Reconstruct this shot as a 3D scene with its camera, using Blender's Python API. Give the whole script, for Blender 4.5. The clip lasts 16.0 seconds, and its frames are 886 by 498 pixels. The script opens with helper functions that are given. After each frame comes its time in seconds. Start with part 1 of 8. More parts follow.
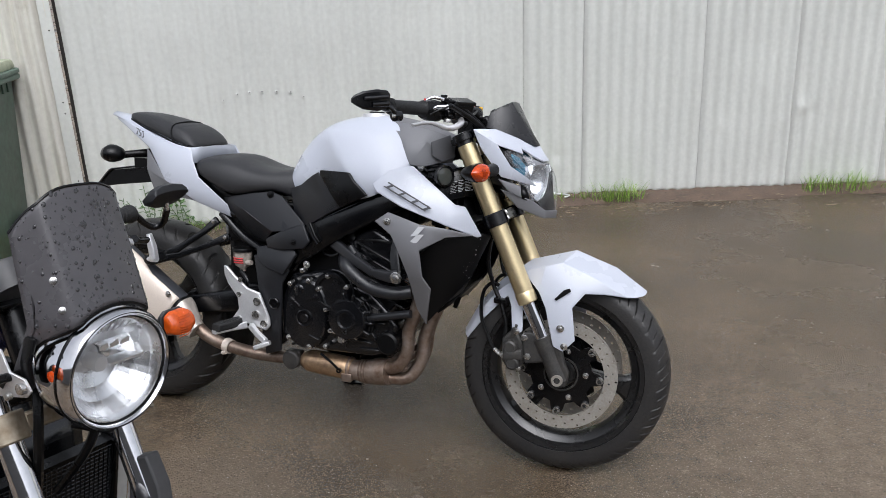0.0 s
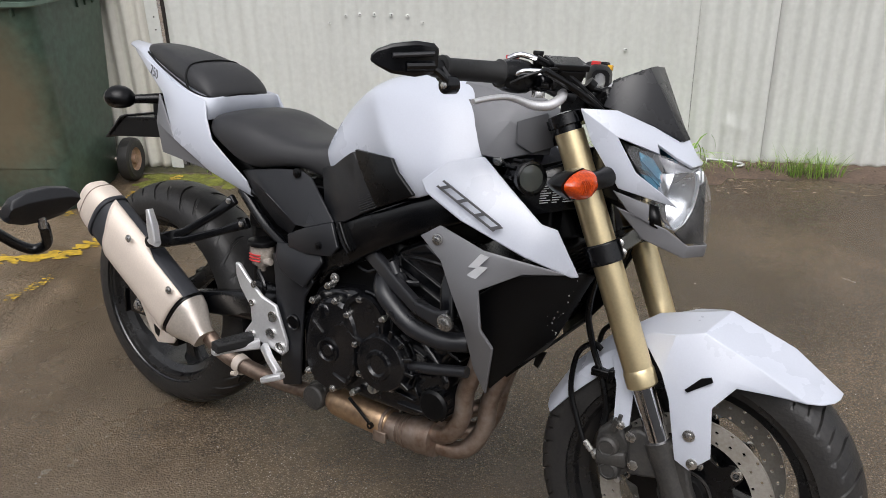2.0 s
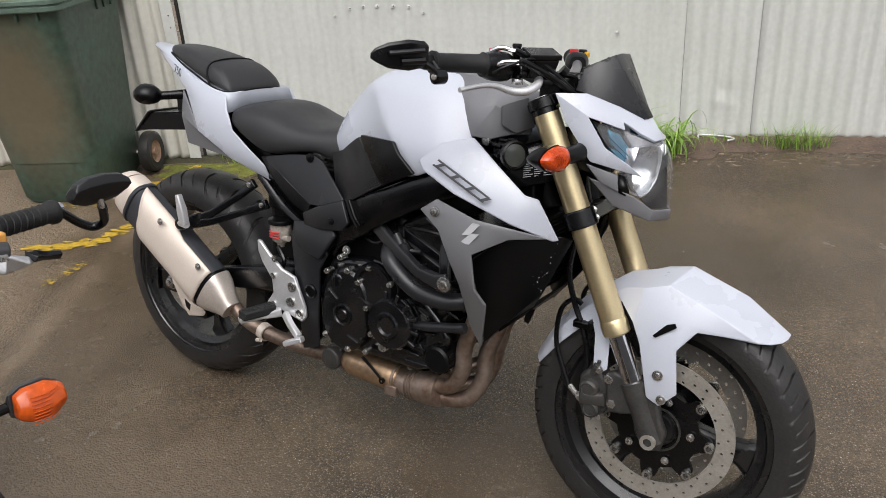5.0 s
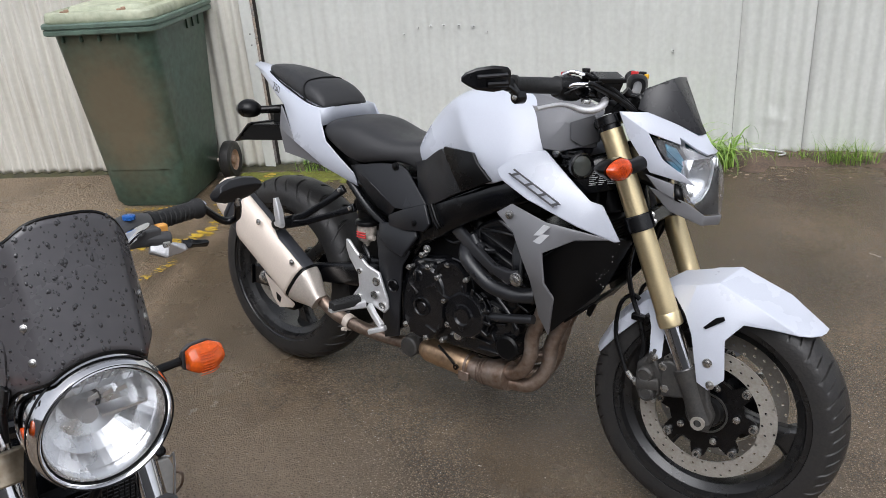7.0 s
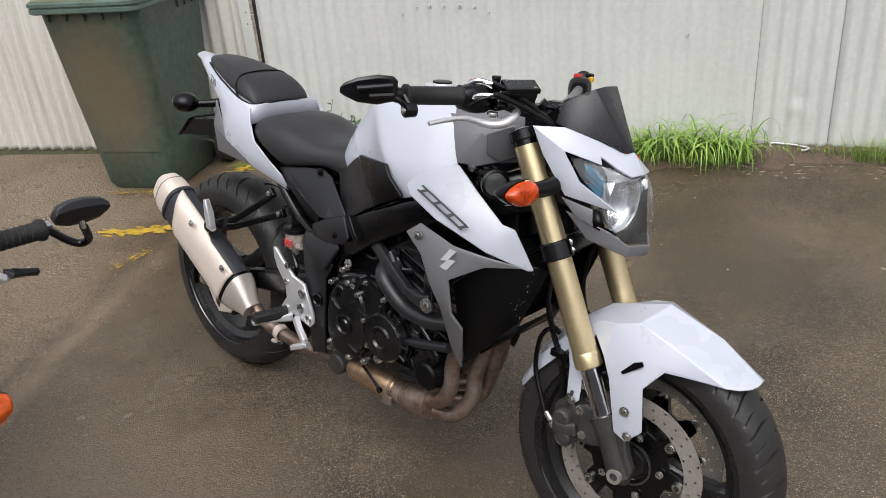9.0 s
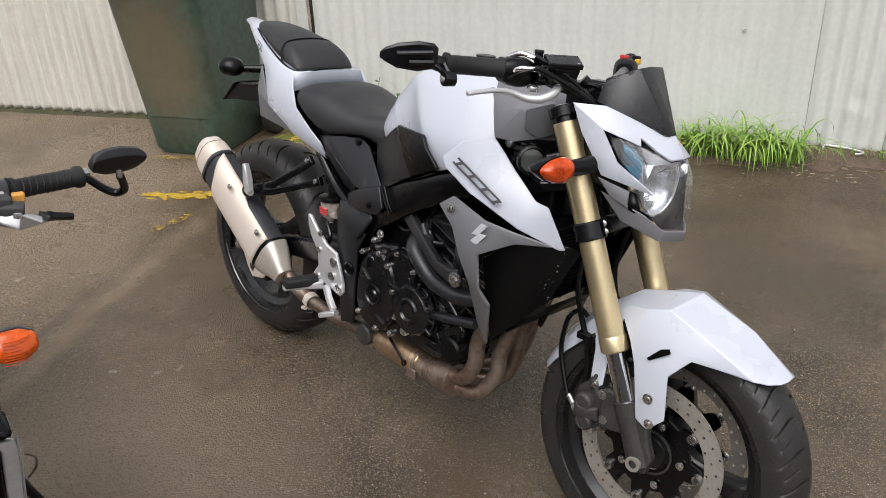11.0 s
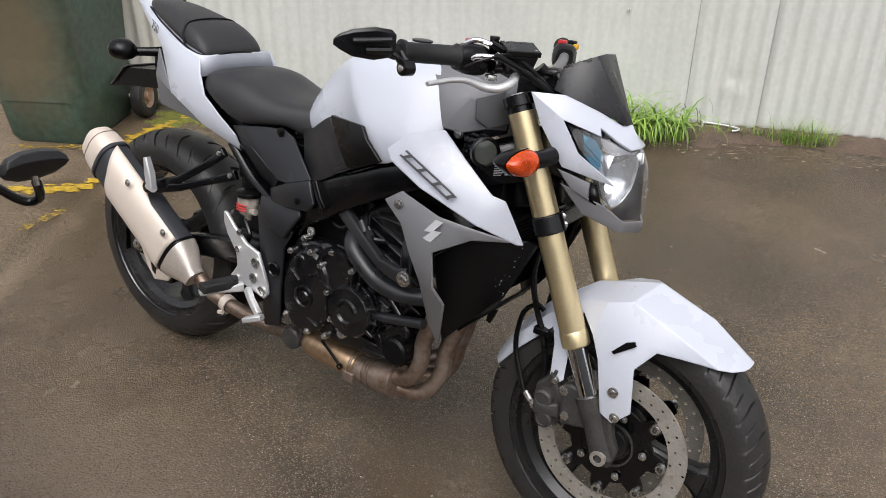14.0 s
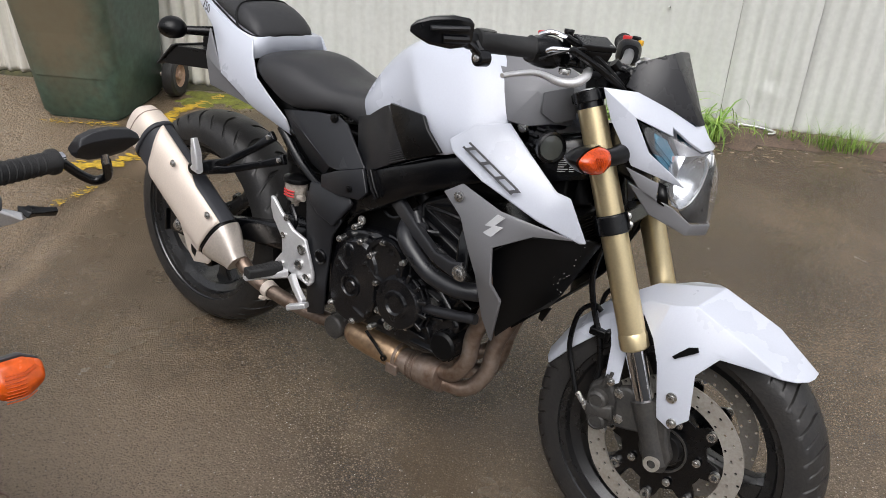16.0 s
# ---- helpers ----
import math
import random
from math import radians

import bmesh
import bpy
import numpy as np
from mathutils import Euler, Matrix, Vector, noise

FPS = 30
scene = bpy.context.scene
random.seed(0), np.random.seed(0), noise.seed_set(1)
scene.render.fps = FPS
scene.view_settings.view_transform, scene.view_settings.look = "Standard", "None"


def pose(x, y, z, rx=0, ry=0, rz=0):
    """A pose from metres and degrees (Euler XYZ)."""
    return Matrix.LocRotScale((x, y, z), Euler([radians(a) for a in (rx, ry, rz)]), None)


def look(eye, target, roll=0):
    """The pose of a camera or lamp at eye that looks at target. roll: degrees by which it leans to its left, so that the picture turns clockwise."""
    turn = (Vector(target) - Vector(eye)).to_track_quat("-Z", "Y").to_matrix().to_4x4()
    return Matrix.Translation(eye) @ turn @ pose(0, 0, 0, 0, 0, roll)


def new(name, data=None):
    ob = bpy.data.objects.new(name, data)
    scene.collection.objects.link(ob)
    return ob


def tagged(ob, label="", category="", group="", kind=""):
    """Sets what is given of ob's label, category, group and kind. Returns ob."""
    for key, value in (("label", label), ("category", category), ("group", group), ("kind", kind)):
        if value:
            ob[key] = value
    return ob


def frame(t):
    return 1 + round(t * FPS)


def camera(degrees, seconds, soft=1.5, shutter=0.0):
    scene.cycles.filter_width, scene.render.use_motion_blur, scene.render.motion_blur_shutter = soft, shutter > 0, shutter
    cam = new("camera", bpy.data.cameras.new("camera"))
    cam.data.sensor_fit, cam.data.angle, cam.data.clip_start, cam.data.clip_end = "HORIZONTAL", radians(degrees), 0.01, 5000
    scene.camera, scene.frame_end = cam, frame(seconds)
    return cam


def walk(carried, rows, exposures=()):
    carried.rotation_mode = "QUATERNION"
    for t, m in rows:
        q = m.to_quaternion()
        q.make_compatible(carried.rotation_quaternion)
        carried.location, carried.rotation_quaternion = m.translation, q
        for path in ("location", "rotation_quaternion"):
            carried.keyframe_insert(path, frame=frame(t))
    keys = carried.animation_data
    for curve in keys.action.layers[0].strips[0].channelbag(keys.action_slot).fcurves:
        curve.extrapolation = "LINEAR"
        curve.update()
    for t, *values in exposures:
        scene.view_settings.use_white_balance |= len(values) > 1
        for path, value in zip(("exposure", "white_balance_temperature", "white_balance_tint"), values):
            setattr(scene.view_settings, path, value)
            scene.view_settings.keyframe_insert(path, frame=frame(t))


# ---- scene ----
cam = camera(57.0, 16.0, soft=0.85)
METRES, EYE, TILT, LEAN, TURN = 3.4, 1.433, 0.0, 0.0, 0.0
ROWS = [
    (0.0, 0.0, 0.0, 0.0, -0.81, -19.57, 2.29),
    (0.5, 0.0394, 0.0703, -0.0023, 4.1, -20.63, 3.55),
    (1.0, 0.0558, 0.1117, -0.0107, 7.19, -22.41, 3.44),
    (1.5, 0.0475, 0.1747, -0.0183, 9.0, -23.75, 1.77),
    (2.0, 0.0442, 0.2428, -0.0205, 11.59, -24.7, 1.62),
    (2.5, 0.0816, 0.3084, -0.0222, 18.33, -25.57, 2.46),
    (3.0, 0.111, 0.3555, -0.0184, 24.63, -26.21, 4.0),
    (3.5, 0.1198, 0.3633, -0.0147, 21.79, -26.31, 4.76),
    (4.0, 0.084, 0.3163, -0.0165, 15.96, -26.81, 4.55),
    (6.5, 0.061, 0.088, 0.0234, 10.52, -24.17, 3.08),
    (7.0, 0.0629, 0.1169, 0.0202, 15.11, -24.75, 3.99),
    (7.5, 0.0694, 0.1819, 0.0232, 14.92, -25.69, 3.72),
    (8.0, 0.107, 0.2043, 0.0246, 16.48, -26.3, 4.46),
    (10.5, 0.1539, 0.2092, 0.0124, 23.26, -26.78, 2.78),
    (11.0, 0.1498, 0.209, 0.0108, 23.99, -27.08, 2.44),
    (11.5, 0.148, 0.211, 0.0108, 24.18, -27.27, 2.49),
    (12.0, 0.1425, 0.212, 0.0094, 23.5, -27.36, 2.41),
    (12.5, 0.1241, 0.2142, 0.011, 21.49, -27.72, 2.09),
    (13.0, 0.1086, 0.218, 0.0102, 17.49, -28.2, 0.96),
    (13.5, 0.0986, 0.2193, 0.0112, 15.09, -28.58, 0.06),
    (14.0, 0.0864, 0.2191, 0.0108, 14.14, -28.95, -0.26),
    (14.5, 0.0727, 0.2194, 0.0089, 13.74, -29.42, -1.19),
    (15.0, 0.0644, 0.2202, 0.0084, 14.19, -29.71, -2.07),
    (15.5, 0.0613, 0.2208, 0.0086, 14.68, -29.58, -2.13),
    (16.0, 0.0545, 0.2198, 0.0079, 15.67, -29.67, -2.08),
]
walk(cam, [(t, pose(0, 0, EYE, TILT, LEAN, TURN) @ pose(METRES * x, METRES * y, METRES * z, 90 + pitch, roll, yaw)) for t, x, y, z, yaw, pitch, roll in ROWS],
     [(0.0, 0.27, 6210, 11.6), (1.5, 0.26, 6410, 11.6), (3.0, 0.23, 6620, 11.6), (4.2, 0.23, 6700, 11.4), (6.4, 0.29, 6260, 11.6), (8.2, 0.29, 6380, 11.6), (10.3, 0.33, 6570, 11.6), (13.0, 0.36, 6570, 11.6), (16.0, 0.37, 6520, 11.6)])

# ---- sky and sun: a bright overcast day ----
world = bpy.data.worlds.new("sky")
scene.world = world
world.use_nodes = True
wn = world.node_tree.nodes
wl = world.node_tree.links
sky = wn.new("ShaderNodeTexSky")
sky.sky_type = "NISHITA"
sky.sun_disc = False
sky.sun_elevation = radians(59)
sky.sun_rotation = radians(170)
sky.air_density, sky.dust_density, sky.ozone_density = 1.0, 4.0, 1.0
grey_sky = wn.new("ShaderNodeHueSaturation")
grey_sky.inputs["Saturation"].default_value = 0.22
wl.new(sky.outputs[0], grey_sky.inputs["Color"])
wl.new(grey_sky.outputs[0], wn["Background"].inputs["Color"])
wn["Background"].inputs["Strength"].default_value = 0.15
sun_data = bpy.data.lights.new("sun", "SUN")
sun_data.energy, sun_data.angle, sun_data.color = 1.31, radians(60), (0.97, 0.985, 1.0)
sun = new("sun", sun_data)
sun.matrix_world = look((0.55, -3.0, 5.0), (0, 0, 0))

# ---- materials ----


def mat(name, colour, rough=0.5, metal=0.0, var=0.12, grain=60.0, big=4.0, bump=0.0, bump_scale=None,
        rough_var=0.1, coat=0.0, tint=None, spec=0.5):
    """A surface with two scales of variation in colour and gloss, and a fine relief."""
    m = bpy.data.materials.new(name)
    m.use_nodes = True
    nt = m.node_tree
    n, l = nt.nodes, nt.links
    b = n["Principled BSDF"]
    co = n.new("ShaderNodeTexCoord")
    fine = n.new("ShaderNodeTexNoise")
    fine.inputs["Scale"].default_value = grain
    fine.inputs["Detail"].default_value = 4
    wide = n.new("ShaderNodeTexNoise")
    wide.inputs["Scale"].default_value = big
    wide.inputs["Detail"].default_value = 5
    wide.inputs["Roughness"].default_value = 0.6
    l.new(co.outputs["Object"], fine.inputs["Vector"])
    l.new(co.outputs["Object"], wide.inputs["Vector"])
    mixn = n.new("ShaderNodeMath")
    mixn.operation = "ADD"
    l.new(fine.outputs["Fac"], mixn.inputs[0])
    l.new(wide.outputs["Fac"], mixn.inputs[1])
    ramp = n.new("ShaderNodeMapRange")
    ramp.inputs["From Min"].default_value = 0.7
    ramp.inputs["From Max"].default_value = 1.3
    l.new(mixn.outputs[0], ramp.inputs["Value"])
    mix = n.new("ShaderNodeMix")
    mix.data_type = "RGBA"
    dark = tint if tint else tuple(c * (1 - 2 * var) for c in colour)
    mix.inputs["A"].default_value = (*dark, 1)
    mix.inputs["B"].default_value = (*[min(1, c * (1 + var * 0.6)) for c in colour], 1)
    l.new(ramp.outputs[0], mix.inputs["Factor"])
    l.new(mix.outputs["Result"], b.inputs["Base Color"])
    rr = n.new("ShaderNodeMapRange")
    rr.inputs["From Min"].default_value = 0.3
    rr.inputs["From Max"].default_value = 0.7
    rr.inputs["To Min"].default_value = max(0.02, rough - rough_var)
    rr.inputs["To Max"].default_value = min(1, rough + rough_var)
    l.new(wide.outputs["Fac"], rr.inputs["Value"])
    l.new(rr.outputs[0], b.inputs["Roughness"])
    b.inputs["Metallic"].default_value = metal
    b.inputs["Specular IOR Level"].default_value = spec
    if coat:
        b.inputs["Coat Weight"].default_value = coat
        b.inputs["Coat Roughness"].default_value = 0.12
    if bump:
        bp = n.new("ShaderNodeBump")
        bp.inputs["Strength"].default_value = bump
        bp.inputs["Distance"].default_value = 0.002
        src = fine
        if bump_scale:
            src = n.new("ShaderNodeTexNoise")
            src.inputs["Scale"].default_value = bump_scale
            src.inputs["Detail"].default_value = 3
            l.new(co.outputs["Object"], src.inputs["Vector"])
        l.new(src.outputs["Fac"], bp.inputs["Height"])
        l.new(bp.outputs[0], b.inputs["Normal"])
    return m


WHITE = mat("white_paint", (0.515, 0.541, 0.608), 0.30, var=0.02, grain=300, big=6, coat=0.35, rough_var=0.06)
DEEPBLACK = mat("deep_black_plastic", (0.0032, 0.0033, 0.0038), 0.40, var=0.2, grain=300, big=9, bump=0.15, bump_scale=800, spec=0.22)
GREY = mat("matt_grey_paint", (0.19, 0.19, 0.20), 0.40, metal=0.3, var=0.05, grain=500, big=5, bump=0.05)
BLACK = mat("black_plastic", (0.0022, 0.0022, 0.0025), 0.30, var=0.2, grain=400, big=9, bump=0.10, bump_scale=900, spec=0.32)
SATIN = mat("satin_black_metal", (0.0022, 0.0024, 0.0032), 0.22, var=0.2, grain=250, big=12, bump=0.05, spec=0.5)
HOSE = mat("black_hose_rubber", (0.017, 0.0175, 0.020), 0.32, var=0.15, grain=300, big=14, bump=0.05, spec=0.5)
COVERBLACK = mat("grained_black_plastic", (0.0115, 0.0122, 0.0148), 0.39, var=0.12, grain=600, big=8, bump=0.15, bump_scale=1500, spec=0.5)
ENGINE = mat("black_engine_paint", (0.0028, 0.0030, 0.0042), 0.20, var=0.3, grain=120, big=18, bump=0.15, tint=(0.006, 0.0062, 0.0070), spec=0.75)
VINYL = mat("black_seat_vinyl", (0.027, 0.027, 0.029), 0.46, var=0.12, grain=700, big=7, bump=0.3, bump_scale=1400, spec=0.45)
RUBBER = mat("tyre_rubber", (0.013, 0.013, 0.0138), 0.44, var=0.3, grain=150, big=14, bump=0.35, tint=(0.032, 0.030, 0.028), spec=0.42)
GRIP = mat("grip_rubber", (0.012, 0.012, 0.0125), 0.6, var=0.2, grain=600, big=20, bump=0.6, bump_scale=900)
GOLD = mat("gold_anodised", (0.77, 0.635, 0.38), 0.32, metal=0.9, var=0.05, grain=200, big=6, rough_var=0.05)
CHROME = mat("chrome", (0.78, 0.78, 0.80), 0.08, metal=1.0, var=0.05, grain=90, big=10, rough_var=0.04)
STEEL = mat("bead_blasted_steel", (0.74, 0.645, 0.56), 0.55, metal=0.25, var=0.05, grain=250, big=6, rough_var=0.06)
CONE = mat("satin_steel_cone", (0.72, 0.65, 0.58), 0.36, metal=0.6, var=0.08, grain=160, big=9)
PIPE = mat("heat_stained_pipe", (0.33, 0.27, 0.23), 0.42, metal=0.75, var=0.25, grain=60, big=11, tint=(0.20, 0.13, 0.09))
GOLDPIPE = mat("heat_gilded_chamber", (0.52, 0.36, 0.22), 0.36, metal=0.8, var=0.2, grain=60, big=12, tint=(0.30, 0.20, 0.13))
BRONZE = mat("blued_bronze_pipe", (0.26, 0.205, 0.165), 0.42, metal=0.7, var=0.22, grain=70, big=14, tint=(0.15, 0.10, 0.075))
ALLOY = mat("cast_alloy", (0.68, 0.68, 0.69), 0.42, metal=0.6, var=0.08, grain=300, big=14, bump=0.06)
BOLT = mat("zinc_bolt", (0.66, 0.65, 0.63), 0.26, metal=0.95, var=0.15, grain=200, big=30)
DISC = mat("brake_disc_steel", (0.43, 0.41, 0.375), 0.45, metal=0.55, var=0.12, grain=180, big=15, tint=(0.35, 0.32, 0.275))
ORANGE = mat("orange_lens", (0.66, 0.070, 0.005), 0.16, var=0.25, grain=260, big=40, coat=0.3)
RED = mat("red_plastic", (0.55, 0.03, 0.03), 0.35, var=0.1)
BLUE = mat("blue_anodised", (0.03, 0.16, 0.55), 0.3, metal=0.6, var=0.1)
SLEEVE = mat("dark_silencer_sleeve", (0.040, 0.042, 0.048), 0.5, var=0.1, grain=300, big=8, bump=0.1, bump_scale=800, spec=0.3)
CUP = mat("translucent_plastic", (0.36, 0.32, 0.28), 0.25, var=0.2, grain=60, big=30)
DARKCAST = mat("grimy_dark_casting", (0.020, 0.020, 0.020), 0.44, var=0.3, grain=180, big=25, bump=0.4, bump_scale=500, spec=0.4, tint=(0.055, 0.051, 0.046))
PLATE = mat("plate_back", (0.035, 0.034, 0.033), 0.5, var=0.2)
SMOKE = mat("smoked_screen", (0.020, 0.020, 0.022), 0.30, var=0.1, grain=30, big=5, spec=0.4)
BARMETAL = mat("dull_bar_metal", (0.30, 0.30, 0.31), 0.34, metal=0.8, var=0.1, grain=200, big=12)
LIP = mat("gloss_black_rim_lip", (0.010, 0.010, 0.0105), 0.16, var=0.1, grain=200, big=9, rough_var=0.05, spec=0.85)
WHEELBLACK = mat("satin_black_wheel_paint", (0.007, 0.007, 0.0075), 0.28, var=0.2, grain=200, big=12, tint=(0.016, 0.0155, 0.0155), spec=0.65)


def clear_cover(name, tone):
    """A thin clear cover: seen through, with a gloss that grows at a glance."""
    m = bpy.data.materials.new(name)
    m.use_nodes = True
    n, l = m.node_tree.nodes, m.node_tree.links
    tr, gl, fr, mx = n.new("ShaderNodeBsdfTransparent"), n.new("ShaderNodeBsdfGlossy"), n.new("ShaderNodeLayerWeight"), n.new("ShaderNodeMixShader")
    steep, share = n.new("ShaderNodeMath"), n.new("ShaderNodeMath")
    steep.operation, share.operation = "POWER", "MULTIPLY_ADD"
    steep.inputs[1].default_value, share.inputs[1].default_value, share.inputs[2].default_value = 4.0, 0.75, 0.05
    tr.inputs["Color"].default_value = (*tone, 1)
    gl.inputs["Roughness"].default_value = 0.04
    fr.inputs["Blend"].default_value = 0.5
    l.new(fr.outputs["Facing"], steep.inputs[0])
    l.new(steep.outputs[0], share.inputs[0])
    l.new(share.outputs[0], mx.inputs[0])
    l.new(tr.outputs[0], mx.inputs[1])
    l.new(gl.outputs[0], mx.inputs[2])
    l.new(mx.outputs[0], n["Material Output"].inputs["Surface"])
    return m



def frosted(name, share):
    """A clear cover with a share of diffuse white mixed in, varied by noise."""
    m = clear_cover(name, (0.95, 0.96, 0.97))
    n, l = m.node_tree.nodes, m.node_tree.links
    out = n["Material Output"]
    before = out.inputs["Surface"].links[0].from_socket
    b = n["Principled BSDF"]
    b.inputs["Base Color"].default_value, b.inputs["Roughness"].default_value = (0.80, 0.81, 0.83, 1), 0.3
    mx = n.new("ShaderNodeMixShader")
    t = n.new("ShaderNodeTexNoise")
    t.inputs["Scale"].default_value = 18
    co = n.new("ShaderNodeTexCoord")
    l.new(co.outputs["Object"], t.inputs["Vector"])
    r = n.new("ShaderNodeMapRange")
    for k, v in zip(("From Min", "From Max", "To Min", "To Max"), (0.38, 0.62, share * 0.55, share * 1.45)):
        r.inputs[k].default_value = v
    l.new(t.outputs["Fac"], r.inputs["Value"])
    l.new(r.outputs[0], mx.inputs[0])
    l.new(before, mx.inputs[1])
    l.new(b.outputs[0], mx.inputs[2])
    l.new(mx.outputs[0], out.inputs["Surface"])
    return m


# the white share paints the dome's pale reflection into the cover
PALECOVER = frosted("pale_reflection_cover", 0.055)
REFLECTOR = mat("reflector", (0.94, 0.95, 0.97), 0.36, metal=1.0, var=0.04, grain=40, big=12)
MARK = mat("grey_marking", (0.085, 0.085, 0.09), 0.4, var=0.08)
SILVERMARK = mat("silver_marking", (0.74, 0.75, 0.77), 0.25, metal=0.35, var=0.05)
LABEL = mat("pale_print", (0.45, 0.45, 0.45), 0.6, var=0.1)

# ---- geometry helpers: a geo is (verts, faces) ----


def join(*geos):
    v, f = [], []
    for g in geos:
        k = len(v)
        v += list(g[0])
        f += [tuple(i + k for i in q) for q in g[1]]
    return v, f


def moved(g, m):
    return [tuple(m @ Vector(p)) for p in g[0]], g[1]


def mirrored(g):
    return [(x, -y, z) for x, y, z in g[0]], [tuple(reversed(q)) for q in g[1]]


def loft(rings, caps=True, closed=True):
    n = len(rings[0])
    v = [tuple(p) for r in rings for p in r]
    f = []
    for i in range(len(rings) - 1):
        for j in range(n if closed else n - 1):
            k = (j + 1) % n
            f.append((i * n + j, i * n + k, (i + 1) * n + k, (i + 1) * n + j))
    if caps and closed:
        f.append(tuple(reversed(range(n))))
        f.append(tuple(range((len(rings) - 1) * n, len(rings) * n)))
    return v, f


def smooth_path(pts, steps=6):
    pts = [Vector(p) for p in pts]
    if len(pts) < 3:
        return pts
    out = []
    for i in range(len(pts) - 1):
        p0, p1, p2, p3 = pts[max(i - 1, 0)], pts[i], pts[i + 1], pts[min(i + 2, len(pts) - 1)]
        for k in range(steps):
            t = k / steps
            out.append(0.5 * (2 * p1 + (p2 - p0) * t + (2 * p0 - 5 * p1 + 4 * p2 - p3) * t * t + (3 * p1 - p0 - 3 * p2 + p3) * t ** 3))
    return out + [pts[-1]]


def tube(pts, r, segs=12, steps=6, squash=1.0):
    """A round bar along a smooth path; r may be a list, one for each given point."""
    path = smooth_path(pts, steps)
    rs = r if isinstance(r, (list, tuple)) else [r] * len(pts)
    m = len(path) - 1
    up = None
    rings = []
    for i, p in enumerate(path):
        d = (path[min(i + 1, m)] - path[max(i - 1, 0)]).normalized()
        if up is None:
            up = Vector((0, 0, 1)) if abs(d.z) < 0.9 else Vector((0, 1, 0))
        s = d.cross(up).normalized()
        up = s.cross(d).normalized()
        u = i / m * (len(rs) - 1)
        a = min(int(u), len(rs) - 2) if len(rs) > 1 else 0
        rad = rs[a] + (rs[min(a + 1, len(rs) - 1)] - rs[a]) * (u - a)
        rings.append([p + s * (rad * math.cos(q)) + up * (rad * squash * math.sin(q)) for q in (2 * math.pi * k / segs for k in range(segs))])
    return loft(rings)


def revolve(profile, centre=(0, 0, 0), axis=(0, 1, 0), segs=32, closed=False):
    """profile: (radius, distance along the axis); closed joins its end to its start."""
    a = Vector(axis).normalized()
    s = a.cross(Vector((0, 0, 1)) if abs(a.z) < 0.9 else Vector((1, 0, 0))).normalized()
    t = a.cross(s)
    c = Vector(centre)
    prof = list(profile) + ([profile[0]] if closed else [])
    n = len(prof)
    v, f = [], []
    for k in range(segs):
        q = 2 * math.pi * k / segs
        e = s * math.cos(q) + t * math.sin(q)
        v += [tuple(c + a * h + e * r) for r, h in prof]
    for k in range(segs):
        m = (k + 1) % segs
        for j in range(n - 1):
            f.append((k * n + j, m * n + j, m * n + j + 1, k * n + j + 1))
    return v, f


def disc_solid(r, h, centre, axis=(0, 1, 0), segs=24, edge=0.0):
    """A short round solid from centre along axis, with a rounded far rim."""
    e = edge if edge else min(r, abs(h)) * 0.15
    sg = 1 if h > 0 else -1
    return revolve([(0, 0), (r, 0), (r, h - sg * e), (r - e * 0.3, h - sg * e * 0.3), (r - e, h), (0, h)], centre, axis, segs)


def box(x0, x1, y0, y1, z0, z1):
    v = [(x, y, z) for x in (x0, x1) for y in (y0, y1) for z in (z0, z1)]
    return v, [(0, 1, 3, 2), (4, 6, 7, 5), (0, 4, 5, 1), (2, 3, 7, 6), (0, 2, 6, 4), (1, 5, 7, 3)]


def prism(outline, d):
    """A flat outline given a depth d (a vector)."""
    n = len(outline)
    v = [tuple(p) for p in outline] + [tuple(Vector(p) + Vector(d)) for p in outline]
    f = [tuple(range(n)), tuple(reversed(range(n, 2 * n)))]
    f += [(i, i + n, (i + 1) % n + n, (i + 1) % n) for i in range(n)]
    return v, f


def xz(points, y, depth):
    """A side plate: outline in the bike's length and height, at y, going depth across."""
    return prism([(x, y, z) for x, z in points], (0, depth, 0))


def thickened(g, d):
    """A sheet given a depth d (a vector), closed along its open edges."""
    v, f = g
    n = len(v)
    out = [tuple(p) for p in v] + [tuple(Vector(p) + Vector(d)) for p in v]
    faces = [tuple(q) for q in f] + [tuple(i + n for i in reversed(q)) for q in f]
    seen = {(q[i], q[(i + 1) % len(q)]) for q in f for i in range(len(q))}
    faces += [(b, a, a + n, b + n) for a, b in seen if (b, a) not in seen]
    return out, faces


def ring_xz(cx, cz, y, rx, rz, n=20, p=2.0, tilt=0.0):
    out = []
    for k in range(n):
        q = 2 * math.pi * k / n
        c, s = math.cos(q), math.sin(q)
        a = rx * math.copysign(abs(c) ** (2 / p), c)
        b = rz * math.copysign(abs(s) ** (2 / p), s)
        out.append((cx + a * math.cos(tilt) - b * math.sin(tilt), y, cz + a * math.sin(tilt) + b * math.cos(tilt)))
    return out


def mesh_of(name, geo, material, sharp=32.0):
    me = bpy.data.meshes.new(name)
    me.from_pydata([tuple(p) for p in geo[0]], [], [tuple(q) for q in geo[1]])
    bm = bmesh.new()
    bm.from_mesh(me)
    bmesh.ops.remove_doubles(bm, verts=bm.verts, dist=1e-5)
    bmesh.ops.recalc_face_normals(bm, faces=bm.faces)
    for q in bm.faces:
        q.smooth = True
    bm.to_mesh(me)
    bm.free()
    me.set_sharp_from_angle(angle=radians(sharp))
    if material:
        me.materials.append(material)
    return me


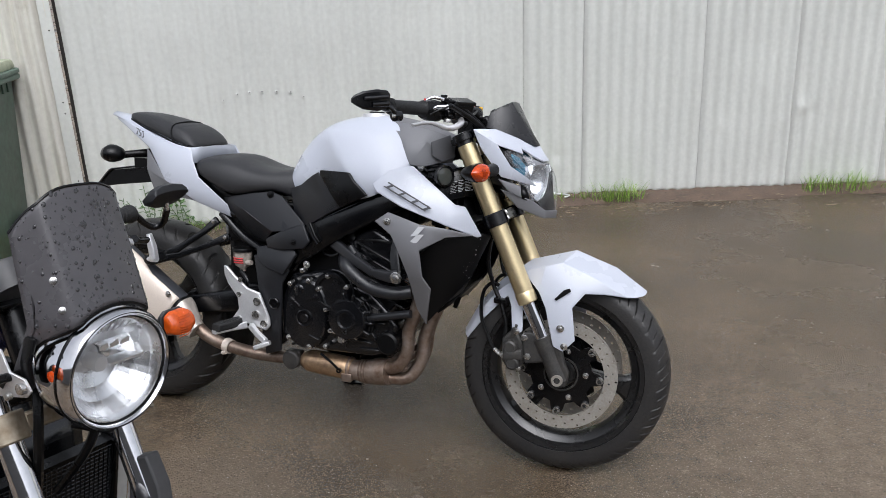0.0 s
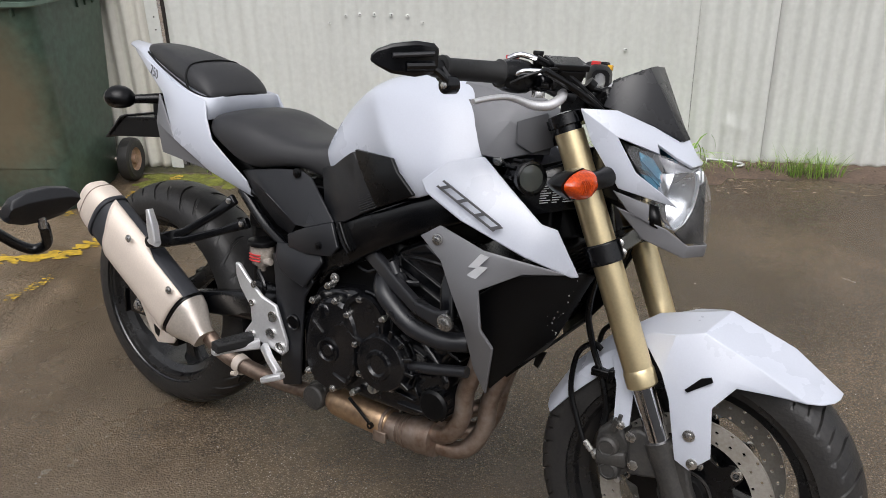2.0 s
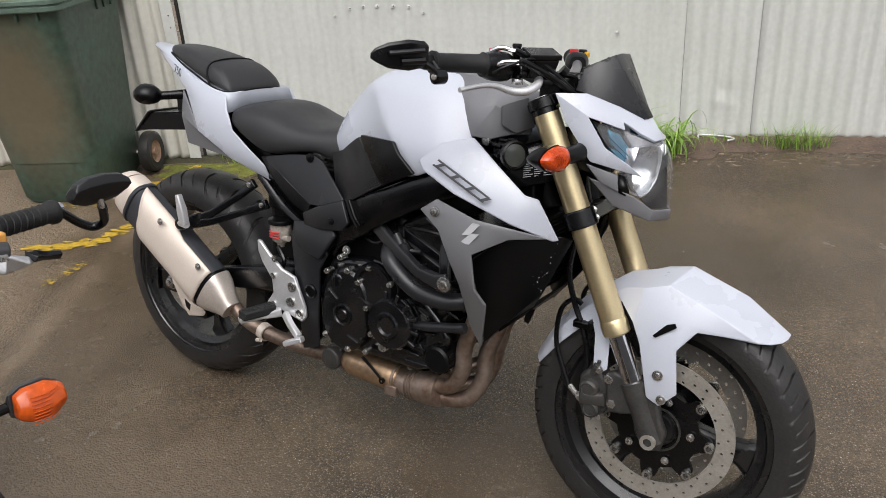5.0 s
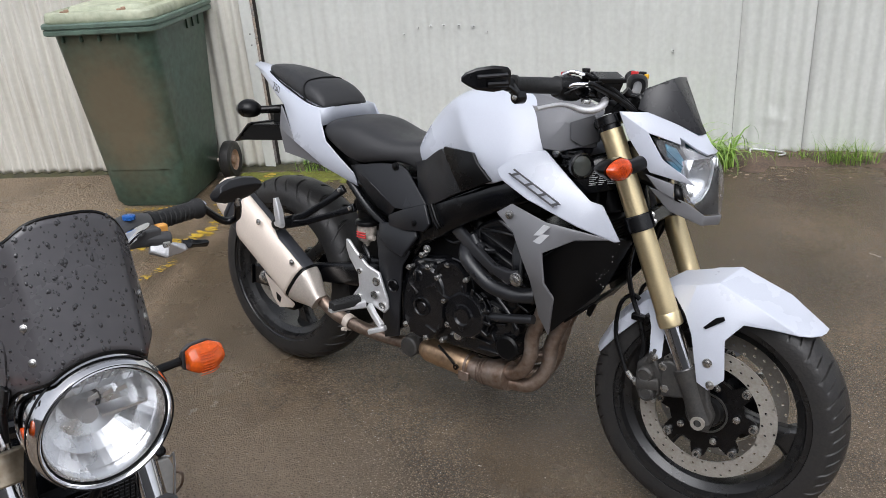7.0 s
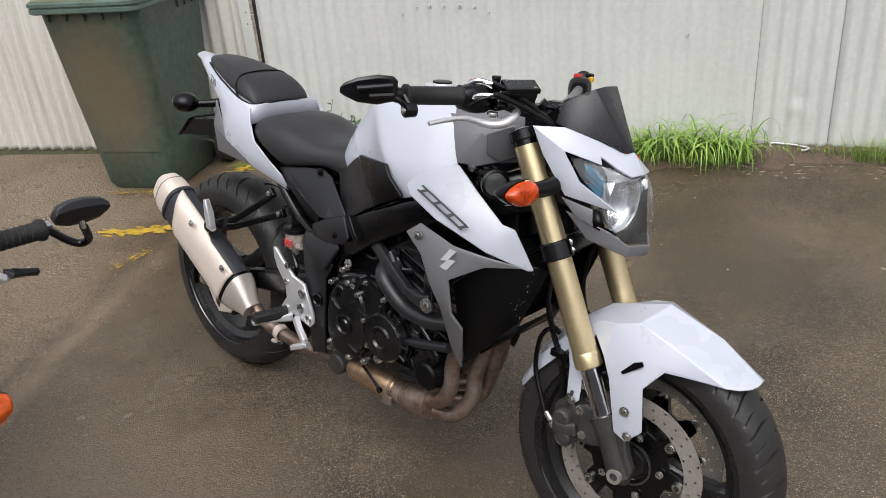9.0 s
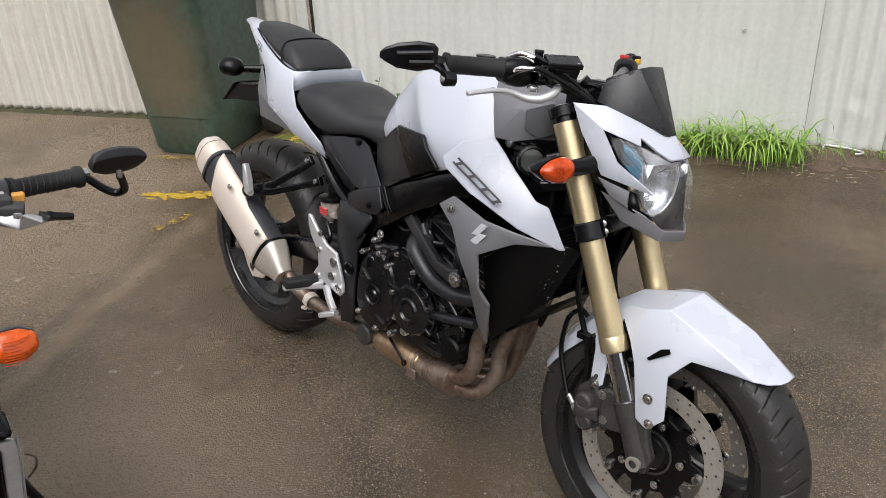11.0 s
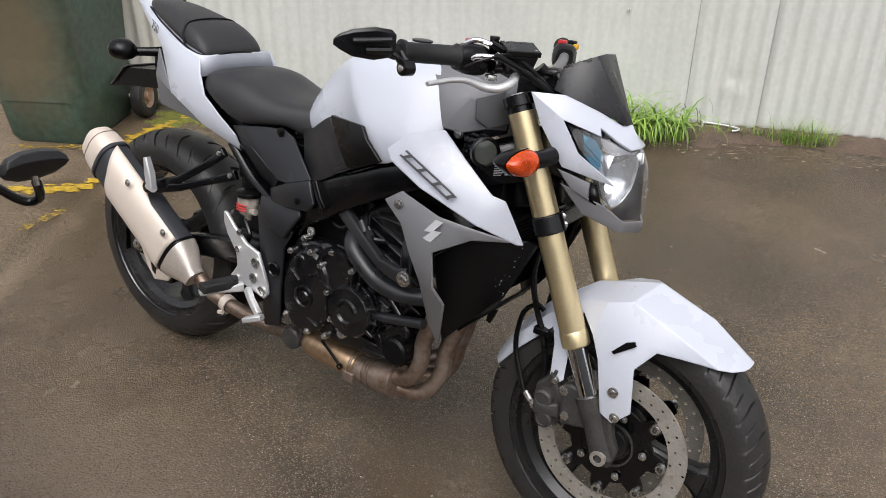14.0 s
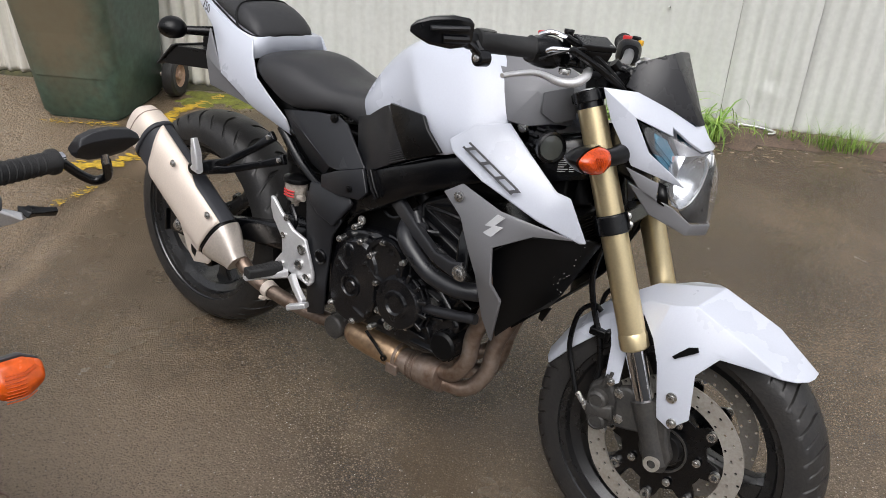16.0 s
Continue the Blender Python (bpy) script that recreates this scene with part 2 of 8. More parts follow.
def part(name, geo, material, parent, label="", bevel=0.0, sub=0, solid=0.0, sharp=32.0, segs=2):
    ob = new(name, mesh_of(name, geo, material, sharp))
    if solid:
        md = ob.modifiers.new("thickness", "SOLIDIFY")
        md.thickness, md.offset = solid, 0.0
    if sub:
        md = ob.modifiers.new("smooth", "SUBSURF")
        md.levels = md.render_levels = sub
    if bevel:
        md = ob.modifiers.new("edges", "BEVEL")
        md.width, md.segments, md.limit_method, md.angle_limit = bevel, segs, "ANGLE", radians(28)
        md.harden_normals = False
    if parent is not None:
        ob.parent = parent
    if label:
        ob["label"] = label
    return ob


def thing(name, label, category, group="", kind="", at=None):
    ob = new(name)
    ob.empty_display_size = 0.1
    if at is not None:
        ob.matrix_world = at
    return tagged(ob, label, category, group, kind)

# ---- the yard: ground, fence, bin ----


def asphalt():
    m = bpy.data.materials.new("wet_asphalt")
    m.use_nodes = True
    n, l = m.node_tree.nodes, m.node_tree.links
    b = n["Principled BSDF"]
    geo = n.new("ShaderNodeNewGeometry")

    def noise_of(scale, detail=4, rough=0.55):
        t = n.new("ShaderNodeTexNoise")
        t.inputs["Scale"].default_value, t.inputs["Detail"].default_value, t.inputs["Roughness"].default_value = scale, detail, rough
        l.new(geo.outputs["Position"], t.inputs["Vector"])
        return t

    def rng(src, a, b_, c, d):
        r = n.new("ShaderNodeMapRange")
        for k, v in zip(("From Min", "From Max", "To Min", "To Max"), (a, b_, c, d)):
            r.inputs[k].default_value = v
        l.new(src, r.inputs["Value"])
        return r.outputs[0]

    def mixc(fac, a, c):
        x = n.new("ShaderNodeMix")
        x.data_type = "RGBA"
        l.new(fac, x.inputs["Factor"])
        for k, v in (("A", a), ("B", c)):
            if isinstance(v, tuple):
                x.inputs[k].default_value = (*v, 1)
            else:
                l.new(v, x.inputs[k])
        return x.outputs["Result"]

    def plan_line(ax, ay, bx, by, wobble):
        """Distance from a line of the plan, its edge made ragged; positive to its left."""
        k = math.hypot(bx - ax, by - ay)
        nx, ny = -(by - ay) / k, (bx - ax) / k
        dot = n.new("ShaderNodeVectorMath")
        dot.operation = "DOT_PRODUCT"
        l.new(geo.outputs["Position"], dot.inputs[0])
        dot.inputs[1].default_value = (nx, ny, 0)
        add = n.new("ShaderNodeMath")
        add.operation = "MULTIPLY_ADD"
        l.new(noise_of(5, 4).outputs["Fac"], add.inputs[0])
        add.inputs[1].default_value = wobble
        add.inputs[2].default_value = -(nx * ax + ny * ay) - wobble / 2
        tot = n.new("ShaderNodeMath")
        tot.operation = "ADD"
        l.new(dot.outputs["Value"], tot.inputs[0])
        l.new(add.outputs[0], tot.inputs[1])
        return tot.outputs[0]

    def maths(op, a, c):
        x = n.new("ShaderNodeMath")
        x.operation = op
        x.inputs[2].default_value = 0.74
        for k, v in enumerate((a, c)):
            if isinstance(v, (int, float)):
                x.inputs[k].default_value = v
            else:
                l.new(v, x.inputs[k])
        return x.outputs[0]

    grain, mid, wide = noise_of(230, 3), noise_of(16, 5), noise_of(1.1, 5)
    stones = n.new("ShaderNodeTexVoronoi")
    stones.inputs["Scale"].default_value = 190
    l.new(geo.outputs["Position"], stones.inputs["Vector"])
    base = mixc(rng(wide.outputs["Fac"], 0.38, 0.62, 0, 1), (0.044, 0.032, 0.021), (0.150, 0.113, 0.075))
    base = mixc(rng(mid.outputs["Fac"], 0.42, 0.70, 0, 0.42), base, (0.055, 0.041, 0.028))
    # a paler colour over the near side of the yard, mixed in by this weight
    dry = rng(plan_line(0.9, 2.25, -0.45, 1.0, 0.9), -0.6, 0.6, 0.04, 0.85)
    base = mixc(dry, base, mixc(rng(mid.outputs["Fac"], 0.35, 0.70, 0, 1), (0.215, 0.169, 0.126), (0.140, 0.108, 0.079)))
    # and a pale patch between the two machines: wet sky sheen put into the colour
    off = n.new("ShaderNodeVectorMath")
    off.operation = "DISTANCE"
    l.new(geo.outputs["Position"], off.inputs[0])
    off.inputs[1].default_value = (-1.02, 1.70, 0)
    base = mixc(rng(maths("ADD", off.outputs["Value"], maths("MULTIPLY", wide.outputs["Fac"], 0.4)), 0.48, 0.92, 0.90, 0.0), base, (0.285, 0.226, 0.172))
    # the older, browner surface beyond the long seam, and silt washed along it
    seam = plan_line(-1.68, 2.15, -1.85, 3.10, 0.12)
    cross = plan_line(-2.90, 3.30, -2.10, 3.44, 0.06)
    cross = maths("MINIMUM", cross, plan_line(-1.93, 3.2, -1.97, 5.0, 0.06))
    old = rng(maths("MAXIMUM", seam, cross), -0.03, 0.03, 0, 1)
    silt = maths("MAXIMUM", rng(maths("ABSOLUTE", maths("ADD", seam, 0.035), 0), 0.070, 0.015, 0, 0.62), rng(maths("ABSOLUTE", cross, 0), 0.06, 0.0, 0, 0.35))
    furrow = maths("MULTIPLY", rng(maths("ABSOLUTE", maths("SUBTRACT", seam, 0.050), 0), 0.050, 0.010, 0, 0.75), rng(mid.outputs["Fac"], 0.35, 0.6, 0.3, 1.0))
    base = mixc(maths("MAXIMUM", maths("MULTIPLY", old, 0.85), rng(seam, -0.85, 0.0, 0.0, 0.35)), base, (0.225, 0.165, 0.110))
    base = mixc(maths("MULTIPLY", rng(cross, 0.0, 0.05, 0, 0.5), old), base, (0.255, 0.197, 0.139))
    base = mixc(silt, base, (0.300, 0.226, 0.158))
    base = mixc(furrow, base, (0.085, 0.060, 0.040))
    # single stones, dark and light, in the binder
    tone = n.new("ShaderNodeSeparateColor")
    l.new(stones.outputs["Color"], tone.inputs[0])
    stone_mix = mixc(rng(tone.outputs[0], 0.0, 1.0, 0.0, 1.0), (0.050, 0.042, 0.035), (0.330, 0.262, 0.196))
    base = mixc(maths("MULTIPLY", rng(stones.outputs["Distance"], 0.55, 0.25, 0.0, 1.0), maths("MULTIPLY_ADD", old, 0.22)), base, stone_mix)
    # coarse gravel shows in the old surface
    gravel = n.new("ShaderNodeTexVoronoi")
    gravel.inputs["Scale"].default_value = 62
    l.new(geo.outputs["Position"], gravel.inputs["Vector"])
    gtone = n.new("ShaderNodeSeparateColor")
    l.new(gravel.outputs["Color"], gtone.inputs[0])
    gsel = maths("MULTIPLY", rng(gravel.outputs["Distance"], 0.48, 0.30, 0, 1), rng(gtone.outputs[1], 0.45, 0.60, 0, 1))
    gsel = maths("MULTIPLY", gsel, rng(old, 0, 1, 0.10, 0.62))
    base = mixc(gsel, base, mixc(gtone.outputs[0], (0.075, 0.056, 0.040), (0.330, 0.255, 0.180)))
    pale = maths("MULTIPLY", rng(stones.outputs["Distance"], 0.40, 0.30, 0, 1), rng(tone.outputs[1], 0.986, 0.990, 0, 0.8))
    base = mixc(pale, base, (0.52, 0.47, 0.41))
    # a film of water and fine mud fills the hollows here and there
    film = rng(noise_of(0.8, 5, 0.6).outputs["Fac"], 0.46, 0.58, 0, 1)
    film = maths("MULTIPLY", film, maths("SUBTRACT", 1.0, maths("MULTIPLY", dry, 0.6)))
    base = mixc(maths("MULTIPLY", film, 0.7), base, (0.056, 0.041, 0.027))
    mud = n.new("ShaderNodeHueSaturation")
    mud.inputs["Saturation"].default_value = 1.14
    l.new(base, mud.inputs["Color"])
    l.new(mud.outputs[0], b.inputs["Base Color"])
    wet = rng(noise_of(0.9, 6, 0.65).outputs["Fac"], 0.40, 0.62, 0.11, 0.33)
    l.new(maths("ADD", wet, maths("MULTIPLY", old, 0.12)), b.inputs["Roughness"])
    b.inputs["Specular IOR Level"].default_value = 0.52
    bp = n.new("ShaderNodeBump")
    bp.inputs["Strength"].default_value, bp.inputs["Distance"].default_value = 1.0, 0.0056
    hmix = maths("SUBTRACT", grain.outputs["Fac"], maths("MULTIPLY", stones.outputs["Distance"], 0.8))
    hmix = maths("SUBTRACT", hmix, maths("MULTIPLY", maths("MULTIPLY", gravel.outputs["Distance"], old), 1.4))
    hmix = maths("ADD", hmix, maths("MULTIPLY", maths("SUBTRACT", silt, furrow), 1.5))
    l.new(rng(film, 0, 1, 1.0, 0.35), bp.inputs["Strength"])
    l.new(hmix, bp.inputs["Height"])
    l.new(bp.outputs[0], b.inputs["Normal"])
    return m


def fence_y(x):
    """The fence stands on this line of the plan, with a slight bend where the later sheets begin."""
    return 4.81 + 0.147 * min(x, 0.52) - 0.012 * max(0.0, x - 0.52)


ASPHALT = asphalt()
xs = sorted(set([-300, -80, -30, -12] + [-7 + 0.25 * i for i in range(57)] + [12, 30, 80, 300]))
ys = sorted(set([-300, -80, -30, -12] + [-5 + 0.25 * i for i in range(49)] + [12, 30, 80, 300]))
gv = [(x, y, 0.0) for y in ys for x in xs]
gf = [(j * len(xs) + i, j * len(xs) + i + 1, (j + 1) * len(xs) + i + 1, (j + 1) * len(xs) + i) for j in range(len(ys) - 1) for i in range(len(xs) - 1)]
ground = tagged(part("ground", (gv, gf), ASPHALT, None), "dark brown wet asphalt yard with pale grit", "ground", kind="structure")

# an added wall, never in view, that dims low sky light and reflections
BACKWALL = mat("dull_grey_wall", (0.175, 0.175, 0.178), 0.7, var=0.12, grain=30, big=2.0)
house = tagged(part("unseen_wall_south", box(-14, 14, -4.3, -4.1, 0, 3.0), BACKWALL, None, bevel=0.01), "unseen plain grey wall added to dim reflections", "wall", kind="structure")

def painted_steel(name, colour, stain, amount):
    """Cream paint with rain streaks that run down it and a few rubbed marks."""
    m = mat(name, colour, 0.42, var=0.05, grain=40, big=1.6, bump=0.03)
    n, l = m.node_tree.nodes, m.node_tree.links
    b = n["Principled BSDF"]
    plain = b.inputs["Base Color"].links[0].from_socket
    geo = n.new("ShaderNodeNewGeometry")

    def streak(sx, sz, lo, hi, amt):
        mp = n.new("ShaderNodeMapping")
        mp.inputs["Scale"].default_value = (sx, sx, sz)
        l.new(geo.outputs["Position"], mp.inputs["Vector"])
        t = n.new("ShaderNodeTexNoise")
        t.inputs["Scale"].default_value, t.inputs["Detail"].default_value, t.inputs["Roughness"].default_value = 1.0, 5, 0.6
        l.new(mp.outputs[0], t.inputs["Vector"])
        r = n.new("ShaderNodeMapRange")
        for k, v in zip(("From Min", "From Max", "To Min", "To Max"), (lo, hi, 0, amt)):
            r.inputs[k].default_value = v
        l.new(t.outputs["Fac"], r.inputs["Value"])
        return r.outputs[0]

    col = plain
    for sx, sz, lo, hi, amt, tone in ((26, 0.9, 0.48, 0.72, amount, stain), (90, 3.0, 0.55, 0.75, amount * 0.3, stain), (7, 5, 0.62, 0.74, amount * 0.8, tuple(c * 0.75 for c in stain))):
        x = n.new("ShaderNodeMix")
        x.data_type = "RGBA"
        l.new(streak(sx, sz, lo, hi, amt), x.inputs["Factor"])
        l.new(col, x.inputs["A"])
        x.inputs["B"].default_value = (*tone, 1)
        col = x.outputs["Result"]
    l.new(col, b.inputs["Base Color"])
    return m


FENCE = painted_steel("painted_corrugated_steel", (0.642, 0.652, 0.615), (0.44, 0.43, 0.39), 0.13)
OLDFENCE = painted_steel("stained_corrugated_steel", (0.66, 0.645, 0.58), (0.36, 0.31, 0.23), 0.42)
# dents pressed into the newer sheets: along the fence, height, width, depth
DENTS = ((0.700, 0.20, 0.030, 0.010), (0.775, 0.17, 0.022, 0.008), (0.730, 0.25, 0.028, -0.008), (1.70, 0.40, 0.026, 0.009), (1.76, 0.43, 0.018, -0.007), (1.63, 0.31, 0.020, 0.007),
         (2.07, 0.42, 0.026, 0.008), (2.19, 0.49, 0.040, 0.012), (2.26, 0.46, 0.030, -0.009), (1.40, 0.11, 0.020, 0.007), (1.78, 0.74, 0.020, 0.006), (1.95, 0.63, 0.022, 0.007))


def corrugated(width, height, wave, amp, seed, start):
    """One sheet, its waves running up, with slight dents."""
    cols, rows = int(width / wave * 12), 72
    v = []
    for r in range(rows + 1):
        z = height * r / rows
        for c in range(cols + 1):
            x = width * c / cols
            d = noise.noise(Vector((x * 2.2 + seed * 7, z * 1.6, seed))) * 0.008 + noise.noise(Vector((x * 9 + seed, z * 5, seed))) * 0.0025
            for dx, dz, wd, dep in DENTS:
                rr = ((start + x - dx) / wd) ** 2 + ((z - dz) / wd) ** 2
                if rr < 9:
                    d -= dep * math.exp(-rr)
            v.append((x, amp * math.cos(2 * math.pi * x / wave) + d, z))
    f = [(r * (cols + 1) + c, r * (cols + 1) + c + 1, (r + 1) * (cols + 1) + c + 1, (r + 1) * (cols + 1) + c) for r in range(rows) for c in range(cols)]
    return v, f


fence = thing("fence", "pale grey painted corrugated steel fence with dented sheets", "fence", kind="structure")


def sheet(x0, width, amp, wave, seed, back, front, lap=1.0):
    """One sheet from x0 on; its ends stand back and front metres behind the fence's line."""
    x1 = x0 + width
    y0, y1 = fence_y(x0) + back, fence_y(x1) + front
    s = part("sheet", corrugated(math.hypot(width, y1 - y0) * lap, 1.9, wave, amp, seed, x0), OLDFENCE if x0 < -2.0 else FENCE, fence, solid=0.0012, sharp=80)
    s.matrix_local = Matrix.Translation((x0, y0, 0.02)) @ Matrix.Rotation(math.atan2(y1 - y0, width), 4, "Z")


POST = mat("dark_damp_timber", (0.030, 0.025, 0.020), 0.8, var=0.3, grain=60, big=8, bump=0.4)
sheet(-1.995, 2.515, 0.0058, 0.0708, 0, 0.0, 0.0)
sheet(0.520, 0.350, 0.0072, 0.0708, 3, 0.0, -0.004)
seams = (0.872, 1.582, 2.125, 2.700, 3.280, 3.860, 4.440, 5.020, 5.600, 6.180, 6.760, 7.340)
for i, x0 in enumerate(seams[:-1]):
    sheet(x0, seams[i + 1] - x0 - 0.003, 0.0072, 0.0708, 5 + i, 0.008, -0.004)
    part("fence_post", box(x0 - 0.035, x0 + 0.035, fence_y(x0) + 0.022, fence_y(x0) + 0.06, 0.0, 1.85), POST, fence)
for i in range(12):
    sheet(-2.062 - 0.735 * (i + 1), 0.735, 0.0120, 0.0735, 40 + i, -0.022 - 0.004 * (i % 2), -0.022 - 0.004 * (i % 2), 1.045)
part("cover_strip", box(-2.070, -2.005, fence_y(-2.0) - 0.040, fence_y(-2.0) - 0.034, 0.02, 1.92), FENCE, fence, bevel=0.001)
part("fence_post", box(-2.006, -1.993, fence_y(-2.0) - 0.004, fence_y(-2.0) + 0.03, 0.0, 1.88), POST, fence)
for z in (0.34, 0.72, 0.78, 1.16):
    part("nail", disc_solid(0.004, -0.002, (-2.030, fence_y(-2.0) - 0.040, z), segs=8), POST, fence)

# ---- the white motorcycle; its own axes: x ahead, y to its left, z up from the rear tyre's foot ----
LEAN_OVER, HEADING = 0.1661, -0.3797
BIKE = Matrix.Translation((-1.033, 2.6154, 0.0)) @ Matrix.Rotation(HEADING, 4, "Z") @ Matrix.Rotation(-LEAN_OVER, 4, "X")
bike = thing("motorcycle", "white and grey sports motorcycle with gold forks leaning on its stand", "motorcycle", at=BIKE)
RAKE = radians(24.4)
AXLE = Vector((1.457, 0, 0.300))
UP_FORK = Vector((-math.sin(RAKE), 0, math.cos(RAKE)))
HEAD = Vector((1.165, 0, 0.90))
STEER = Matrix.Translation(HEAD) @ Matrix.Rotation(0.06, 4, UP_FORK) @ Matrix.Translation(-HEAD)


def tyre(radius, width, rim_r, cuts):
    """A tyre with swept grooves cut into its tread; the axle along y, centre at the origin."""
    n = 44
    hw = width / 2
    crown = radius - rim_r
    prof = []
    for i in range(n + 1):
        a = math.pi * i / n
        prof.append((rim_r + crown * (abs(math.sin(a)) ** 0.62), -hw * math.cos(a)))
    steps = (0.0, 0.012, 0.090, 0.102, 0.2, 0.35, 0.5, 0.512, 0.590, 0.602, 0.7, 0.85)
    v, f = [], []
    segs = cuts * len(steps)
    for k in range(segs):
        c = k % len(steps)
        for r, y in prof:
            u = abs(y) / hw
            q = 2 * math.pi / cuts * (k // len(steps) + steps[c] + 0.35 * u - 0.8 * u * u)
            own, other = ((1, 2), (7, 8)) if y < 0 else ((7, 8), (1, 2))
            g = 0.0
            if c in own and 0.08 < u < 0.94:
                g = 0.0060 * min(1.0, (u - 0.05) * 6, (0.98 - u) * 9)
            elif c in other and 0.52 < u < 0.88:
                g = 0.0048 * min(1.0, (u - 0.48) * 9, (0.92 - u) * 9)
            v.append(((r - g) * math.cos(q), y, (r - g) * math.sin(q)))
    m = n + 1
    for k in range(segs):
        e = (k + 1) % segs
        for j in range(n):
            f.append((k * m + j, e * m + j, e * m + j + 1, k * m + j + 1))
        f.append((k * m, k * m + n, e * m + n, e * m))
    return v, f


def drilled_disc(r0, r1, cells, y, thick=0.005):
    """A ring with four rows of drilled holes."""
    rows = [r0 + (r1 - r0) * i / 4 for i in range(5)]
    v, f = [], []
    idx = {}

    def P(i, c):
        key = (i, c % cells)
        if key not in idx:
            q = 2 * math.pi * (c + 0.33 * i) / cells
            idx[key] = len(v)
            v.append((rows[i] * math.cos(q), y, rows[i] * math.sin(q)))
        return idx[key]

    for i in range(4):
        for c in range(cells):
            co = [P(i, c), P(i + 1, c), P(i + 1, c + 1), P(i, c + 1)]
            if (c + 2 * i) % 4:
                f.append(tuple(co))
                continue
            cen = sum((Vector(v[j]) for j in co), Vector()) / 4
            h = []
            for k in range(8):
                a, b = Vector(v[co[(k // 2) % 4]]) - cen, Vector(v[co[((k + 1) // 2) % 4]]) - cen
                d = ((a + b) / 2).normalized() * 0.0036
                h.append(len(v))
                v.append(tuple(cen + d))
            for k in range(4):
                f.append((co[k], co[(k + 1) % 4], h[(2 * k + 2) % 8], h[2 * k + 1], h[2 * k]))
    return thickened((v, f), (0, thick, 0))


def wheel(name, centre, m, radius, width, rim_r, rim_w, spokes, turn, disc_r, disc_ys, cuts, parent):
    w = new(name)
    w.parent = parent
    w.matrix_local = m @ Matrix.Translation(centre)
    part("tyre", tyre(radius, width, rim_r + 0.004, cuts), RUBBER, w, "worn black tyre with curved grooves", sharp=40)
    hw = rim_w / 2
    prof = [(rim_r + 0.008, -hw), (rim_r + 0.006, -hw - 0.006), (rim_r - 0.010, -hw - 0.004), (rim_r - 0.016, -hw + 0.010),
            (rim_r - 0.034, -hw + 0.022), (rim_r - 0.040, 0), (rim_r - 0.034, hw - 0.022), (rim_r - 0.016, hw - 0.010), (rim_r - 0.010, hw + 0.004),
            (rim_r + 0.006, hw + 0.006), (rim_r + 0.008, hw)]
    part("rim", revolve(prof, segs=72), WHEELBLACK, w, "satin black cast rim")
    for sgn in (-1, 1):
        part("rim_lip", revolve([(rim_r + 0.011, sgn * (hw + 0.002)), (rim_r + 0.010, sgn * (hw + 0.0085)), (rim_r + 0.004, sgn * (hw + 0.0090)), (rim_r + 0.001, sgn * (hw + 0.004))], segs=72, closed=True), LIP, w, "gloss black rim lip", sharp=60)
    part("hub", revolve([(0.016, -0.062), (0.034, -0.062), (0.040, -0.05), (0.036, 0), (0.040, 0.05), (0.034, 0.062), (0.016, 0.062)], segs=28), WHEELBLACK, w)
    for i in range(spokes):
        a = turn + 2 * math.pi * i / spokes
        rings = []
        for t, hw_, hd in ((0.0, 0.030, 0.026), (0.25, 0.020, 0.021), (0.6, 0.019, 0.018), (0.85, 0.028, 0.019), (1.0, 0.045, 0.021)):
            r = 0.03 + (rim_r - 0.066) * t
            rings.append([(r, s * hd, c * hw_) for c, s in ((-1, -0.6), (-0.6, -1), (0.6, -1), (1, -0.6), (1, 0.6), (0.6, 1), (-0.6, 1), (-1, 0.6))])
        part("spoke", moved(loft(rings), Matrix.Rotation(-a, 4, "Y")), WHEELBLACK, w, bevel=0.002)
    for y in disc_ys:
        d = new("brake_disc")
        d.parent = w
        part("ring", drilled_disc(disc_r * 0.765, disc_r, 64, y - 0.0025), DISC, d, "drilled steel brake ring")
        if disc_r > 0.14:
            c = 8
            out = []
            for j in range(160):
                q = 2 * math.pi * j / 160
                r = 0.088 + 0.026 * max(0.0, min(1.0, 0.42 + 1.1 * math.cos((q + 0.07) * 8)))
                out.append((r * math.cos(q), y * 0.93, r * math.sin(q)))
            inn = [(0.042 * math.cos(2 * math.pi * j / 160), y * 0.93, 0.042 * math.sin(2 * math.pi * j / 160)) for j in range(160)]
            part("carrier", thickened(loft([out, inn], caps=False), (0, 0.006 if y < 0 else -0.006, 0)), SATIN, d, "black star-shaped disc carrier")
            part("hub_ring", revolve([(0.046, y * 0.93 - 0.004), (0.050, y * 0.93 - 0.004), (0.050, y * 0.93 + 0.004), (0.046, y * 0.93 + 0.004)], segs=40, closed=True), DARKCAST, d)
            for j in range(c):
                q = 2 * math.pi * j / c - 0.07
                part("rivet", moved(revolve([(0.0058, -0.007), (0.0095, -0.007), (0.0105, -0.004), (0.0105, 0.004), (0.0095, 0.007), (0.0058, 0.007)], segs=20, closed=True),
                                    Matrix.Translation((0.1105 * math.cos(q), y, 0.1105 * math.sin(q)))), BOLT, d, "bright ring rivet")
            for j in range(5):
                q = 2 * math.pi * (j + 0.046) / 5
                sg = 1 if y > 0 else -1
                part("bolt", moved(join(disc_solid(0.0085, 0.004 * sg, (0, y, 0), segs=16), disc_solid(0.0045, 0.008 * sg, (0, y, 0), segs=6)), Matrix.Translation((0.0705 * math.cos(q), 0, 0.0705 * math.sin(q)))), BOLT, d)
    return w


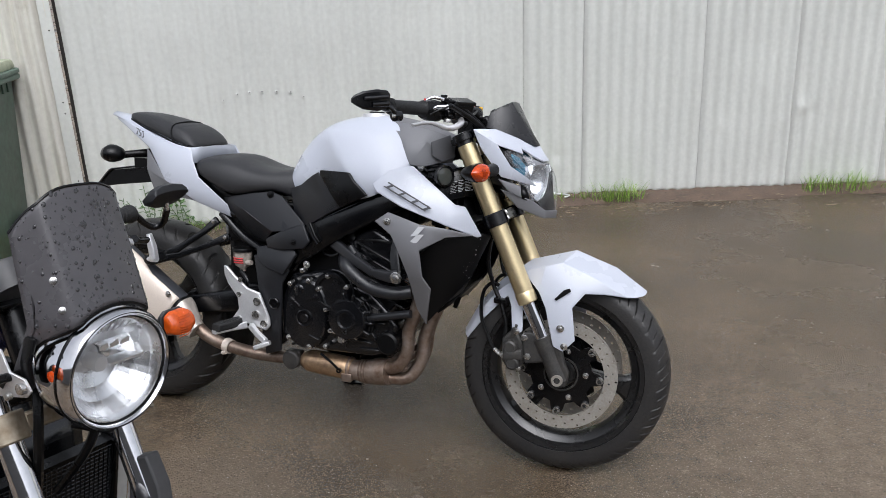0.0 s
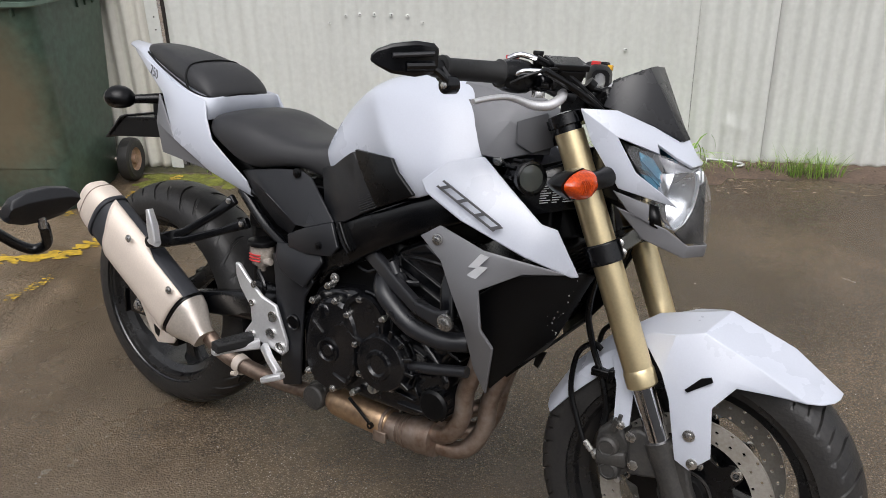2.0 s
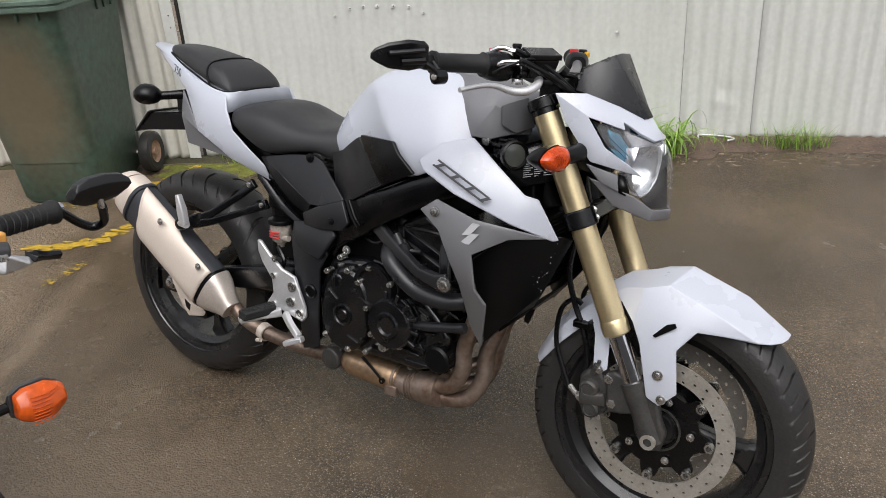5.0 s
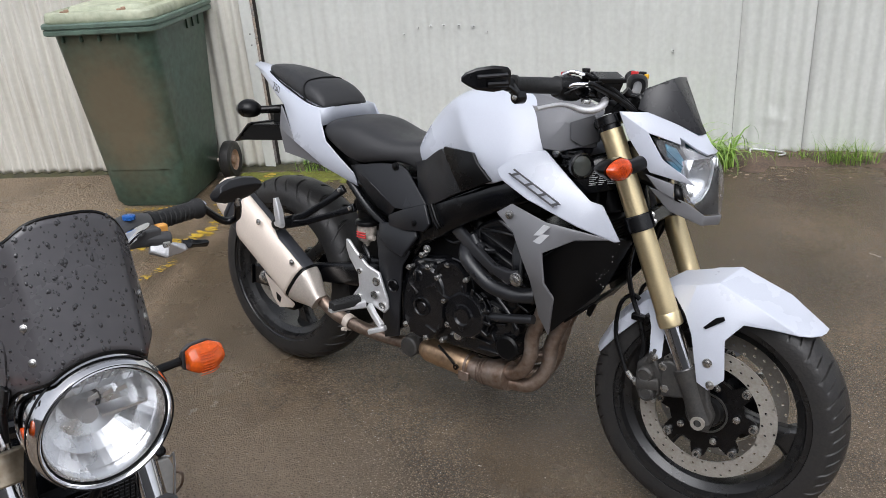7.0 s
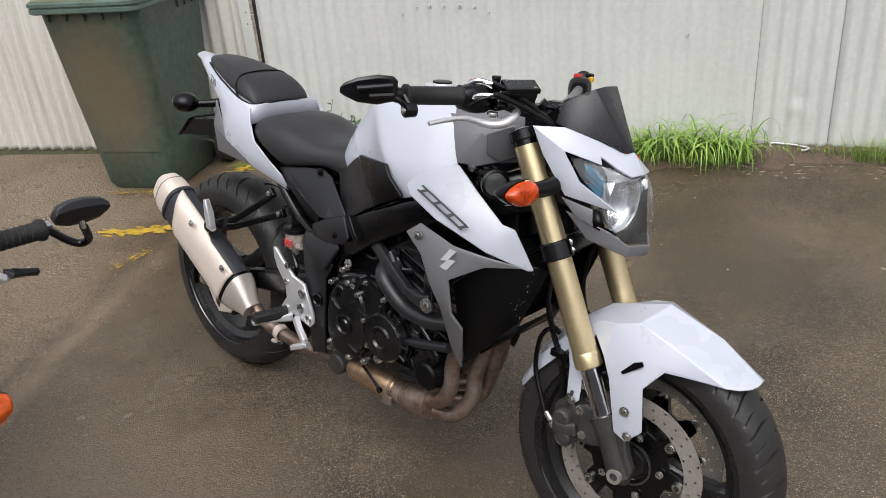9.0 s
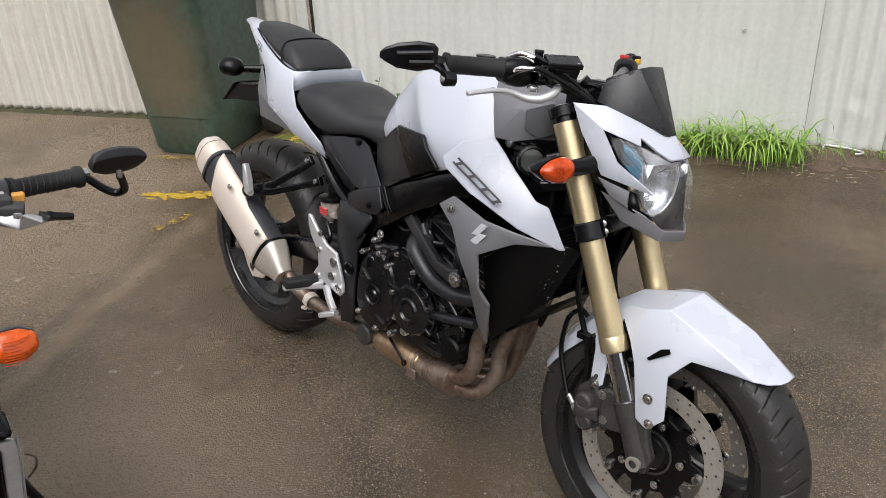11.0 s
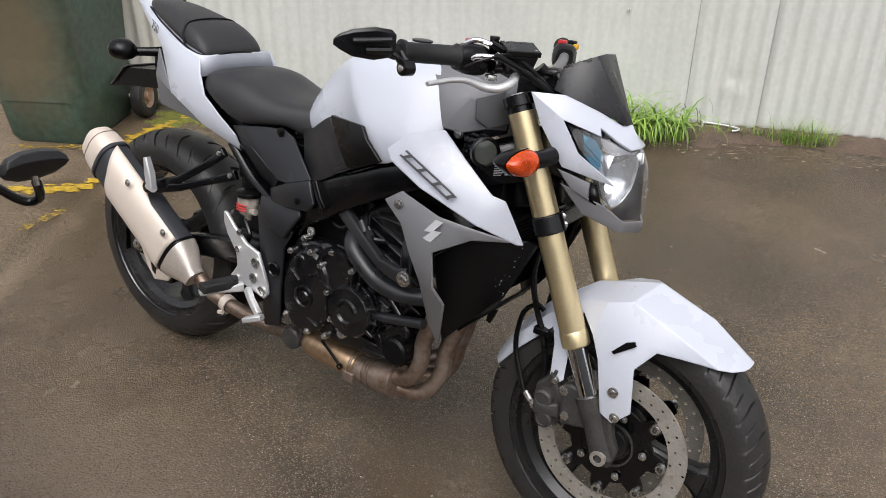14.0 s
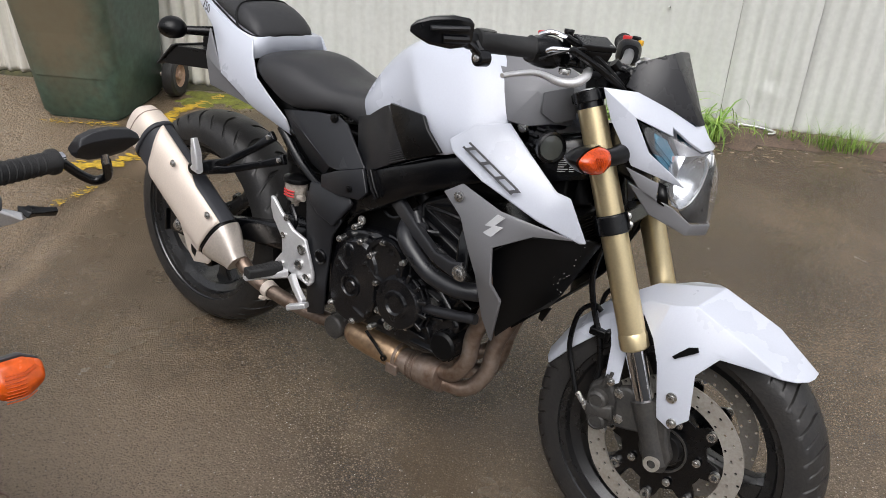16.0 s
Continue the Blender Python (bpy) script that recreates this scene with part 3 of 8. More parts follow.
front_wheel = wheel("front_wheel", AXLE, STEER, 0.300, 0.122, 0.229, 0.098, 3, radians(-10), 0.160, (-0.062, 0.062), 30, bike)
rear_wheel = wheel("rear_wheel", (0.010, 0.018, 0.318), Matrix.Identity(4), 0.317, 0.172, 0.234, 0.140, 3, radians(40), 0.12, (-0.085,), 18, bike)


def on_fork(d, s, side):
    """A point d metres up the fork from the axle's height, s ahead of its line, on one side (-1 right)."""
    ahead = Vector((math.cos(RAKE), 0, math.sin(RAKE)))
    return AXLE + UP_FORK * d + ahead * s + Vector((0, side * 0.1035, 0))


def steered(g):
    return moved(g, STEER)


for sd in (-1, 1):
    leg = new("fork_leg")
    leg.parent = bike
    part("outer_tube", steered(tube([on_fork(0.245, 0, sd), on_fork(0.70, 0, sd)], 0.0265, 28)), GOLD, leg, "gold anodised fork tube")
    part("collar", steered(revolve([(0.0255, 0), (0.0285, 0.003), (0.0285, 0.028), (0.0265, 0.034)], on_fork(0.228, 0, sd), UP_FORK, 28)), GOLD, leg)
    part("inner_tube", steered(tube([on_fork(0.09, 0, sd), on_fork(0.25, 0, sd)], 0.0205, 24)), CHROME, leg, "chromed fork slider")
    part("axle_clamp", steered(join(tube([on_fork(-0.01, 0.0, sd), on_fork(0.05, 0.0, sd), on_fork(0.125, 0, sd)], [0.026, 0.024, 0.027], 20, 5))), DARKCAST, leg, "dark cast axle clamp")
    part("top_cap", steered(tube([on_fork(0.70, 0, sd), on_fork(0.725, 0, sd)], 0.024, 20)), SATIN, leg)

# ---- bodywork ----


def both(name, geo, material, parent, label="", **kw):
    """The same part on the right and on the left."""
    a = part(name, geo, material, parent, label, **kw)
    b = part(name, mirrored(geo), material, parent, label, **kw)
    return a, b


def half_sections(stations):
    """Rows of (x, [(half width, z), ...]) from the middle of the top down one side, mirrored into full arches."""
    rows = []
    for x, prof in stations:
        left = [(x, w, z) for w, z in reversed(prof)]
        right = [(x, -w, z) for w, z in prof]
        rows.append(left + (right[1:] if prof[0][0] == 0 else right))
    return loft(rows, closed=False)


tank_stations = [
    (0.600, [(0, 0.858), (0.035, 0.854), (0.060, 0.842), (0.078, 0.822), (0.084, 0.800), (0.080, 0.770)]),
    (0.606, [(0, 0.880), (0.036, 0.875), (0.062, 0.856), (0.080, 0.832), (0.086, 0.805), (0.078, 0.775)]),
    (0.634, [(0, 0.920), (0.042, 0.914), (0.074, 0.886), (0.096, 0.845), (0.098, 0.808), (0.086, 0.770)]),
    (0.672, [(0, 0.957), (0.046, 0.952), (0.083, 0.924), (0.104, 0.866), (0.106, 0.818), (0.098, 0.770)]),
    (0.730, [(0, 0.990), (0.055, 0.986), (0.098, 0.966), (0.113, 0.886), (0.116, 0.824), (0.108, 0.770)]),
    (0.800, [(0, 1.007), (0.062, 1.003), (0.116, 0.968), (0.152, 0.895), (0.147, 0.825), (0.143, 0.760)]),
    (0.860, [(0, 1.013), (0.066, 1.008), (0.121, 0.960), (0.162, 0.888), (0.181, 0.830), (0.160, 0.770)]),
    (0.910, [(0, 1.011), (0.064, 1.005), (0.118, 0.955), (0.162, 0.885), (0.180, 0.835), (0.172, 0.780)]),
    (0.945, [(0, 1.006), (0.058, 0.997), (0.106, 0.952), (0.156, 0.885), (0.182, 0.842), (0.176, 0.800)]),
    (0.985, [(0, 0.992), (0.048, 0.984), (0.092, 0.944), (0.143, 0.884), (0.168, 0.852), (0.160, 0.815)]),
    (1.018, [(0, 0.976), (0.040, 0.970), (0.080, 0.938), (0.126, 0.880), (0.140, 0.856), (0.132, 0.828)]),
]
tank = part("fuel_tank", half_sections(tank_stations), WHITE, bike, "white painted fuel tank with sharp shoulders", solid=0.004, sub=2, sharp=60)
# the sharp shoulder line and the fold where the flanks are widest
fold = {(round(x, 3), round(s_ * p[2][0], 3)) for x, p in tank_stations[3:10] for s_ in (1, -1)} | {(0.945, round(s_ * w, 3)) for w, _ in tank_stations[8][1] for s_ in (1, -1)}
# the slanting edge behind which the flank falls away to the knee
slant = [(0.730, 0.098, 0.966), (0.800, 0.152, 0.895), (0.860, 0.181, 0.830)]
tb = bmesh.new()
tb.from_mesh(tank.data)
for s_ in (1, -1):
    row = [min(tb.verts, key=lambda q: (q.co - Vector((x, s_ * y, z))).length) for x, y, z in slant]
    for p, q in zip(row, row[1:]):
        bmesh.ops.connect_vert_pair(tb, verts=[p, q])
tb.to_mesh(tank.data)
tb.free()
edge_keys = [{(round(x, 3), round(s_ * y, 3)) for x, y, z in pair} for pair in (slant[:2], slant[1:]) for s_ in (1, -1)]
crease = tank.data.attributes.new("crease_edge", "FLOAT", "EDGE")
for e in tank.data.edges:
    a, b = (tank.data.vertices[k].co for k in e.vertices)
    if (round(a.x, 3), round(a.y, 3)) in fold and (round(b.x, 3), round(b.y, 3)) in fold or {(round(a.x, 3), round(a.y, 3)), (round(b.x, 3), round(b.y, 3))} in edge_keys:
        crease.data[e.index].value = 0.9
cap = part("fuel_cap", join(revolve([(0, 0.006), (0.024, 0.006), (0.026, 0.003), (0.041, 0.003), (0.043, 0.0), (0.044, -0.012)], (0.850, 0, 1.012), (0.02, 0, 1), 32)),
           ALLOY, bike, "black and silver fuel cap")
part("key_flap", disc_solid(0.023, 0.004, (0.850, 0, 1.018), (0.02, 0, 1), 24), BLACK, cap)

# the grey nacelle ahead of the tank
nac = [
    (0.925, [(0, 1.008), (0.052, 0.999), (0.075, 0.985), (0.080, 0.975)]),
    (0.985, [(0, 0.998), (0.055, 0.990), (0.093, 0.950), (0.110, 0.920)]),
    (1.016, [(0, 0.988), (0.060, 0.984), (0.100, 0.935), (0.131, 0.878)]),
    (1.052, [(0, 0.976), (0.050, 0.972), (0.096, 0.943), (0.112, 0.874)]),
    (1.086, [(0, 0.966), (0.036, 0.960), (0.075, 0.918), (0.084, 0.884)]),
    (1.116, [(0, 0.955), (0.022, 0.945), (0.046, 0.905), (0.052, 0.884)]),
]
part("nacelle", half_sections(nac), GREY, bike, "matt grey cover ahead of the tank", solid=0.004, bevel=0.004)

both("nacelle_plate", ([(1.066, -0.098, 0.944), (1.112, -0.066, 0.964), (1.128, -0.060, 0.902), (1.100, -0.092, 0.889), (1.074, -0.106, 0.905)], [(0, 1, 2, 3, 4)]), mat("dark_grey_paint", (0.11, 0.11, 0.115), 0.4, metal=0.2, var=0.05, grain=500, big=5), bike, "darker grey plate at the front of the cover", solid=0.004, bevel=0.002)
# knee pads with their ribbed corners
kp = [(0.618, -0.113, 0.788), (0.660, -0.124, 0.802), (0.690, -0.136, 0.822), (0.716, -0.146, 0.838), (0.736, -0.157, 0.846), (0.762, -0.162, 0.816), (0.790, -0.173, 0.786), (0.820, -0.179, 0.750),
      (0.765, -0.166, 0.722), (0.748, -0.158, 0.770), (0.730, -0.146, 0.806), (0.698, -0.156, 0.684), (0.640, -0.128, 0.700)]
both("knee_panel", (kp, [(0, 1, 9, 8, 11, 12), (1, 2, 10, 9), (2, 3, 10), (3, 4, 10), (4, 5, 9, 10), (5, 6, 8, 9), (6, 7, 8)]), COVERBLACK, bike, "black ribbed knee panel", solid=0.006, bevel=0.0015)
pd = [(0.748, -0.166, 0.854), (0.850, -0.180, 0.853), (0.870, -0.188, 0.830), (0.913, -0.190, 0.792), (0.821, -0.183, 0.750), (0.790, -0.178, 0.787), (0.762, -0.168, 0.820), (0.742, -0.153, 0.838)]
both("knee_pad", (pd, [(0, 1, 6, 7), (1, 2, 5, 6), (2, 3, 4, 5)]), BLACK, bike, "smooth black knee pad", solid=0.010, bevel=0.0035, segs=3, sharp=25)
rib = []
for i in range(15):
    t = 0.36 + 0.64 * i / 14
    b = Vector((0.744, -0.1475, 0.834)).lerp(Vector((0.818, -0.1800, 0.751)), t) + Vector((-0.004, 0.0, -0.003)) * math.sin(math.pi * t)
    a = Vector((0.735, -0.1430, 0.822)).lerp(Vector((0.766, -0.1660, 0.727)), t)
    rib.append(tube([a + Vector((0, -0.0045, 0)), b + Vector((0, -0.0045, 0))], 0.0019, 6))
both("rib_set", join(*rib), COVERBLACK, bike)

# white side wings with a dark script mark
wing_v = [(0.930, -0.197, 0.826), (0.979, -0.186, 0.868), (1.029, -0.140, 0.878), (1.095, -0.150, 0.830), (1.162, -0.152, 0.778), (1.191, -0.147, 0.773),
          (1.237, -0.135, 0.692), (1.224, -0.138, 0.688), (1.150, -0.188, 0.722), (1.022, -0.203, 0.768), (0.945, -0.203, 0.806)]
both("side_wing", (wing_v, [(0, 1, 2, 3, 9, 10), (3, 4, 8, 9), (4, 5, 6, 7, 8)]), WHITE, bike, "white angular side wing", solid=0.007, bevel=0.003)

# grey lower side panels
gp = [(0.944, -0.209, 0.724), (0.985, -0.207, 0.752), (1.080, -0.208, 0.724), (1.150, -0.195, 0.716), (1.222, -0.140, 0.694), (1.150, -0.190, 0.690), (1.089, -0.232, 0.656),
      (1.030, -0.224, 0.632), (1.000, -0.222, 0.690), (1.098, -0.230, 0.582), (1.118, -0.213, 0.545), (1.094, -0.180, 0.434), (1.068, -0.186, 0.480), (1.046, -0.206, 0.578)]
both("lower_panel", (gp, [(0, 1, 2, 8), (8, 2, 6, 7), (2, 3, 5, 6), (3, 4, 5), (7, 6, 9, 13), (13, 9, 10), (13, 10, 11, 12)]), GREY, bike, "matt grey lower side panel", solid=0.007, bevel=0.0025)
both("panel_bolt", join(disc_solid(0.011, -0.006, (0.986, -0.214, 0.727), segs=18), disc_solid(0.006, -0.009, (0.986, -0.214, 0.727), segs=6)), BOLT, bike)


def strokes(a, u, v, shapes, d):
    """Flat bars on a slanted face: a corner, its two directions, outlines in those, and a depth."""
    a, u, v = Vector(a), Vector(u), Vector(v)
    return join(*[prism([tuple(a + u * p + v * q) for p, q in s], d) for s in shapes])


shapes = [[(0.00, 0.86), (0.98, 0.80), (0.97, 0.68), (-0.01, 0.74)], [(-0.04, 0.30), (0.94, 0.26), (0.93, 0.14), (-0.05, 0.18)]]
shapes += [[(q + 0.06, 0.76), (q + 0.12, 0.76), (q + 0.02, 0.22), (q - 0.04, 0.22)] for q in (0.02, 0.32, 0.62, 0.90)]
for q in shapes:
    both("mark_bar", strokes((0.974, -0.2078, 0.815), (0.126, 0.004, -0.062), (0.011, 0.0035, 0.024), [q], (0, 0.003, 0)), MARK, bike, "dark grey slanted bar")
emb = [[(0.0, 0.52), (0.55, 0.98), (1.0, 0.84), (0.48, 0.46)], [(0.0, 0.22), (0.45, 0.0), (1.0, 0.42), (0.52, 0.52)]]
for e in emb:
    both("badge", strokes((1.060, -0.2265, 0.668), (0.040, 0.001, 0.012), (0.002, 0.003, 0.048), [e], (0, -0.003, 0)), SILVERMARK, bike, "silver badge")

# seats
seat_rows = []
for x, top, w, bot in ((0.258, 0.846, 0.082, 0.822), (0.266, 0.860, 0.112, 0.816), (0.284, 0.867, 0.129, 0.808), (0.320, 0.874, 0.137, 0.788), (0.372, 0.874, 0.139, 0.759), (0.412, 0.865, 0.136, 0.751),
                       (0.450, 0.850, 0.130, 0.757), (0.490, 0.839, 0.123, 0.765), (0.530, 0.834, 0.112, 0.770), (0.560, 0.835, 0.104, 0.768), (0.590, 0.838, 0.098, 0.754), (0.616, 0.841, 0.090, 0.748), (0.634, 0.842, 0.076, 0.756)):
    h = top - bot
    seat_rows.append([(x, s * w * a, bot + h * b) for s, a, b in ((-1, 0.3, 0), (-1, 0.84, 0.0), (-1, 0.98, 0.16), (-1, 1.0, 0.45), (-1, 0.93, 0.76), (-1, 0.74, 0.93), (-1, 0.40, 0.99),
                                                                  (1, 0.0, 1.0), (1, 0.40, 0.99), (1, 0.74, 0.93), (1, 0.93, 0.76), (1, 1.0, 0.45), (1, 0.98, 0.16), (1, 0.84, 0.0), (1, 0.3, 0))])
part("rider_seat", loft(seat_rows), VINYL, bike, "black vinyl rider seat", sub=2, sharp=70)
pil = []
for x, top, w, bot in ((-0.058, 0.990, 0.024, 0.984), (-0.044, 1.001, 0.041, 0.974), (0.030, 1.000, 0.063, 0.948), (0.100, 0.986, 0.083, 0.929), (0.150, 0.973, 0.093, 0.914), (0.158, 0.969, 0.094, 0.912), (0.166, 0.970, 0.097, 0.910),
                       (0.200, 0.958, 0.101, 0.902), (0.228, 0.938, 0.101, 0.896), (0.244, 0.920, 0.096, 0.892), (0.252, 0.904, 0.086, 0.892)):
    h = top - bot
    pil.append([(x, s * w * a, bot + h * b) for s, a, b in ((-1, 0.3, 0), (-1, 0.93, 0.0), (-1, 1.0, 0.18), (-1, 0.97, 0.52), (-1, 0.84, 0.84), (-1, 0.62, 0.95), (1, 0.0, 1.0), (1, 0.62, 0.95), (1, 0.84, 0.84), (1, 0.97, 0.52), (1, 1.0, 0.18), (1, 0.93, 0.0), (1, 0.3, 0))])
pillion = part("pillion_seat", loft(pil), VINYL, bike, "black vinyl pillion seat with a stitched front panel", sub=2, sharp=70)
part("piping", tube([(0.176, -0.0985, 0.909), (0.164, -0.0960, 0.932), (0.158, -0.0830, 0.955), (0.157, -0.058, 0.9665), (0.157, 0, 0.9710), (0.157, 0.058, 0.9665), (0.158, 0.0830, 0.955), (0.164, 0.0960, 0.932), (0.176, 0.0985, 0.909)], 0.0028, 8), DEEPBLACK, pillion)
part("seam", tube([(-0.040, -0.042, 0.976), (0.030, -0.0645, 0.951), (0.100, -0.0845, 0.932), (0.166, -0.0985, 0.912), (0.212, -0.1025, 0.900), (0.240, -0.096, 0.895), (0.252, -0.065, 0.893), (0.256, -0.026, 0.899), (0.256, 0.026, 0.899), (0.252, 0.065, 0.893), (0.240, 0.096, 0.895)], 0.0026, 8), DEEPBLACK, pillion)

# tail
tl = [(-0.135, 0.0, 0.997), (-0.118, -0.022, 0.990), (-0.020, -0.057, 0.958), (0.090, -0.088, 0.926), (0.180, -0.106, 0.904), (0.258, -0.118, 0.892),
      (-0.128, 0.0, 0.978), (-0.108, -0.024, 0.972), (0.072, -0.090, 0.886), (0.190, -0.131, 0.862), (0.272, -0.129, 0.856),
      (0.168, -0.138, 0.790), (0.272, -0.124, 0.728), (0.388, -0.094, 0.680), (0.346, -0.128, 0.762), (0.294, -0.134, 0.806), (0.386, -0.114, 0.722)]
both("tail_panel", (tl, [(0, 1, 7, 6), (1, 2, 8, 7), (2, 3, 8), (3, 4, 9, 8), (4, 5, 10, 9), (8, 9, 11), (9, 10, 15, 11), (11, 15, 14, 12), (12, 14, 16), (12, 16, 13)]),
     WHITE, bike, "white angular tail panel", solid=0.006, bevel=0.003)
part("tail_bridge", half_sections([(-0.135, [(0, 0.997), (0.014, 0.994), (0.022, 0.988)]), (-0.06, [(0, 0.985), (0.026, 0.983), (0.045, 0.970)]), (0.06, [(0, 0.945), (0.045, 0.942), (0.081, 0.934)]),
                                   (0.18, [(0, 0.905), (0.06, 0.904), (0.106, 0.903)]), (0.256, [(0, 0.896), (0.06, 0.894), (0.117, 0.890)]), (0.262, [(0, 0.85), (0.06, 0.85), (0.126, 0.845)])]), WHITE, bike, solid=0.004)
tg = [(0.070, -0.098, 0.886), (0.082, -0.118, 0.820), (0.124, -0.136, 0.752), (0.282, -0.121, 0.726), (0.168, -0.136, 0.790)]
both("tail_underpanel", (tg, [(0, 1, 4), (1, 2, 3, 4)]), GREY, bike, "matt grey lower tail panel", solid=0.006, bevel=0.002)
part("tail_core", half_sections([(0.07, [(0, 0.90), (0.085, 0.88), (0.08, 0.80), (0, 0.78)]), (0.13, [(0, 0.89), (0.105, 0.86), (0.115, 0.76), (0, 0.74)]),
                                 (0.28, [(0, 0.82), (0.10, 0.80), (0.105, 0.73), (0, 0.70)]), (0.40, [(0, 0.76), (0.09, 0.74), (0.085, 0.68), (0, 0.66)])]), BLACK, bike, solid=0.004)
# the size mark on the tail
txt = bpy.data.curves.new("number_mark", "FONT")
txt.body, txt.size, txt.extrude, txt.shear = "750", 0.031, 0.0008, -0.30
tmp = bpy.data.objects.new("number_mark", txt)
scene.collection.objects.link(tmp)
bpy.context.view_layer.update()
tme = bpy.data.meshes.new_from_object(tmp.evaluated_get(bpy.context.evaluated_depsgraph_get()))
bpy.data.objects.remove(tmp)
tme.materials.append(MARK)
for sgn in (-1, 1):
    o = new("number_mark", tme)
    o.parent = bike
    e1 = Vector((0.110, -0.031, -0.032)).normalized() if sgn < 0 else Vector((-0.110, -0.031, 0.032)).normalized()
    nrm = Vector((-0.22, sgn * 0.96, 0.15))
    nrm = (nrm - e1 * nrm.dot(e1)).normalized()
    e2 = nrm.cross(e1)
    o.matrix_local = Matrix.Translation(Vector((0.000 if sgn < 0 else 0.07, sgn * (0.0630 if sgn < 0 else 0.083), 0.927 if sgn < 0 else 0.907)) + nrm * 0.0062) @ Matrix((e1, e2, nrm)).transposed().to_4x4()

# tail light, plate and rear turn signals
arm = part("plate_bracket", join(tube([(0.09, 0, 0.83), (0.0, 0, 0.80), (-0.05, 0, 0.79)], 0.014, 10), box(-0.055, 0.07, -0.022, 0.022, 0.795, 0.845)), BLACK, bike)
pl = [(-0.170, -0.090, 0.745), (-0.105, -0.090, 0.808), (-0.100, -0.080, 0.812), (-0.100, 0.080, 0.812), (-0.105, 0.090, 0.808), (-0.170, 0.090, 0.745)]
part("number_plate", prism(pl, (0.003, 0, -0.003)), PLATE, bike, "bent blank number plate seen from behind", bevel=0.001)
part("plate_mount", join(prism([(-0.10, -0.080, 0.806), (0.06, -0.075, 0.822), (0.06, -0.075, 0.772), (-0.158, -0.085, 0.748)], (0, 0.150, 0))), BLACK, bike, "black plastic plate holder", bevel=0.002)


def indicator(centre, ahead, name, lens_mat, stalk_to, tilt=0.0):
    """A wedge-shaped turn signal: black back shell, lens, and rubber stalk."""
    o = new(name)
    o.parent = bike
    c = Vector(centre)
    out = Vector((0, -1 if centre[1] < 0 else 1, 0))
    fw = Vector((ahead, 0, 0))
    up = Vector((0, 0, 1))
    rows = [(-0.038, 0.010, 0.009), (-0.030, 0.028, 0.022), (-0.006, 0.038, 0.029), (0.006, 0.038, 0.029)]
    lens_rows = [(0.006, 0.037, 0.028), (0.020, 0.032, 0.024), (0.032, 0.020, 0.015), (0.037, 0.005, 0.004)]

    def ring(a, w, h):
        return [c + fw * a + out * (w * math.cos(q)) + up * (h * math.sin(q) + 0.2 * h) for q in (2 * math.pi * k / 16 for k in range(16))]
    part("shell", loft([ring(*r) for r in rows]), BLACK, o, sharp=50)
    part("lens", loft([ring(*r) for r in lens_rows]), lens_mat, o, "amber lens" if lens_mat is ORANGE else "", sharp=50)
    part("stalk", tube([c + fw * -0.012 - out * 0.02, c + (Vector(stalk_to) - c) * 0.5, stalk_to], [0.012, 0.012, 0.016], 12), BLACK, o)
    return o


for sgn in (-1, 1):
    indicator((-0.050, sgn * 0.128, 0.860), -1, "rear_turn_signal", SMOKE, (0.03, sgn * 0.03, 0.865))
    fi = new("front_turn_signal")
    fi.parent = bike
    c = Vector((1.236, sgn * 0.223, 0.870))
    egg = smooth_path([Vector((0, a, b)) for a, b in ((-0.037, 0.014), (-0.022, 0.023), (-0.002, 0.0235), (0.018, 0.019), (0.034, 0.010), (0.041, 0.001), (0.034, -0.010), (0.014, -0.022), (-0.006, -0.0235), (-0.022, -0.017), (-0.035, -0.006), (-0.039, 0.004), (-0.037, 0.014))], 3)[:-1]

    def mk(a, k, far=0.0):
        return [c + Vector((a - 0.22 * max(0.0, p.y) - far * 0.3, sgn * (p.y * k + far * max(0.0, p.y) * 8), p.z * k)) for p in egg]
    part("shell", steered(loft([mk(-0.030, 0.35, 0.010), mk(-0.024, 0.72, 0.014), mk(-0.008, 1.0, 0.014), mk(0.004, 1.06, 0.010)])), BLACK, fi, sharp=50)
    part("lens", steered(loft([mk(0.003, 1.0), mk(0.012, 0.98), mk(0.020, 0.88), mk(0.026, 0.66), mk(0.028, 0.30)])), ORANGE, fi, "orange lens", sharp=60)
    for k in range(9):
        w = -0.022 + 0.0055 * k
        part("lens_rib", steered(tube([c + Vector((0.0225 - 0.22 * max(0, w), sgn * (w + 0.004), 0.012)), c + Vector((0.0275 - 0.22 * max(0, w), sgn * w, 0)), c + Vector((0.0225 - 0.22 * max(0, w), sgn * (w - 0.004), -0.013))], 0.0009, 5)), ORANGE, fi)
    part("stalk", steered(tube([c + Vector((-0.004, -sgn * 0.022, 0)), c + Vector((0.010, -sgn * 0.060, 0)), (1.254, sgn * 0.128, 0.874)], [0.016, 0.0165, 0.018], 16)), BLACK, fi)

# ---- frame, engine, exhaust ----


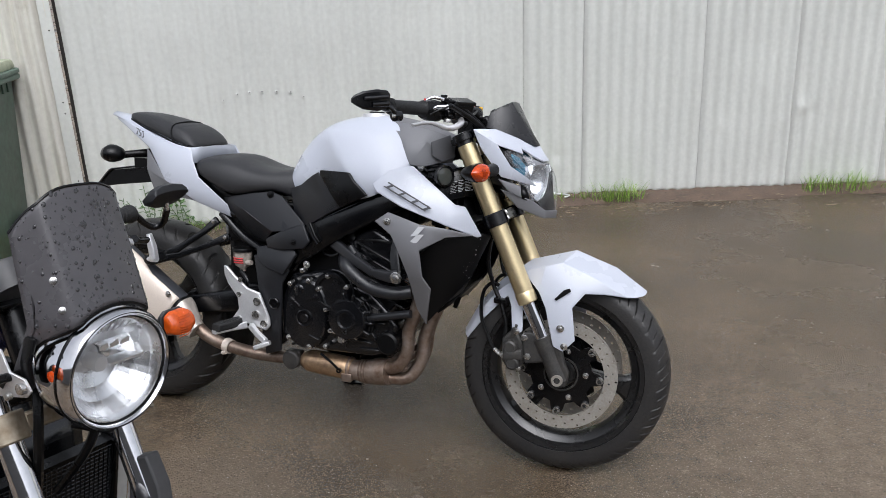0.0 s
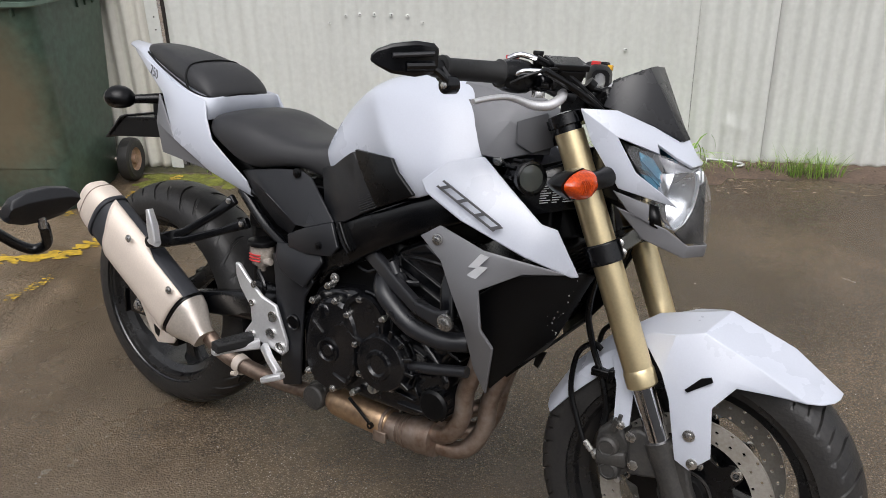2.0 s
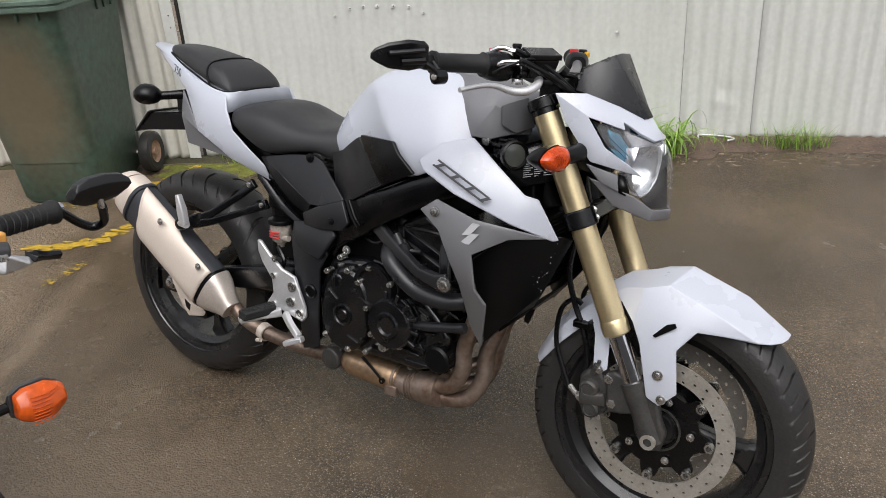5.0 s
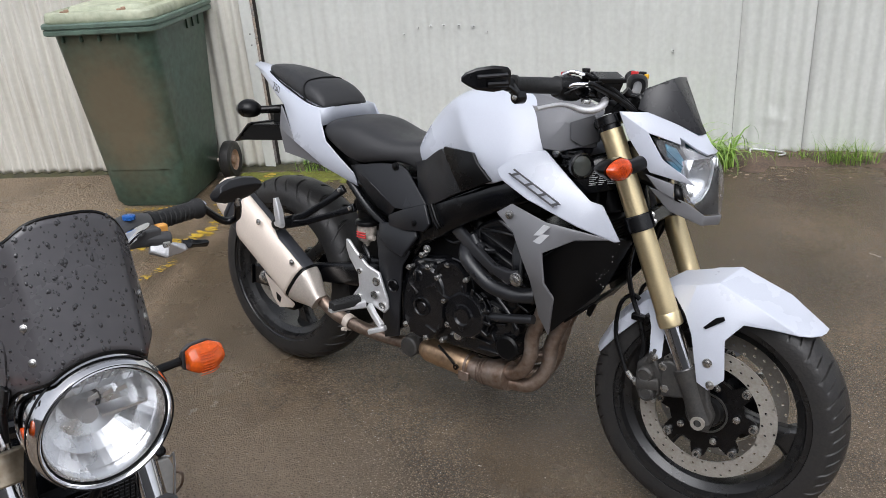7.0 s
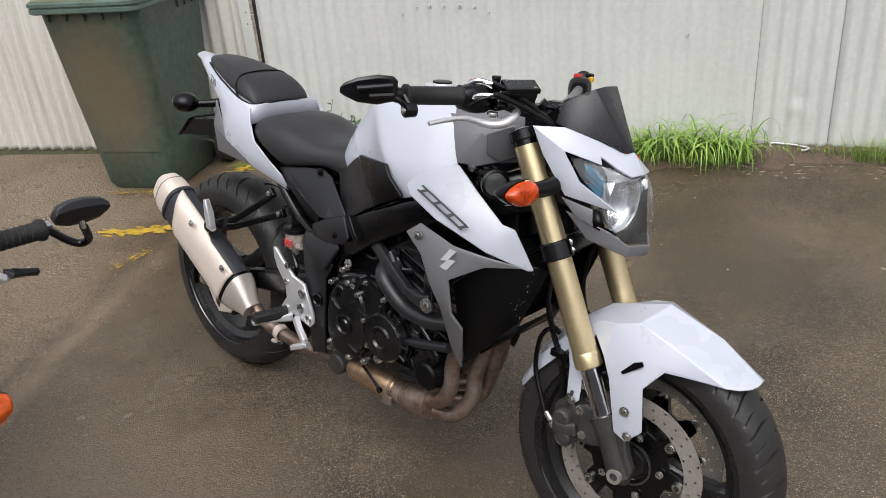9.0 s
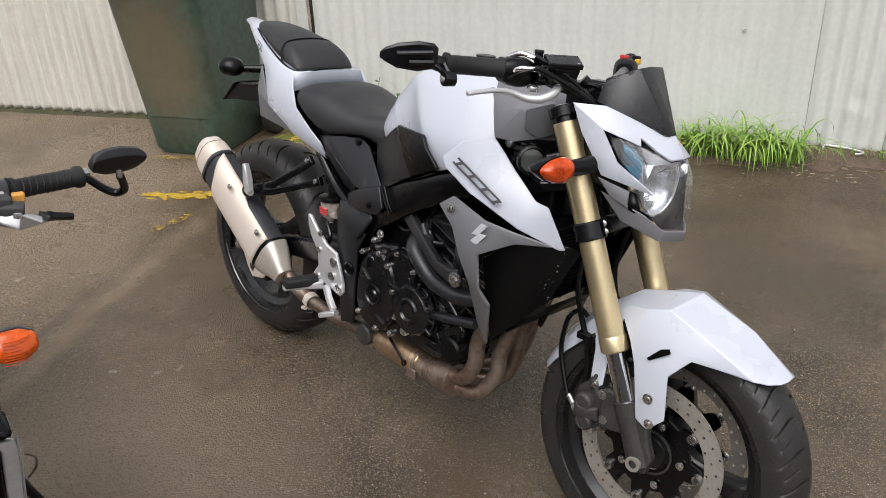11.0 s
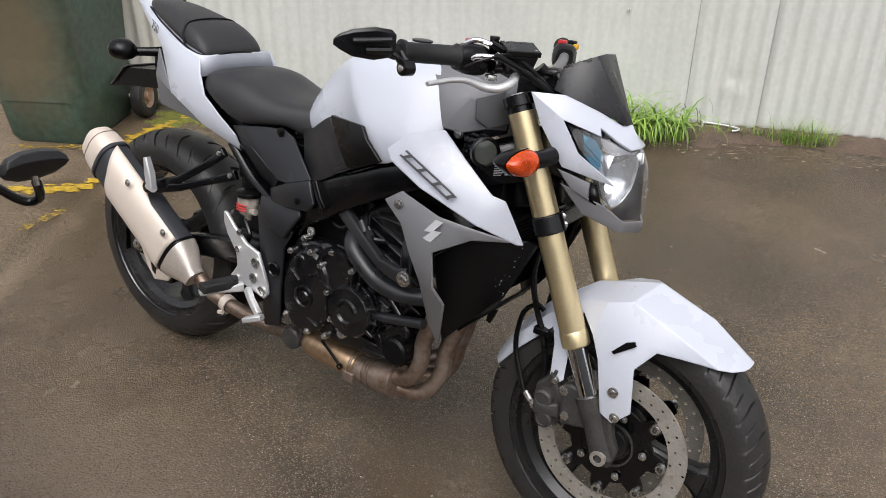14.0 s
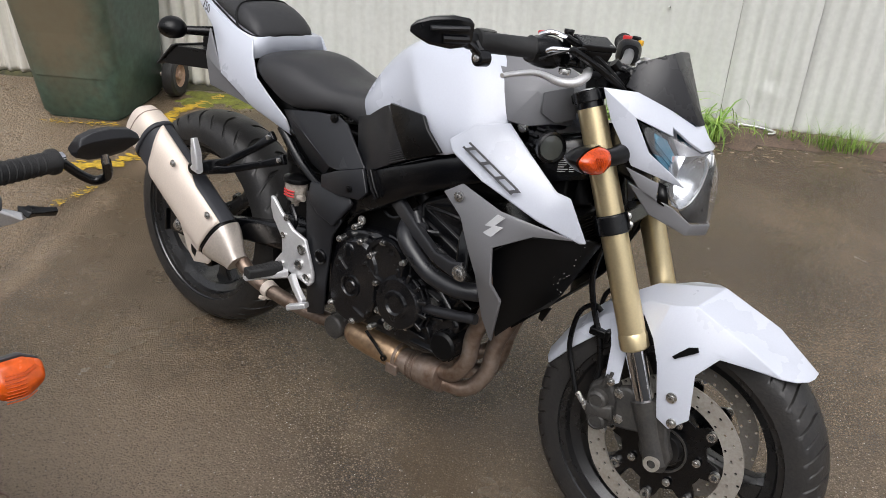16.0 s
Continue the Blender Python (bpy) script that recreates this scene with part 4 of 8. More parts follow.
def bar_loft(stations, bulge=0.15):
    """A beam through (centre, half height, half width) with bevelled corners; y is across."""
    rings = []
    n = len(stations)
    for i, (c, hh, hw) in enumerate(stations):
        c = Vector(c)
        d = (Vector(stations[min(i + 1, n - 1)][0]) - Vector(stations[max(i - 1, 0)][0])).normalized()
        s = Vector((0, 1, 0))
        s = (s - d * s.dot(d)).normalized()
        u = d.cross(s).normalized()
        rings.append([c + s * (hw * a) + u * (hh * b) for a, b in ((-1, -0.7), (-0.75, -1), (0.75, -1), (1, -0.7), (1, 0.7), (0.75, 1), (-0.75, 1), (-1, 0.7))])
    return loft(rings)


both("frame_spar", bar_loft([((0.62, -0.120, 0.600), 0.050, 0.020), ((0.70, -0.135, 0.640), 0.046, 0.022), ((0.80, -0.144, 0.694), 0.038, 0.023), ((0.90, -0.146, 0.744), 0.036, 0.022),
                             ((1.00, -0.130, 0.782), 0.033, 0.022), ((1.10, -0.090, 0.815), 0.036, 0.022), ((1.17, -0.040, 0.835), 0.045, 0.02)]), SATIN, bike, "satin black frame spar", bevel=0.004, sharp=40)
both("spar_cover", xz([(0.703, 0.693), (0.716, 0.699), (0.732, 0.662), (0.748, 0.640), (0.734, 0.632), (0.718, 0.654)], -0.1725, 0.02), BLACK, bike, "raised black frame joint", bevel=0.003)
both("spar_seam", xz([(0.7075, 0.694), (0.7105, 0.695), (0.726, 0.658), (0.741, 0.637), (0.738, 0.635), (0.722, 0.656)], -0.1735, 0.005), COVERBLACK, bike)
part("headstock", tube([(1.21, 0, 0.74), (1.165, 0, 0.90)], 0.036, 20), SATIN, bike)
both("frame_plate", xz([(0.515, 0.598), (0.535, 0.606), (0.672, 0.672), (0.735, 0.640), (0.640, 0.572), (0.602, 0.520), (0.580, 0.450), (0.607, 0.372), (0.590, 0.300), (0.555, 0.272), (0.515, 0.300), (0.503, 0.420), (0.500, 0.540)], -0.132, 0.045),
     SATIN, bike, "satin black swingarm pivot plate", bevel=0.006, segs=3)
both("pivot_cap", join(revolve([(0, -0.004), (0.017, -0.004), (0.018, -0.010), (0.024, -0.010), (0.026, -0.004), (0.026, 0.01)], (0.566, -0.137, 0.430), segs=28)), BLACK, bike)
sc = [(0.366, -0.104, 0.742), (0.410, -0.112, 0.752), (0.487, -0.115, 0.766), (0.552, -0.110, 0.772), (0.585, -0.112, 0.760), (0.686, -0.154, 0.688), (0.606, -0.152, 0.660), (0.560, -0.132, 0.652), (0.470, -0.128, 0.706),
      (0.400, -0.098, 0.690), (0.467, -0.096, 0.630), (0.520, -0.104, 0.616)]
both("side_cover", (sc, [(0, 1, 8), (1, 2, 7, 8), (2, 3, 7), (3, 4, 5, 6, 7), (0, 8, 9), (8, 7, 11, 10, 9)]), COVERBLACK, bike, "folded black plastic side cover", solid=0.006, bevel=0.002, sharp=20)
fc = [(0.546, -0.142, 0.632), (0.605, -0.154, 0.660), (0.686, -0.158, 0.689), (0.712, -0.168, 0.640), (0.690, -0.166, 0.616), (0.611, -0.156, 0.603), (0.552, -0.146, 0.604)]
both("frame_cover", (fc, [(0, 1, 5, 6), (1, 2, 3, 4, 5)]), COVERBLACK, bike, "black plastic frame cover", solid=0.010, bevel=0.003, sharp=20)
pv = [(0.497, -0.138, 0.577), (0.599, -0.146, 0.571), (0.63, -0.15, 0.54), (0.608, -0.154, 0.5), (0.6, -0.152, 0.384), (0.593, -0.146, 0.28), (0.538, -0.144, 0.262), (0.53, -0.148, 0.362), (0.512, -0.144, 0.496)]
both("pivot_plate", (pv, [(0, 1, 2, 3, 8), (8, 3, 4, 7), (7, 4, 5, 6)]), COVERBLACK, bike, "matt black frame plate at the swingarm pivot", solid=0.008, bevel=0.003, sharp=20)
both("pivot_plug", revolve([(0.0185, 0.004), (0.0185, -0.004), (0.0155, -0.006), (0.0135, -0.003), (0, -0.003)], (0.578, -0.157, 0.434), segs=24), SATIN, bike, sharp=35)
both("frame_cover_bolt", join(disc_solid(0.0085, -0.004, (0.655, -0.166, 0.633), segs=16), disc_solid(0.0045, -0.007, (0.655, -0.166, 0.633), segs=6)), BLACK, bike)
sh = [(0.507, -0.134, 0.602), (0.564, -0.142, 0.612), (0.650, -0.148, 0.607), (0.658, -0.152, 0.592), (0.618, -0.168, 0.529), (0.560, -0.160, 0.540), (0.530, -0.154, 0.556), (0.515, -0.148, 0.570)]
both("plate_shoulder", (sh, [(0, 1, 6, 7), (1, 2, 3, 4, 5, 6)]), COVERBLACK, bike, "sloping black frame shoulder", solid=0.012, bevel=0.004, sharp=20)
both("cover_bolt", join(disc_solid(0.011, -0.008, (0.545, -0.112, 0.765), segs=14), disc_solid(0.005, -0.010, (0.545, -0.112, 0.765), segs=6)), BLACK, bike)
both("subframe_tube", tube([(0.345, -0.088, 0.690), (0.430, -0.098, 0.622), (0.520, -0.110, 0.580)], 0.013, 12), SATIN, bike)
both("subframe_rail", tube([(0.20, -0.08, 0.76), (0.40, -0.09, 0.69), (0.70, -0.10, 0.67)], 0.013, 10), SATIN, bike)
part("battery_tray", box(0.36, 0.66, -0.085, 0.085, 0.60, 0.74), BLACK, bike, bevel=0.01)
part("inner_mudguard", box(0.352, 0.56, -0.075, 0.075, 0.42, 0.64), DEEPBLACK, bike, "black inner mudguard", bevel=0.025)
part("steering_head", join(tube([(1.150, 0, 0.72), (1.098, 0, 0.86)], 0.034, 18), box(1.06, 1.145, -0.075, 0.075, 0.70, 0.80)), DEEPBLACK, bike, "black steering head", bevel=0.006)
# an added black block that stands for the deep shade inside the frame
part("shade_block", box(0.56, 0.86, -0.100, 0.100, 0.50, 0.67), DEEPBLACK, bike, bevel=0.02)
part("airbox", box(0.70, 1.02, -0.095, 0.095, 0.69, 0.82), BLACK, bike, bevel=0.02)

engine = new("engine")
engine.parent = bike
part("crankcase", xz([(0.590, 0.330), (0.630, 0.308), (0.730, 0.297), (0.900, 0.300), (0.950, 0.318), (0.985, 0.400), (0.950, 0.450), (0.900, 0.500), (0.730, 0.545), (0.630, 0.530), (0.585, 0.440)], -0.138, 0.276), ENGINE, engine,
     "black painted crankcase", bevel=0.012, segs=3)
part("sump", xz([(0.660, 0.300), (0.880, 0.305), (0.930, 0.310), (0.900, 0.245), (0.720, 0.245)], -0.055, 0.14), ENGINE, engine, bevel=0.012)
part("cylinder_block", xz([(0.760, 0.520), (0.960, 0.430), (1.035, 0.560), (1.020, 0.620), (0.900, 0.690), (0.840, 0.660)], -0.128, 0.256), ENGINE, engine, "black cylinder block", bevel=0.010, segs=3)
for i in range(5):
    part("fin", moved(box(-0.11, 0.11, -0.133, 0.133, -0.003, 0.003), Matrix.Translation((0.905 + 0.012 * i, 0, 0.50 + 0.024 * i)) @ Matrix.Rotation(radians(24), 4, "Y")), ENGINE, engine, bevel=0.002)
both("clutch_cover", join(loft([ring_xz(0.692, 0.412, y, rx, rz, 36, 2.3, -0.12) for y, rx, rz in ((-0.135, 0.073, 0.110), (-0.158, 0.072, 0.108), (-0.166, 0.066, 0.101), (-0.168, 0.040, 0.062))]),
                          revolve([(0.028, -0.166), (0.028, -0.172), (0.024, -0.173), (0.021, -0.168), (0.016, -0.168), (0.013, -0.172), (0, -0.172)], (0.690, 0, 0.402), segs=28)), ENGINE, engine, "black clutch cover", sharp=35)
both("starter_cover", join(revolve([(0.060, -0.13), (0.060, -0.160), (0.056, -0.168), (0.046, -0.168), (0.044, -0.160), (0, -0.160)], (0.780, 0, 0.492), segs=32)), ENGINE, engine, sharp=35)
both("water_pump", join(revolve([(0.066, -0.13), (0.064, -0.168), (0.058, -0.178), (0.034, -0.180), (0.031, -0.186), (0.024, -0.187), (0.020, -0.181), (0, -0.181)], (0.836, 0, 0.415), segs=32)), ENGINE, engine, "black round pump cover", sharp=35)
for i in range(6):
    a = radians(-30 + 26 * i)
    both("lug", moved(box(0.055, 0.082, -0.172, -0.140, -0.0045, 0.0045), Matrix.Translation((0.836, 0, 0.415)) @ Matrix.Rotation(-a, 4, "Y")), ENGINE, engine, bevel=0.002)
for bx, bz in ((0.704, 0.519), (0.770, 0.540), (0.737, 0.497), (0.831, 0.512), (0.762, 0.437), (0.815, 0.452), (0.777, 0.373), (0.793, 0.372), (0.887, 0.441), (0.863, 0.364), (0.813, 0.346), (0.703, 0.313), (0.760, 0.321), (0.683, 0.549), (0.640, 0.505), (0.632, 0.335)):
    part("bolt", join(disc_solid(0.0052, -0.007, (bx, -0.166, bz), segs=12), disc_solid(0.0078, -0.0015, (bx, -0.166, bz), segs=14), disc_solid(0.0078, 0.020, (bx, -0.166, bz), segs=14)), BOLT, engine)
for r_, q0, q1, cx, cz, y_ in ((0.071, -35, 75, 0.836, 0.415, -0.160), (0.078, -25, 62, 0.836, 0.415, -0.152), (0.065, -20, 95, 0.786, 0.494, -0.158)):
    part("cover_arc", tube([(cx + r_ * math.cos(radians(q0 + (q1 - q0) * k / 8)), y_, cz + r_ * math.sin(radians(q0 + (q1 - q0) * k / 8))) for k in range(9)], 0.0034, 8, 2), ENGINE, engine)
for cx, cz, a in ((0.720, 0.470, 30), (0.722, 0.345, -20), (0.660, 0.450, 140)):
    part("cover_rib", moved(box(-0.018, 0.018, -0.172, -0.160, -0.0025, 0.0025), Matrix.Translation((cx, 0, cz)) @ Matrix.Rotation(radians(-a), 4, "Y")), ENGINE, engine, bevel=0.001)
part("plug_lead", join(tube([(0.838, -0.150, 0.632), (0.858, -0.158, 0.612)], 0.0095, 14), disc_solid(0.013, -0.010, (0.866, -0.152, 0.606), segs=18)), HOSE, engine)
part("starter_bolt", join(disc_solid(0.011, -0.004, (0.690, -0.150, 0.565), segs=16), disc_solid(0.007, -0.010, (0.690, -0.150, 0.565), segs=6)), BOLT, engine)
part("sight_ring", revolve([(0.006, -0.176), (0.011, -0.176), (0.012, -0.172), (0.012, -0.15)], (0.818, 0, 0.352), segs=18), BOLT, engine)
oil_filter = part("oil_filter", revolve([(0.034, -0.085), (0.036, -0.11), (0.034, -0.150), (0.028, -0.155), (0, -0.155)], (0.958, 0, 0.350), segs=24), DEEPBLACK, engine)
for i in range(14):
    a = 2 * math.pi * i / 14
    part("flute", moved(box(0.031, 0.037, -0.148, -0.128, -0.003, 0.003), Matrix.Translation((0.958, 0, 0.350)) @ Matrix.Rotation(a, 4, "Y")), BLACK, oil_filter)
part("filler_cap", join(disc_solid(0.017, -0.010, (0.672, -0.158, 0.488), segs=20), box(0.669, 0.675, -0.180, -0.166, 0.474, 0.502)), ENGINE, engine, bevel=0.0015)
for lx, lz, ll, aa in ((0.905, 0.455, 0.05, 20), (0.925, 0.405, 0.045, -10), (0.880, 0.345, 0.05, 8), (0.900, 0.322, 0.07, 0), (0.655, 0.315, 0.05, -20), (0.855, 0.530, 0.05, -35), (0.910, 0.365, 0.03, 60)):
    part("case_rib", moved(box(-ll / 2, ll / 2, -0.147, -0.136, -0.004, 0.004), Matrix.Translation((lx, 0, lz)) @ Matrix.Rotation(radians(aa), 4, "Y")), ENGINE, engine, bevel=0.002)
part("plug", join(disc_solid(0.014, -0.010, (0.915, -0.138, 0.440), segs=8), disc_solid(0.008, -0.014, (0.915, -0.138, 0.440), segs=12)), DARKCAST, engine)
part("drain_boss", disc_solid(0.019, -0.012, (0.552, -0.132, 0.292), segs=20), BLACK, bike)
both("coolant_hose", tube([(0.800, -0.110, 0.600), (0.828, -0.165, 0.582), (0.862, -0.178, 0.556), (0.918, -0.182, 0.524), (0.985, -0.180, 0.514), (1.040, -0.165, 0.520)], 0.0195, 18), HOSE, bike, "thick black coolant hose", sharp=60)
both("lower_hose", tube([(0.885, -0.150, 0.422), (0.940, -0.158, 0.432), (1.035, -0.155, 0.452)], 0.012, 12), HOSE, bike)
both("engine_hanger", bar_loft([((0.775, -0.140, 0.640), 0.017, 0.010), ((0.860, -0.165, 0.598), 0.014, 0.010), ((0.930, -0.185, 0.570), 0.013, 0.010), ((0.985, -0.198, 0.566), 0.016, 0.010), ((1.016, -0.202, 0.570), 0.021, 0.010)]), HOSE, bike, "black engine mounting strut", bevel=0.003)
both("hanger_arm", bar_loft([((1.010, -0.200, 0.570), 0.016, 0.010), ((0.995, -0.180, 0.625), 0.015, 0.010), ((1.000, -0.150, 0.700), 0.018, 0.010)]), SATIN, bike, bevel=0.003)
both("hanger_bolt", join(disc_solid(0.017, -0.006, (1.012, -0.210, 0.568), segs=20), disc_solid(0.010, -0.012, (1.012, -0.210, 0.568), segs=6)), BOLT, bike)
part("throttle_bodies", join(*[tube([(0.80, y, 0.67), (0.86, y, 0.60)], 0.025, 14) for y in (-0.09, -0.03, 0.03, 0.09)]), BLACK, bike)
part("sensor", join(tube([(0.835, -0.13, 0.638), (0.850, -0.145, 0.622)], 0.010, 12), tube([(0.852, -0.145, 0.620), (0.875, -0.150, 0.600), (0.90, -0.14, 0.60)], 0.007, 8)), ENGINE, bike)
for a, b, c in (((0.70, -0.12, 0.61), (0.78, -0.15, 0.60), (0.83, -0.12, 0.64)), ((0.64, -0.14, 0.54), (0.68, -0.15, 0.58), (0.76, -0.12, 0.62)), ((0.86, -0.14, 0.65), (0.94, -0.16, 0.66), (1.02, -0.13, 0.64))):
    part("wire", tube([a, b, c], 0.004, 6), BLACK, bike)

# radiator and its black shroud
rs = [(1.066, -0.192, 0.632), (1.128, -0.186, 0.682), (1.238, -0.128, 0.700), (1.252, -0.100, 0.690), (1.196, -0.110, 0.560), (1.168, -0.090, 0.520), (1.120, -0.135, 0.478), (1.094, -0.168, 0.440)]
both("radiator_shroud", (rs, [(0, 1, 2, 4, 6, 7), (2, 3, 4), (4, 5, 6)]), DEEPBLACK, bike, "black plastic radiator shroud", solid=0.006, bevel=0.003)
rnd = random.Random(44)
beads = []
for _ in range(70):
    a, b = rnd.random(), rnd.random()
    p = Vector(rs[2]).lerp(Vector(rs[4]), a).lerp(Vector(rs[0]).lerp(Vector(rs[6]), a), b * 0.55)
    r = rnd.uniform(0.0008, 0.0020)
    beads.append(revolve([(r, 0), (r * 0.8, r * 0.4), (0.0001, r * 0.6)], p + Vector((0.0, -0.0036, 0.0)), (0.2, -1, 0.1), 7))
tagged(part("raindrop_film", join(*beads), BOLT, bike), kind="stuff")
rad = part("radiator", moved(box(-0.016, 0.016, -0.125, 0.125, -0.098, 0.11), Matrix.Translation((1.138, 0, 0.612)) @ Matrix.Rotation(radians(14), 4, "Y")), DEEPBLACK, bike, "black radiator core", bevel=0.004)
for i in range(20):
    part("fin", moved(box(0.017, 0.0195, -0.118, 0.118, -0.095 + 0.01 * i, -0.0915 + 0.01 * i), Matrix.Translation((1.138, 0, 0.612)) @ Matrix.Rotation(radians(14), 4, "Y")), DEEPBLACK, rad)
for sgn in (-1, 1):
    part("radiator_tank", moved(box(-0.02, 0.02, sgn * 0.136 - 0.014, sgn * 0.136 + 0.014, -0.09, 0.10), Matrix.Translation((1.138, 0, 0.612)) @ Matrix.Rotation(radians(14), 4, "Y")), BLACK, rad, bevel=0.006)
part("shroud_foot", (lambda v: (v, [(0, 1, 2, 3)]))([(1.168, -0.092, 0.522), (1.168, 0.092, 0.522), (1.112, 0.14, 0.462), (1.112, -0.14, 0.462)]), DEEPBLACK, bike, solid=0.006)
part("shroud_lug", prism([(1.128, -0.045, 0.486), (1.150, -0.045, 0.490), (1.135, -0.045, 0.452), (1.124, -0.045, 0.456)], (0, 0.006, 0)), BLACK, bike, bevel=0.001)

both("wing_lip", ([(1.112, -0.176, 0.664), (1.205, -0.140, 0.688), (1.163, -0.143, 0.641), (1.135, -0.158, 0.650)], [(0, 1, 2, 3)]), GREY, bike, "matt grey lip under the wing", solid=0.004, bevel=0.002)

# exhaust: four header pipes, collector, bronze chamber, link pipe, silencer
exhaust = new("exhaust")
exhaust.parent = bike
headers = (((1.005, -0.110, 0.545), (1.045, -0.110, 0.520), (1.034, -0.112, 0.455), (1.010, -0.110, 0.385), (1.005, -0.110, 0.322), (0.972, -0.107, 0.270), (0.915, -0.100, 0.256)),
           ((1.020, -0.042, 0.545), (1.078, -0.042, 0.515), (1.068, -0.048, 0.440), (1.042, -0.060, 0.360), (1.034, -0.064, 0.285), (0.992, -0.080, 0.228), (0.905, -0.094, 0.226)),
           ((1.020, 0.040, 0.545), (1.075, 0.040, 0.515), (1.050, 0.040, 0.440), (1.018, 0.040, 0.360), (1.005, 0.036, 0.275), (0.970, 0.020, 0.226), (0.880, -0.050, 0.226)),
           ((1.005, 0.108, 0.545), (1.045, 0.108, 0.520), (1.030, 0.108, 0.455), (1.000, 0.106, 0.385), (0.985, 0.100, 0.310), (0.950, 0.080, 0.255), (0.870, -0.020, 0.240)))
for path in headers:
    part("header_pipe", tube(path, 0.0195, 18, 8), PIPE, exhaust, "heat-stained header pipe", sharp=60)
part("collector", tube([(0.942, -0.098, 0.246), (0.905, -0.097, 0.241), (0.860, -0.096, 0.234), (0.815, -0.097, 0.235)], [0.043, 0.044, 0.035, 0.030], 22, 5, 0.95), PIPE, exhaust, "stained pipe collector", sharp=60)
for cx, cz, cr in ((0.872, 0.236, 0.0385), (0.862, 0.2345, 0.0375), (0.852, 0.234, 0.0365)):
    part("collector_bead", revolve([(cr - 0.002, -0.003), (cr, -0.0015), (cr, 0.0015), (cr - 0.002, 0.003)], (cx, -0.096, cz), (1, 0, 0.15), 22), BRONZE, exhaust)
part("flange", join(revolve([(0.028, -0.004), (0.038, -0.004), (0.038, 0.004), (0.028, 0.004)], (0.812, -0.097, 0.236), (1, 0, 0.05), 20), box(0.796, 0.830, -0.136, -0.128, 0.206, 0.232)), PIPE, exhaust, bevel=0.002)
part("chamber", tube([(0.815, -0.097, 0.236), (0.795, -0.098, 0.238), (0.715, -0.100, 0.243), (0.672, -0.101, 0.245), (0.652, -0.102, 0.246), (0.640, -0.102, 0.246)], [0.030, 0.036, 0.037, 0.035, 0.027, 0.012], 24, 5), GOLDPIPE, exhaust, "bronze-tinted exhaust chamber", sharp=60)
part("vent_tube", join(tube([(0.727, -0.136, 0.286), (0.760, -0.140, 0.268), (0.790, -0.138, 0.243)], 0.0038, 8), revolve([(0.003, -0.003), (0.008, -0.003), (0.008, 0.003)], (0.791, -0.139, 0.241), segs=12)), BLACK, exhaust)
part("valve_box", join(disc_solid(0.030, -0.028, (0.617, -0.108, 0.248), segs=20), box(0.592, 0.642, -0.118, -0.088, 0.238, 0.274)), DARKCAST, exhaust, bevel=0.003)
part("link_pipe", tube([(0.650, -0.092, 0.244), (0.520, -0.118, 0.247), (0.400, -0.142, 0.268), (0.330, -0.150, 0.290), (0.282, -0.151, 0.322)], 0.0195, 18), BRONZE, exhaust, "brown heat-stained link pipe", sharp=60)
part("pipe_clamp", join(revolve([(0.020, -0.012), (0.0235, -0.012), (0.0235, 0.012), (0.020, 0.012)], (0.395, -0.143, 0.269), (0.98, -0.15, -0.18), 20), tube([(0.388, -0.168, 0.252), (0.404, -0.170, 0.256)], 0.006, 8)), STEEL, exhaust)

S0, S1 = Vector((0.284, -0.166, 0.318)), Vector((-0.135, -0.166, 0.604))
sax = (S1 - S0).normalized()
sout = Vector((0, -1, 0))
sout = (sout - sax * sout.dot(sax)).normalized()
sup = sax.cross(sout)
if sup.z < 0:
    sup = -sup
slen = (S1 - S0).length


def silencer_ring(t, ra, rb, q0=0.0, q1=2 * math.pi, n=36, grow=0.0):
    """An oval section t of the way along: ra across the bike, rb in its length-height plane."""
    c = S0 + sax * (slen * t)
    out = []
    full = abs(q1 - q0 - 2 * math.pi) < 1e-6
    for k in range(n if full else n + 1):
        q = q0 + (q1 - q0) * k / n
        ca, sa = math.cos(q), math.sin(q)
        p = 2.0 / 2.8
        out.append(c + sout * ((ra + grow) * math.copysign(abs(ca) ** p, ca)) + sup * ((rb + grow) * math.copysign(abs(sa) ** p, sa)))
    return out


br = [(0.010, -0.140, 0.338), (0.060, -0.140, 0.312), (0.150, -0.140, 0.262), (0.140, -0.140, 0.248), (0.078, -0.140, 0.234), (0.050, -0.140, 0.262)]
part("silencer_bracket", prism(br, (0, 0.006, 0)), STEEL, exhaust, "steel bracket under the silencer", bevel=0.003)
part("bracket_slot", prism([(0.066, -0.1412, 0.285), (0.090, -0.1412, 0.272), (0.084, -0.1412, 0.252), (0.070, -0.1412, 0.262)], (0, 0.002, 0)), BLACK, exhaust)
muffler = new("silencer")
muffler.parent = exhaust
part("sleeve", loft([silencer_ring(0.14, 0.0400, 0.0630), silencer_ring(0.19, 0.0430, 0.0680), silencer_ring(0.60, 0.0445, 0.0690), silencer_ring(0.84, 0.0440, 0.0650)]), SLEEVE, muffler, "dark grey silencer sleeve", sharp=50)
part("cone", loft([silencer_ring(-0.015, 0.0270, 0.0280), silencer_ring(0.01, 0.0285, 0.0310), silencer_ring(0.11, 0.0425, 0.0620), silencer_ring(0.152, 0.0450, 0.0685)]), CONE, muffler, "bare steel silencer cone", sharp=50)
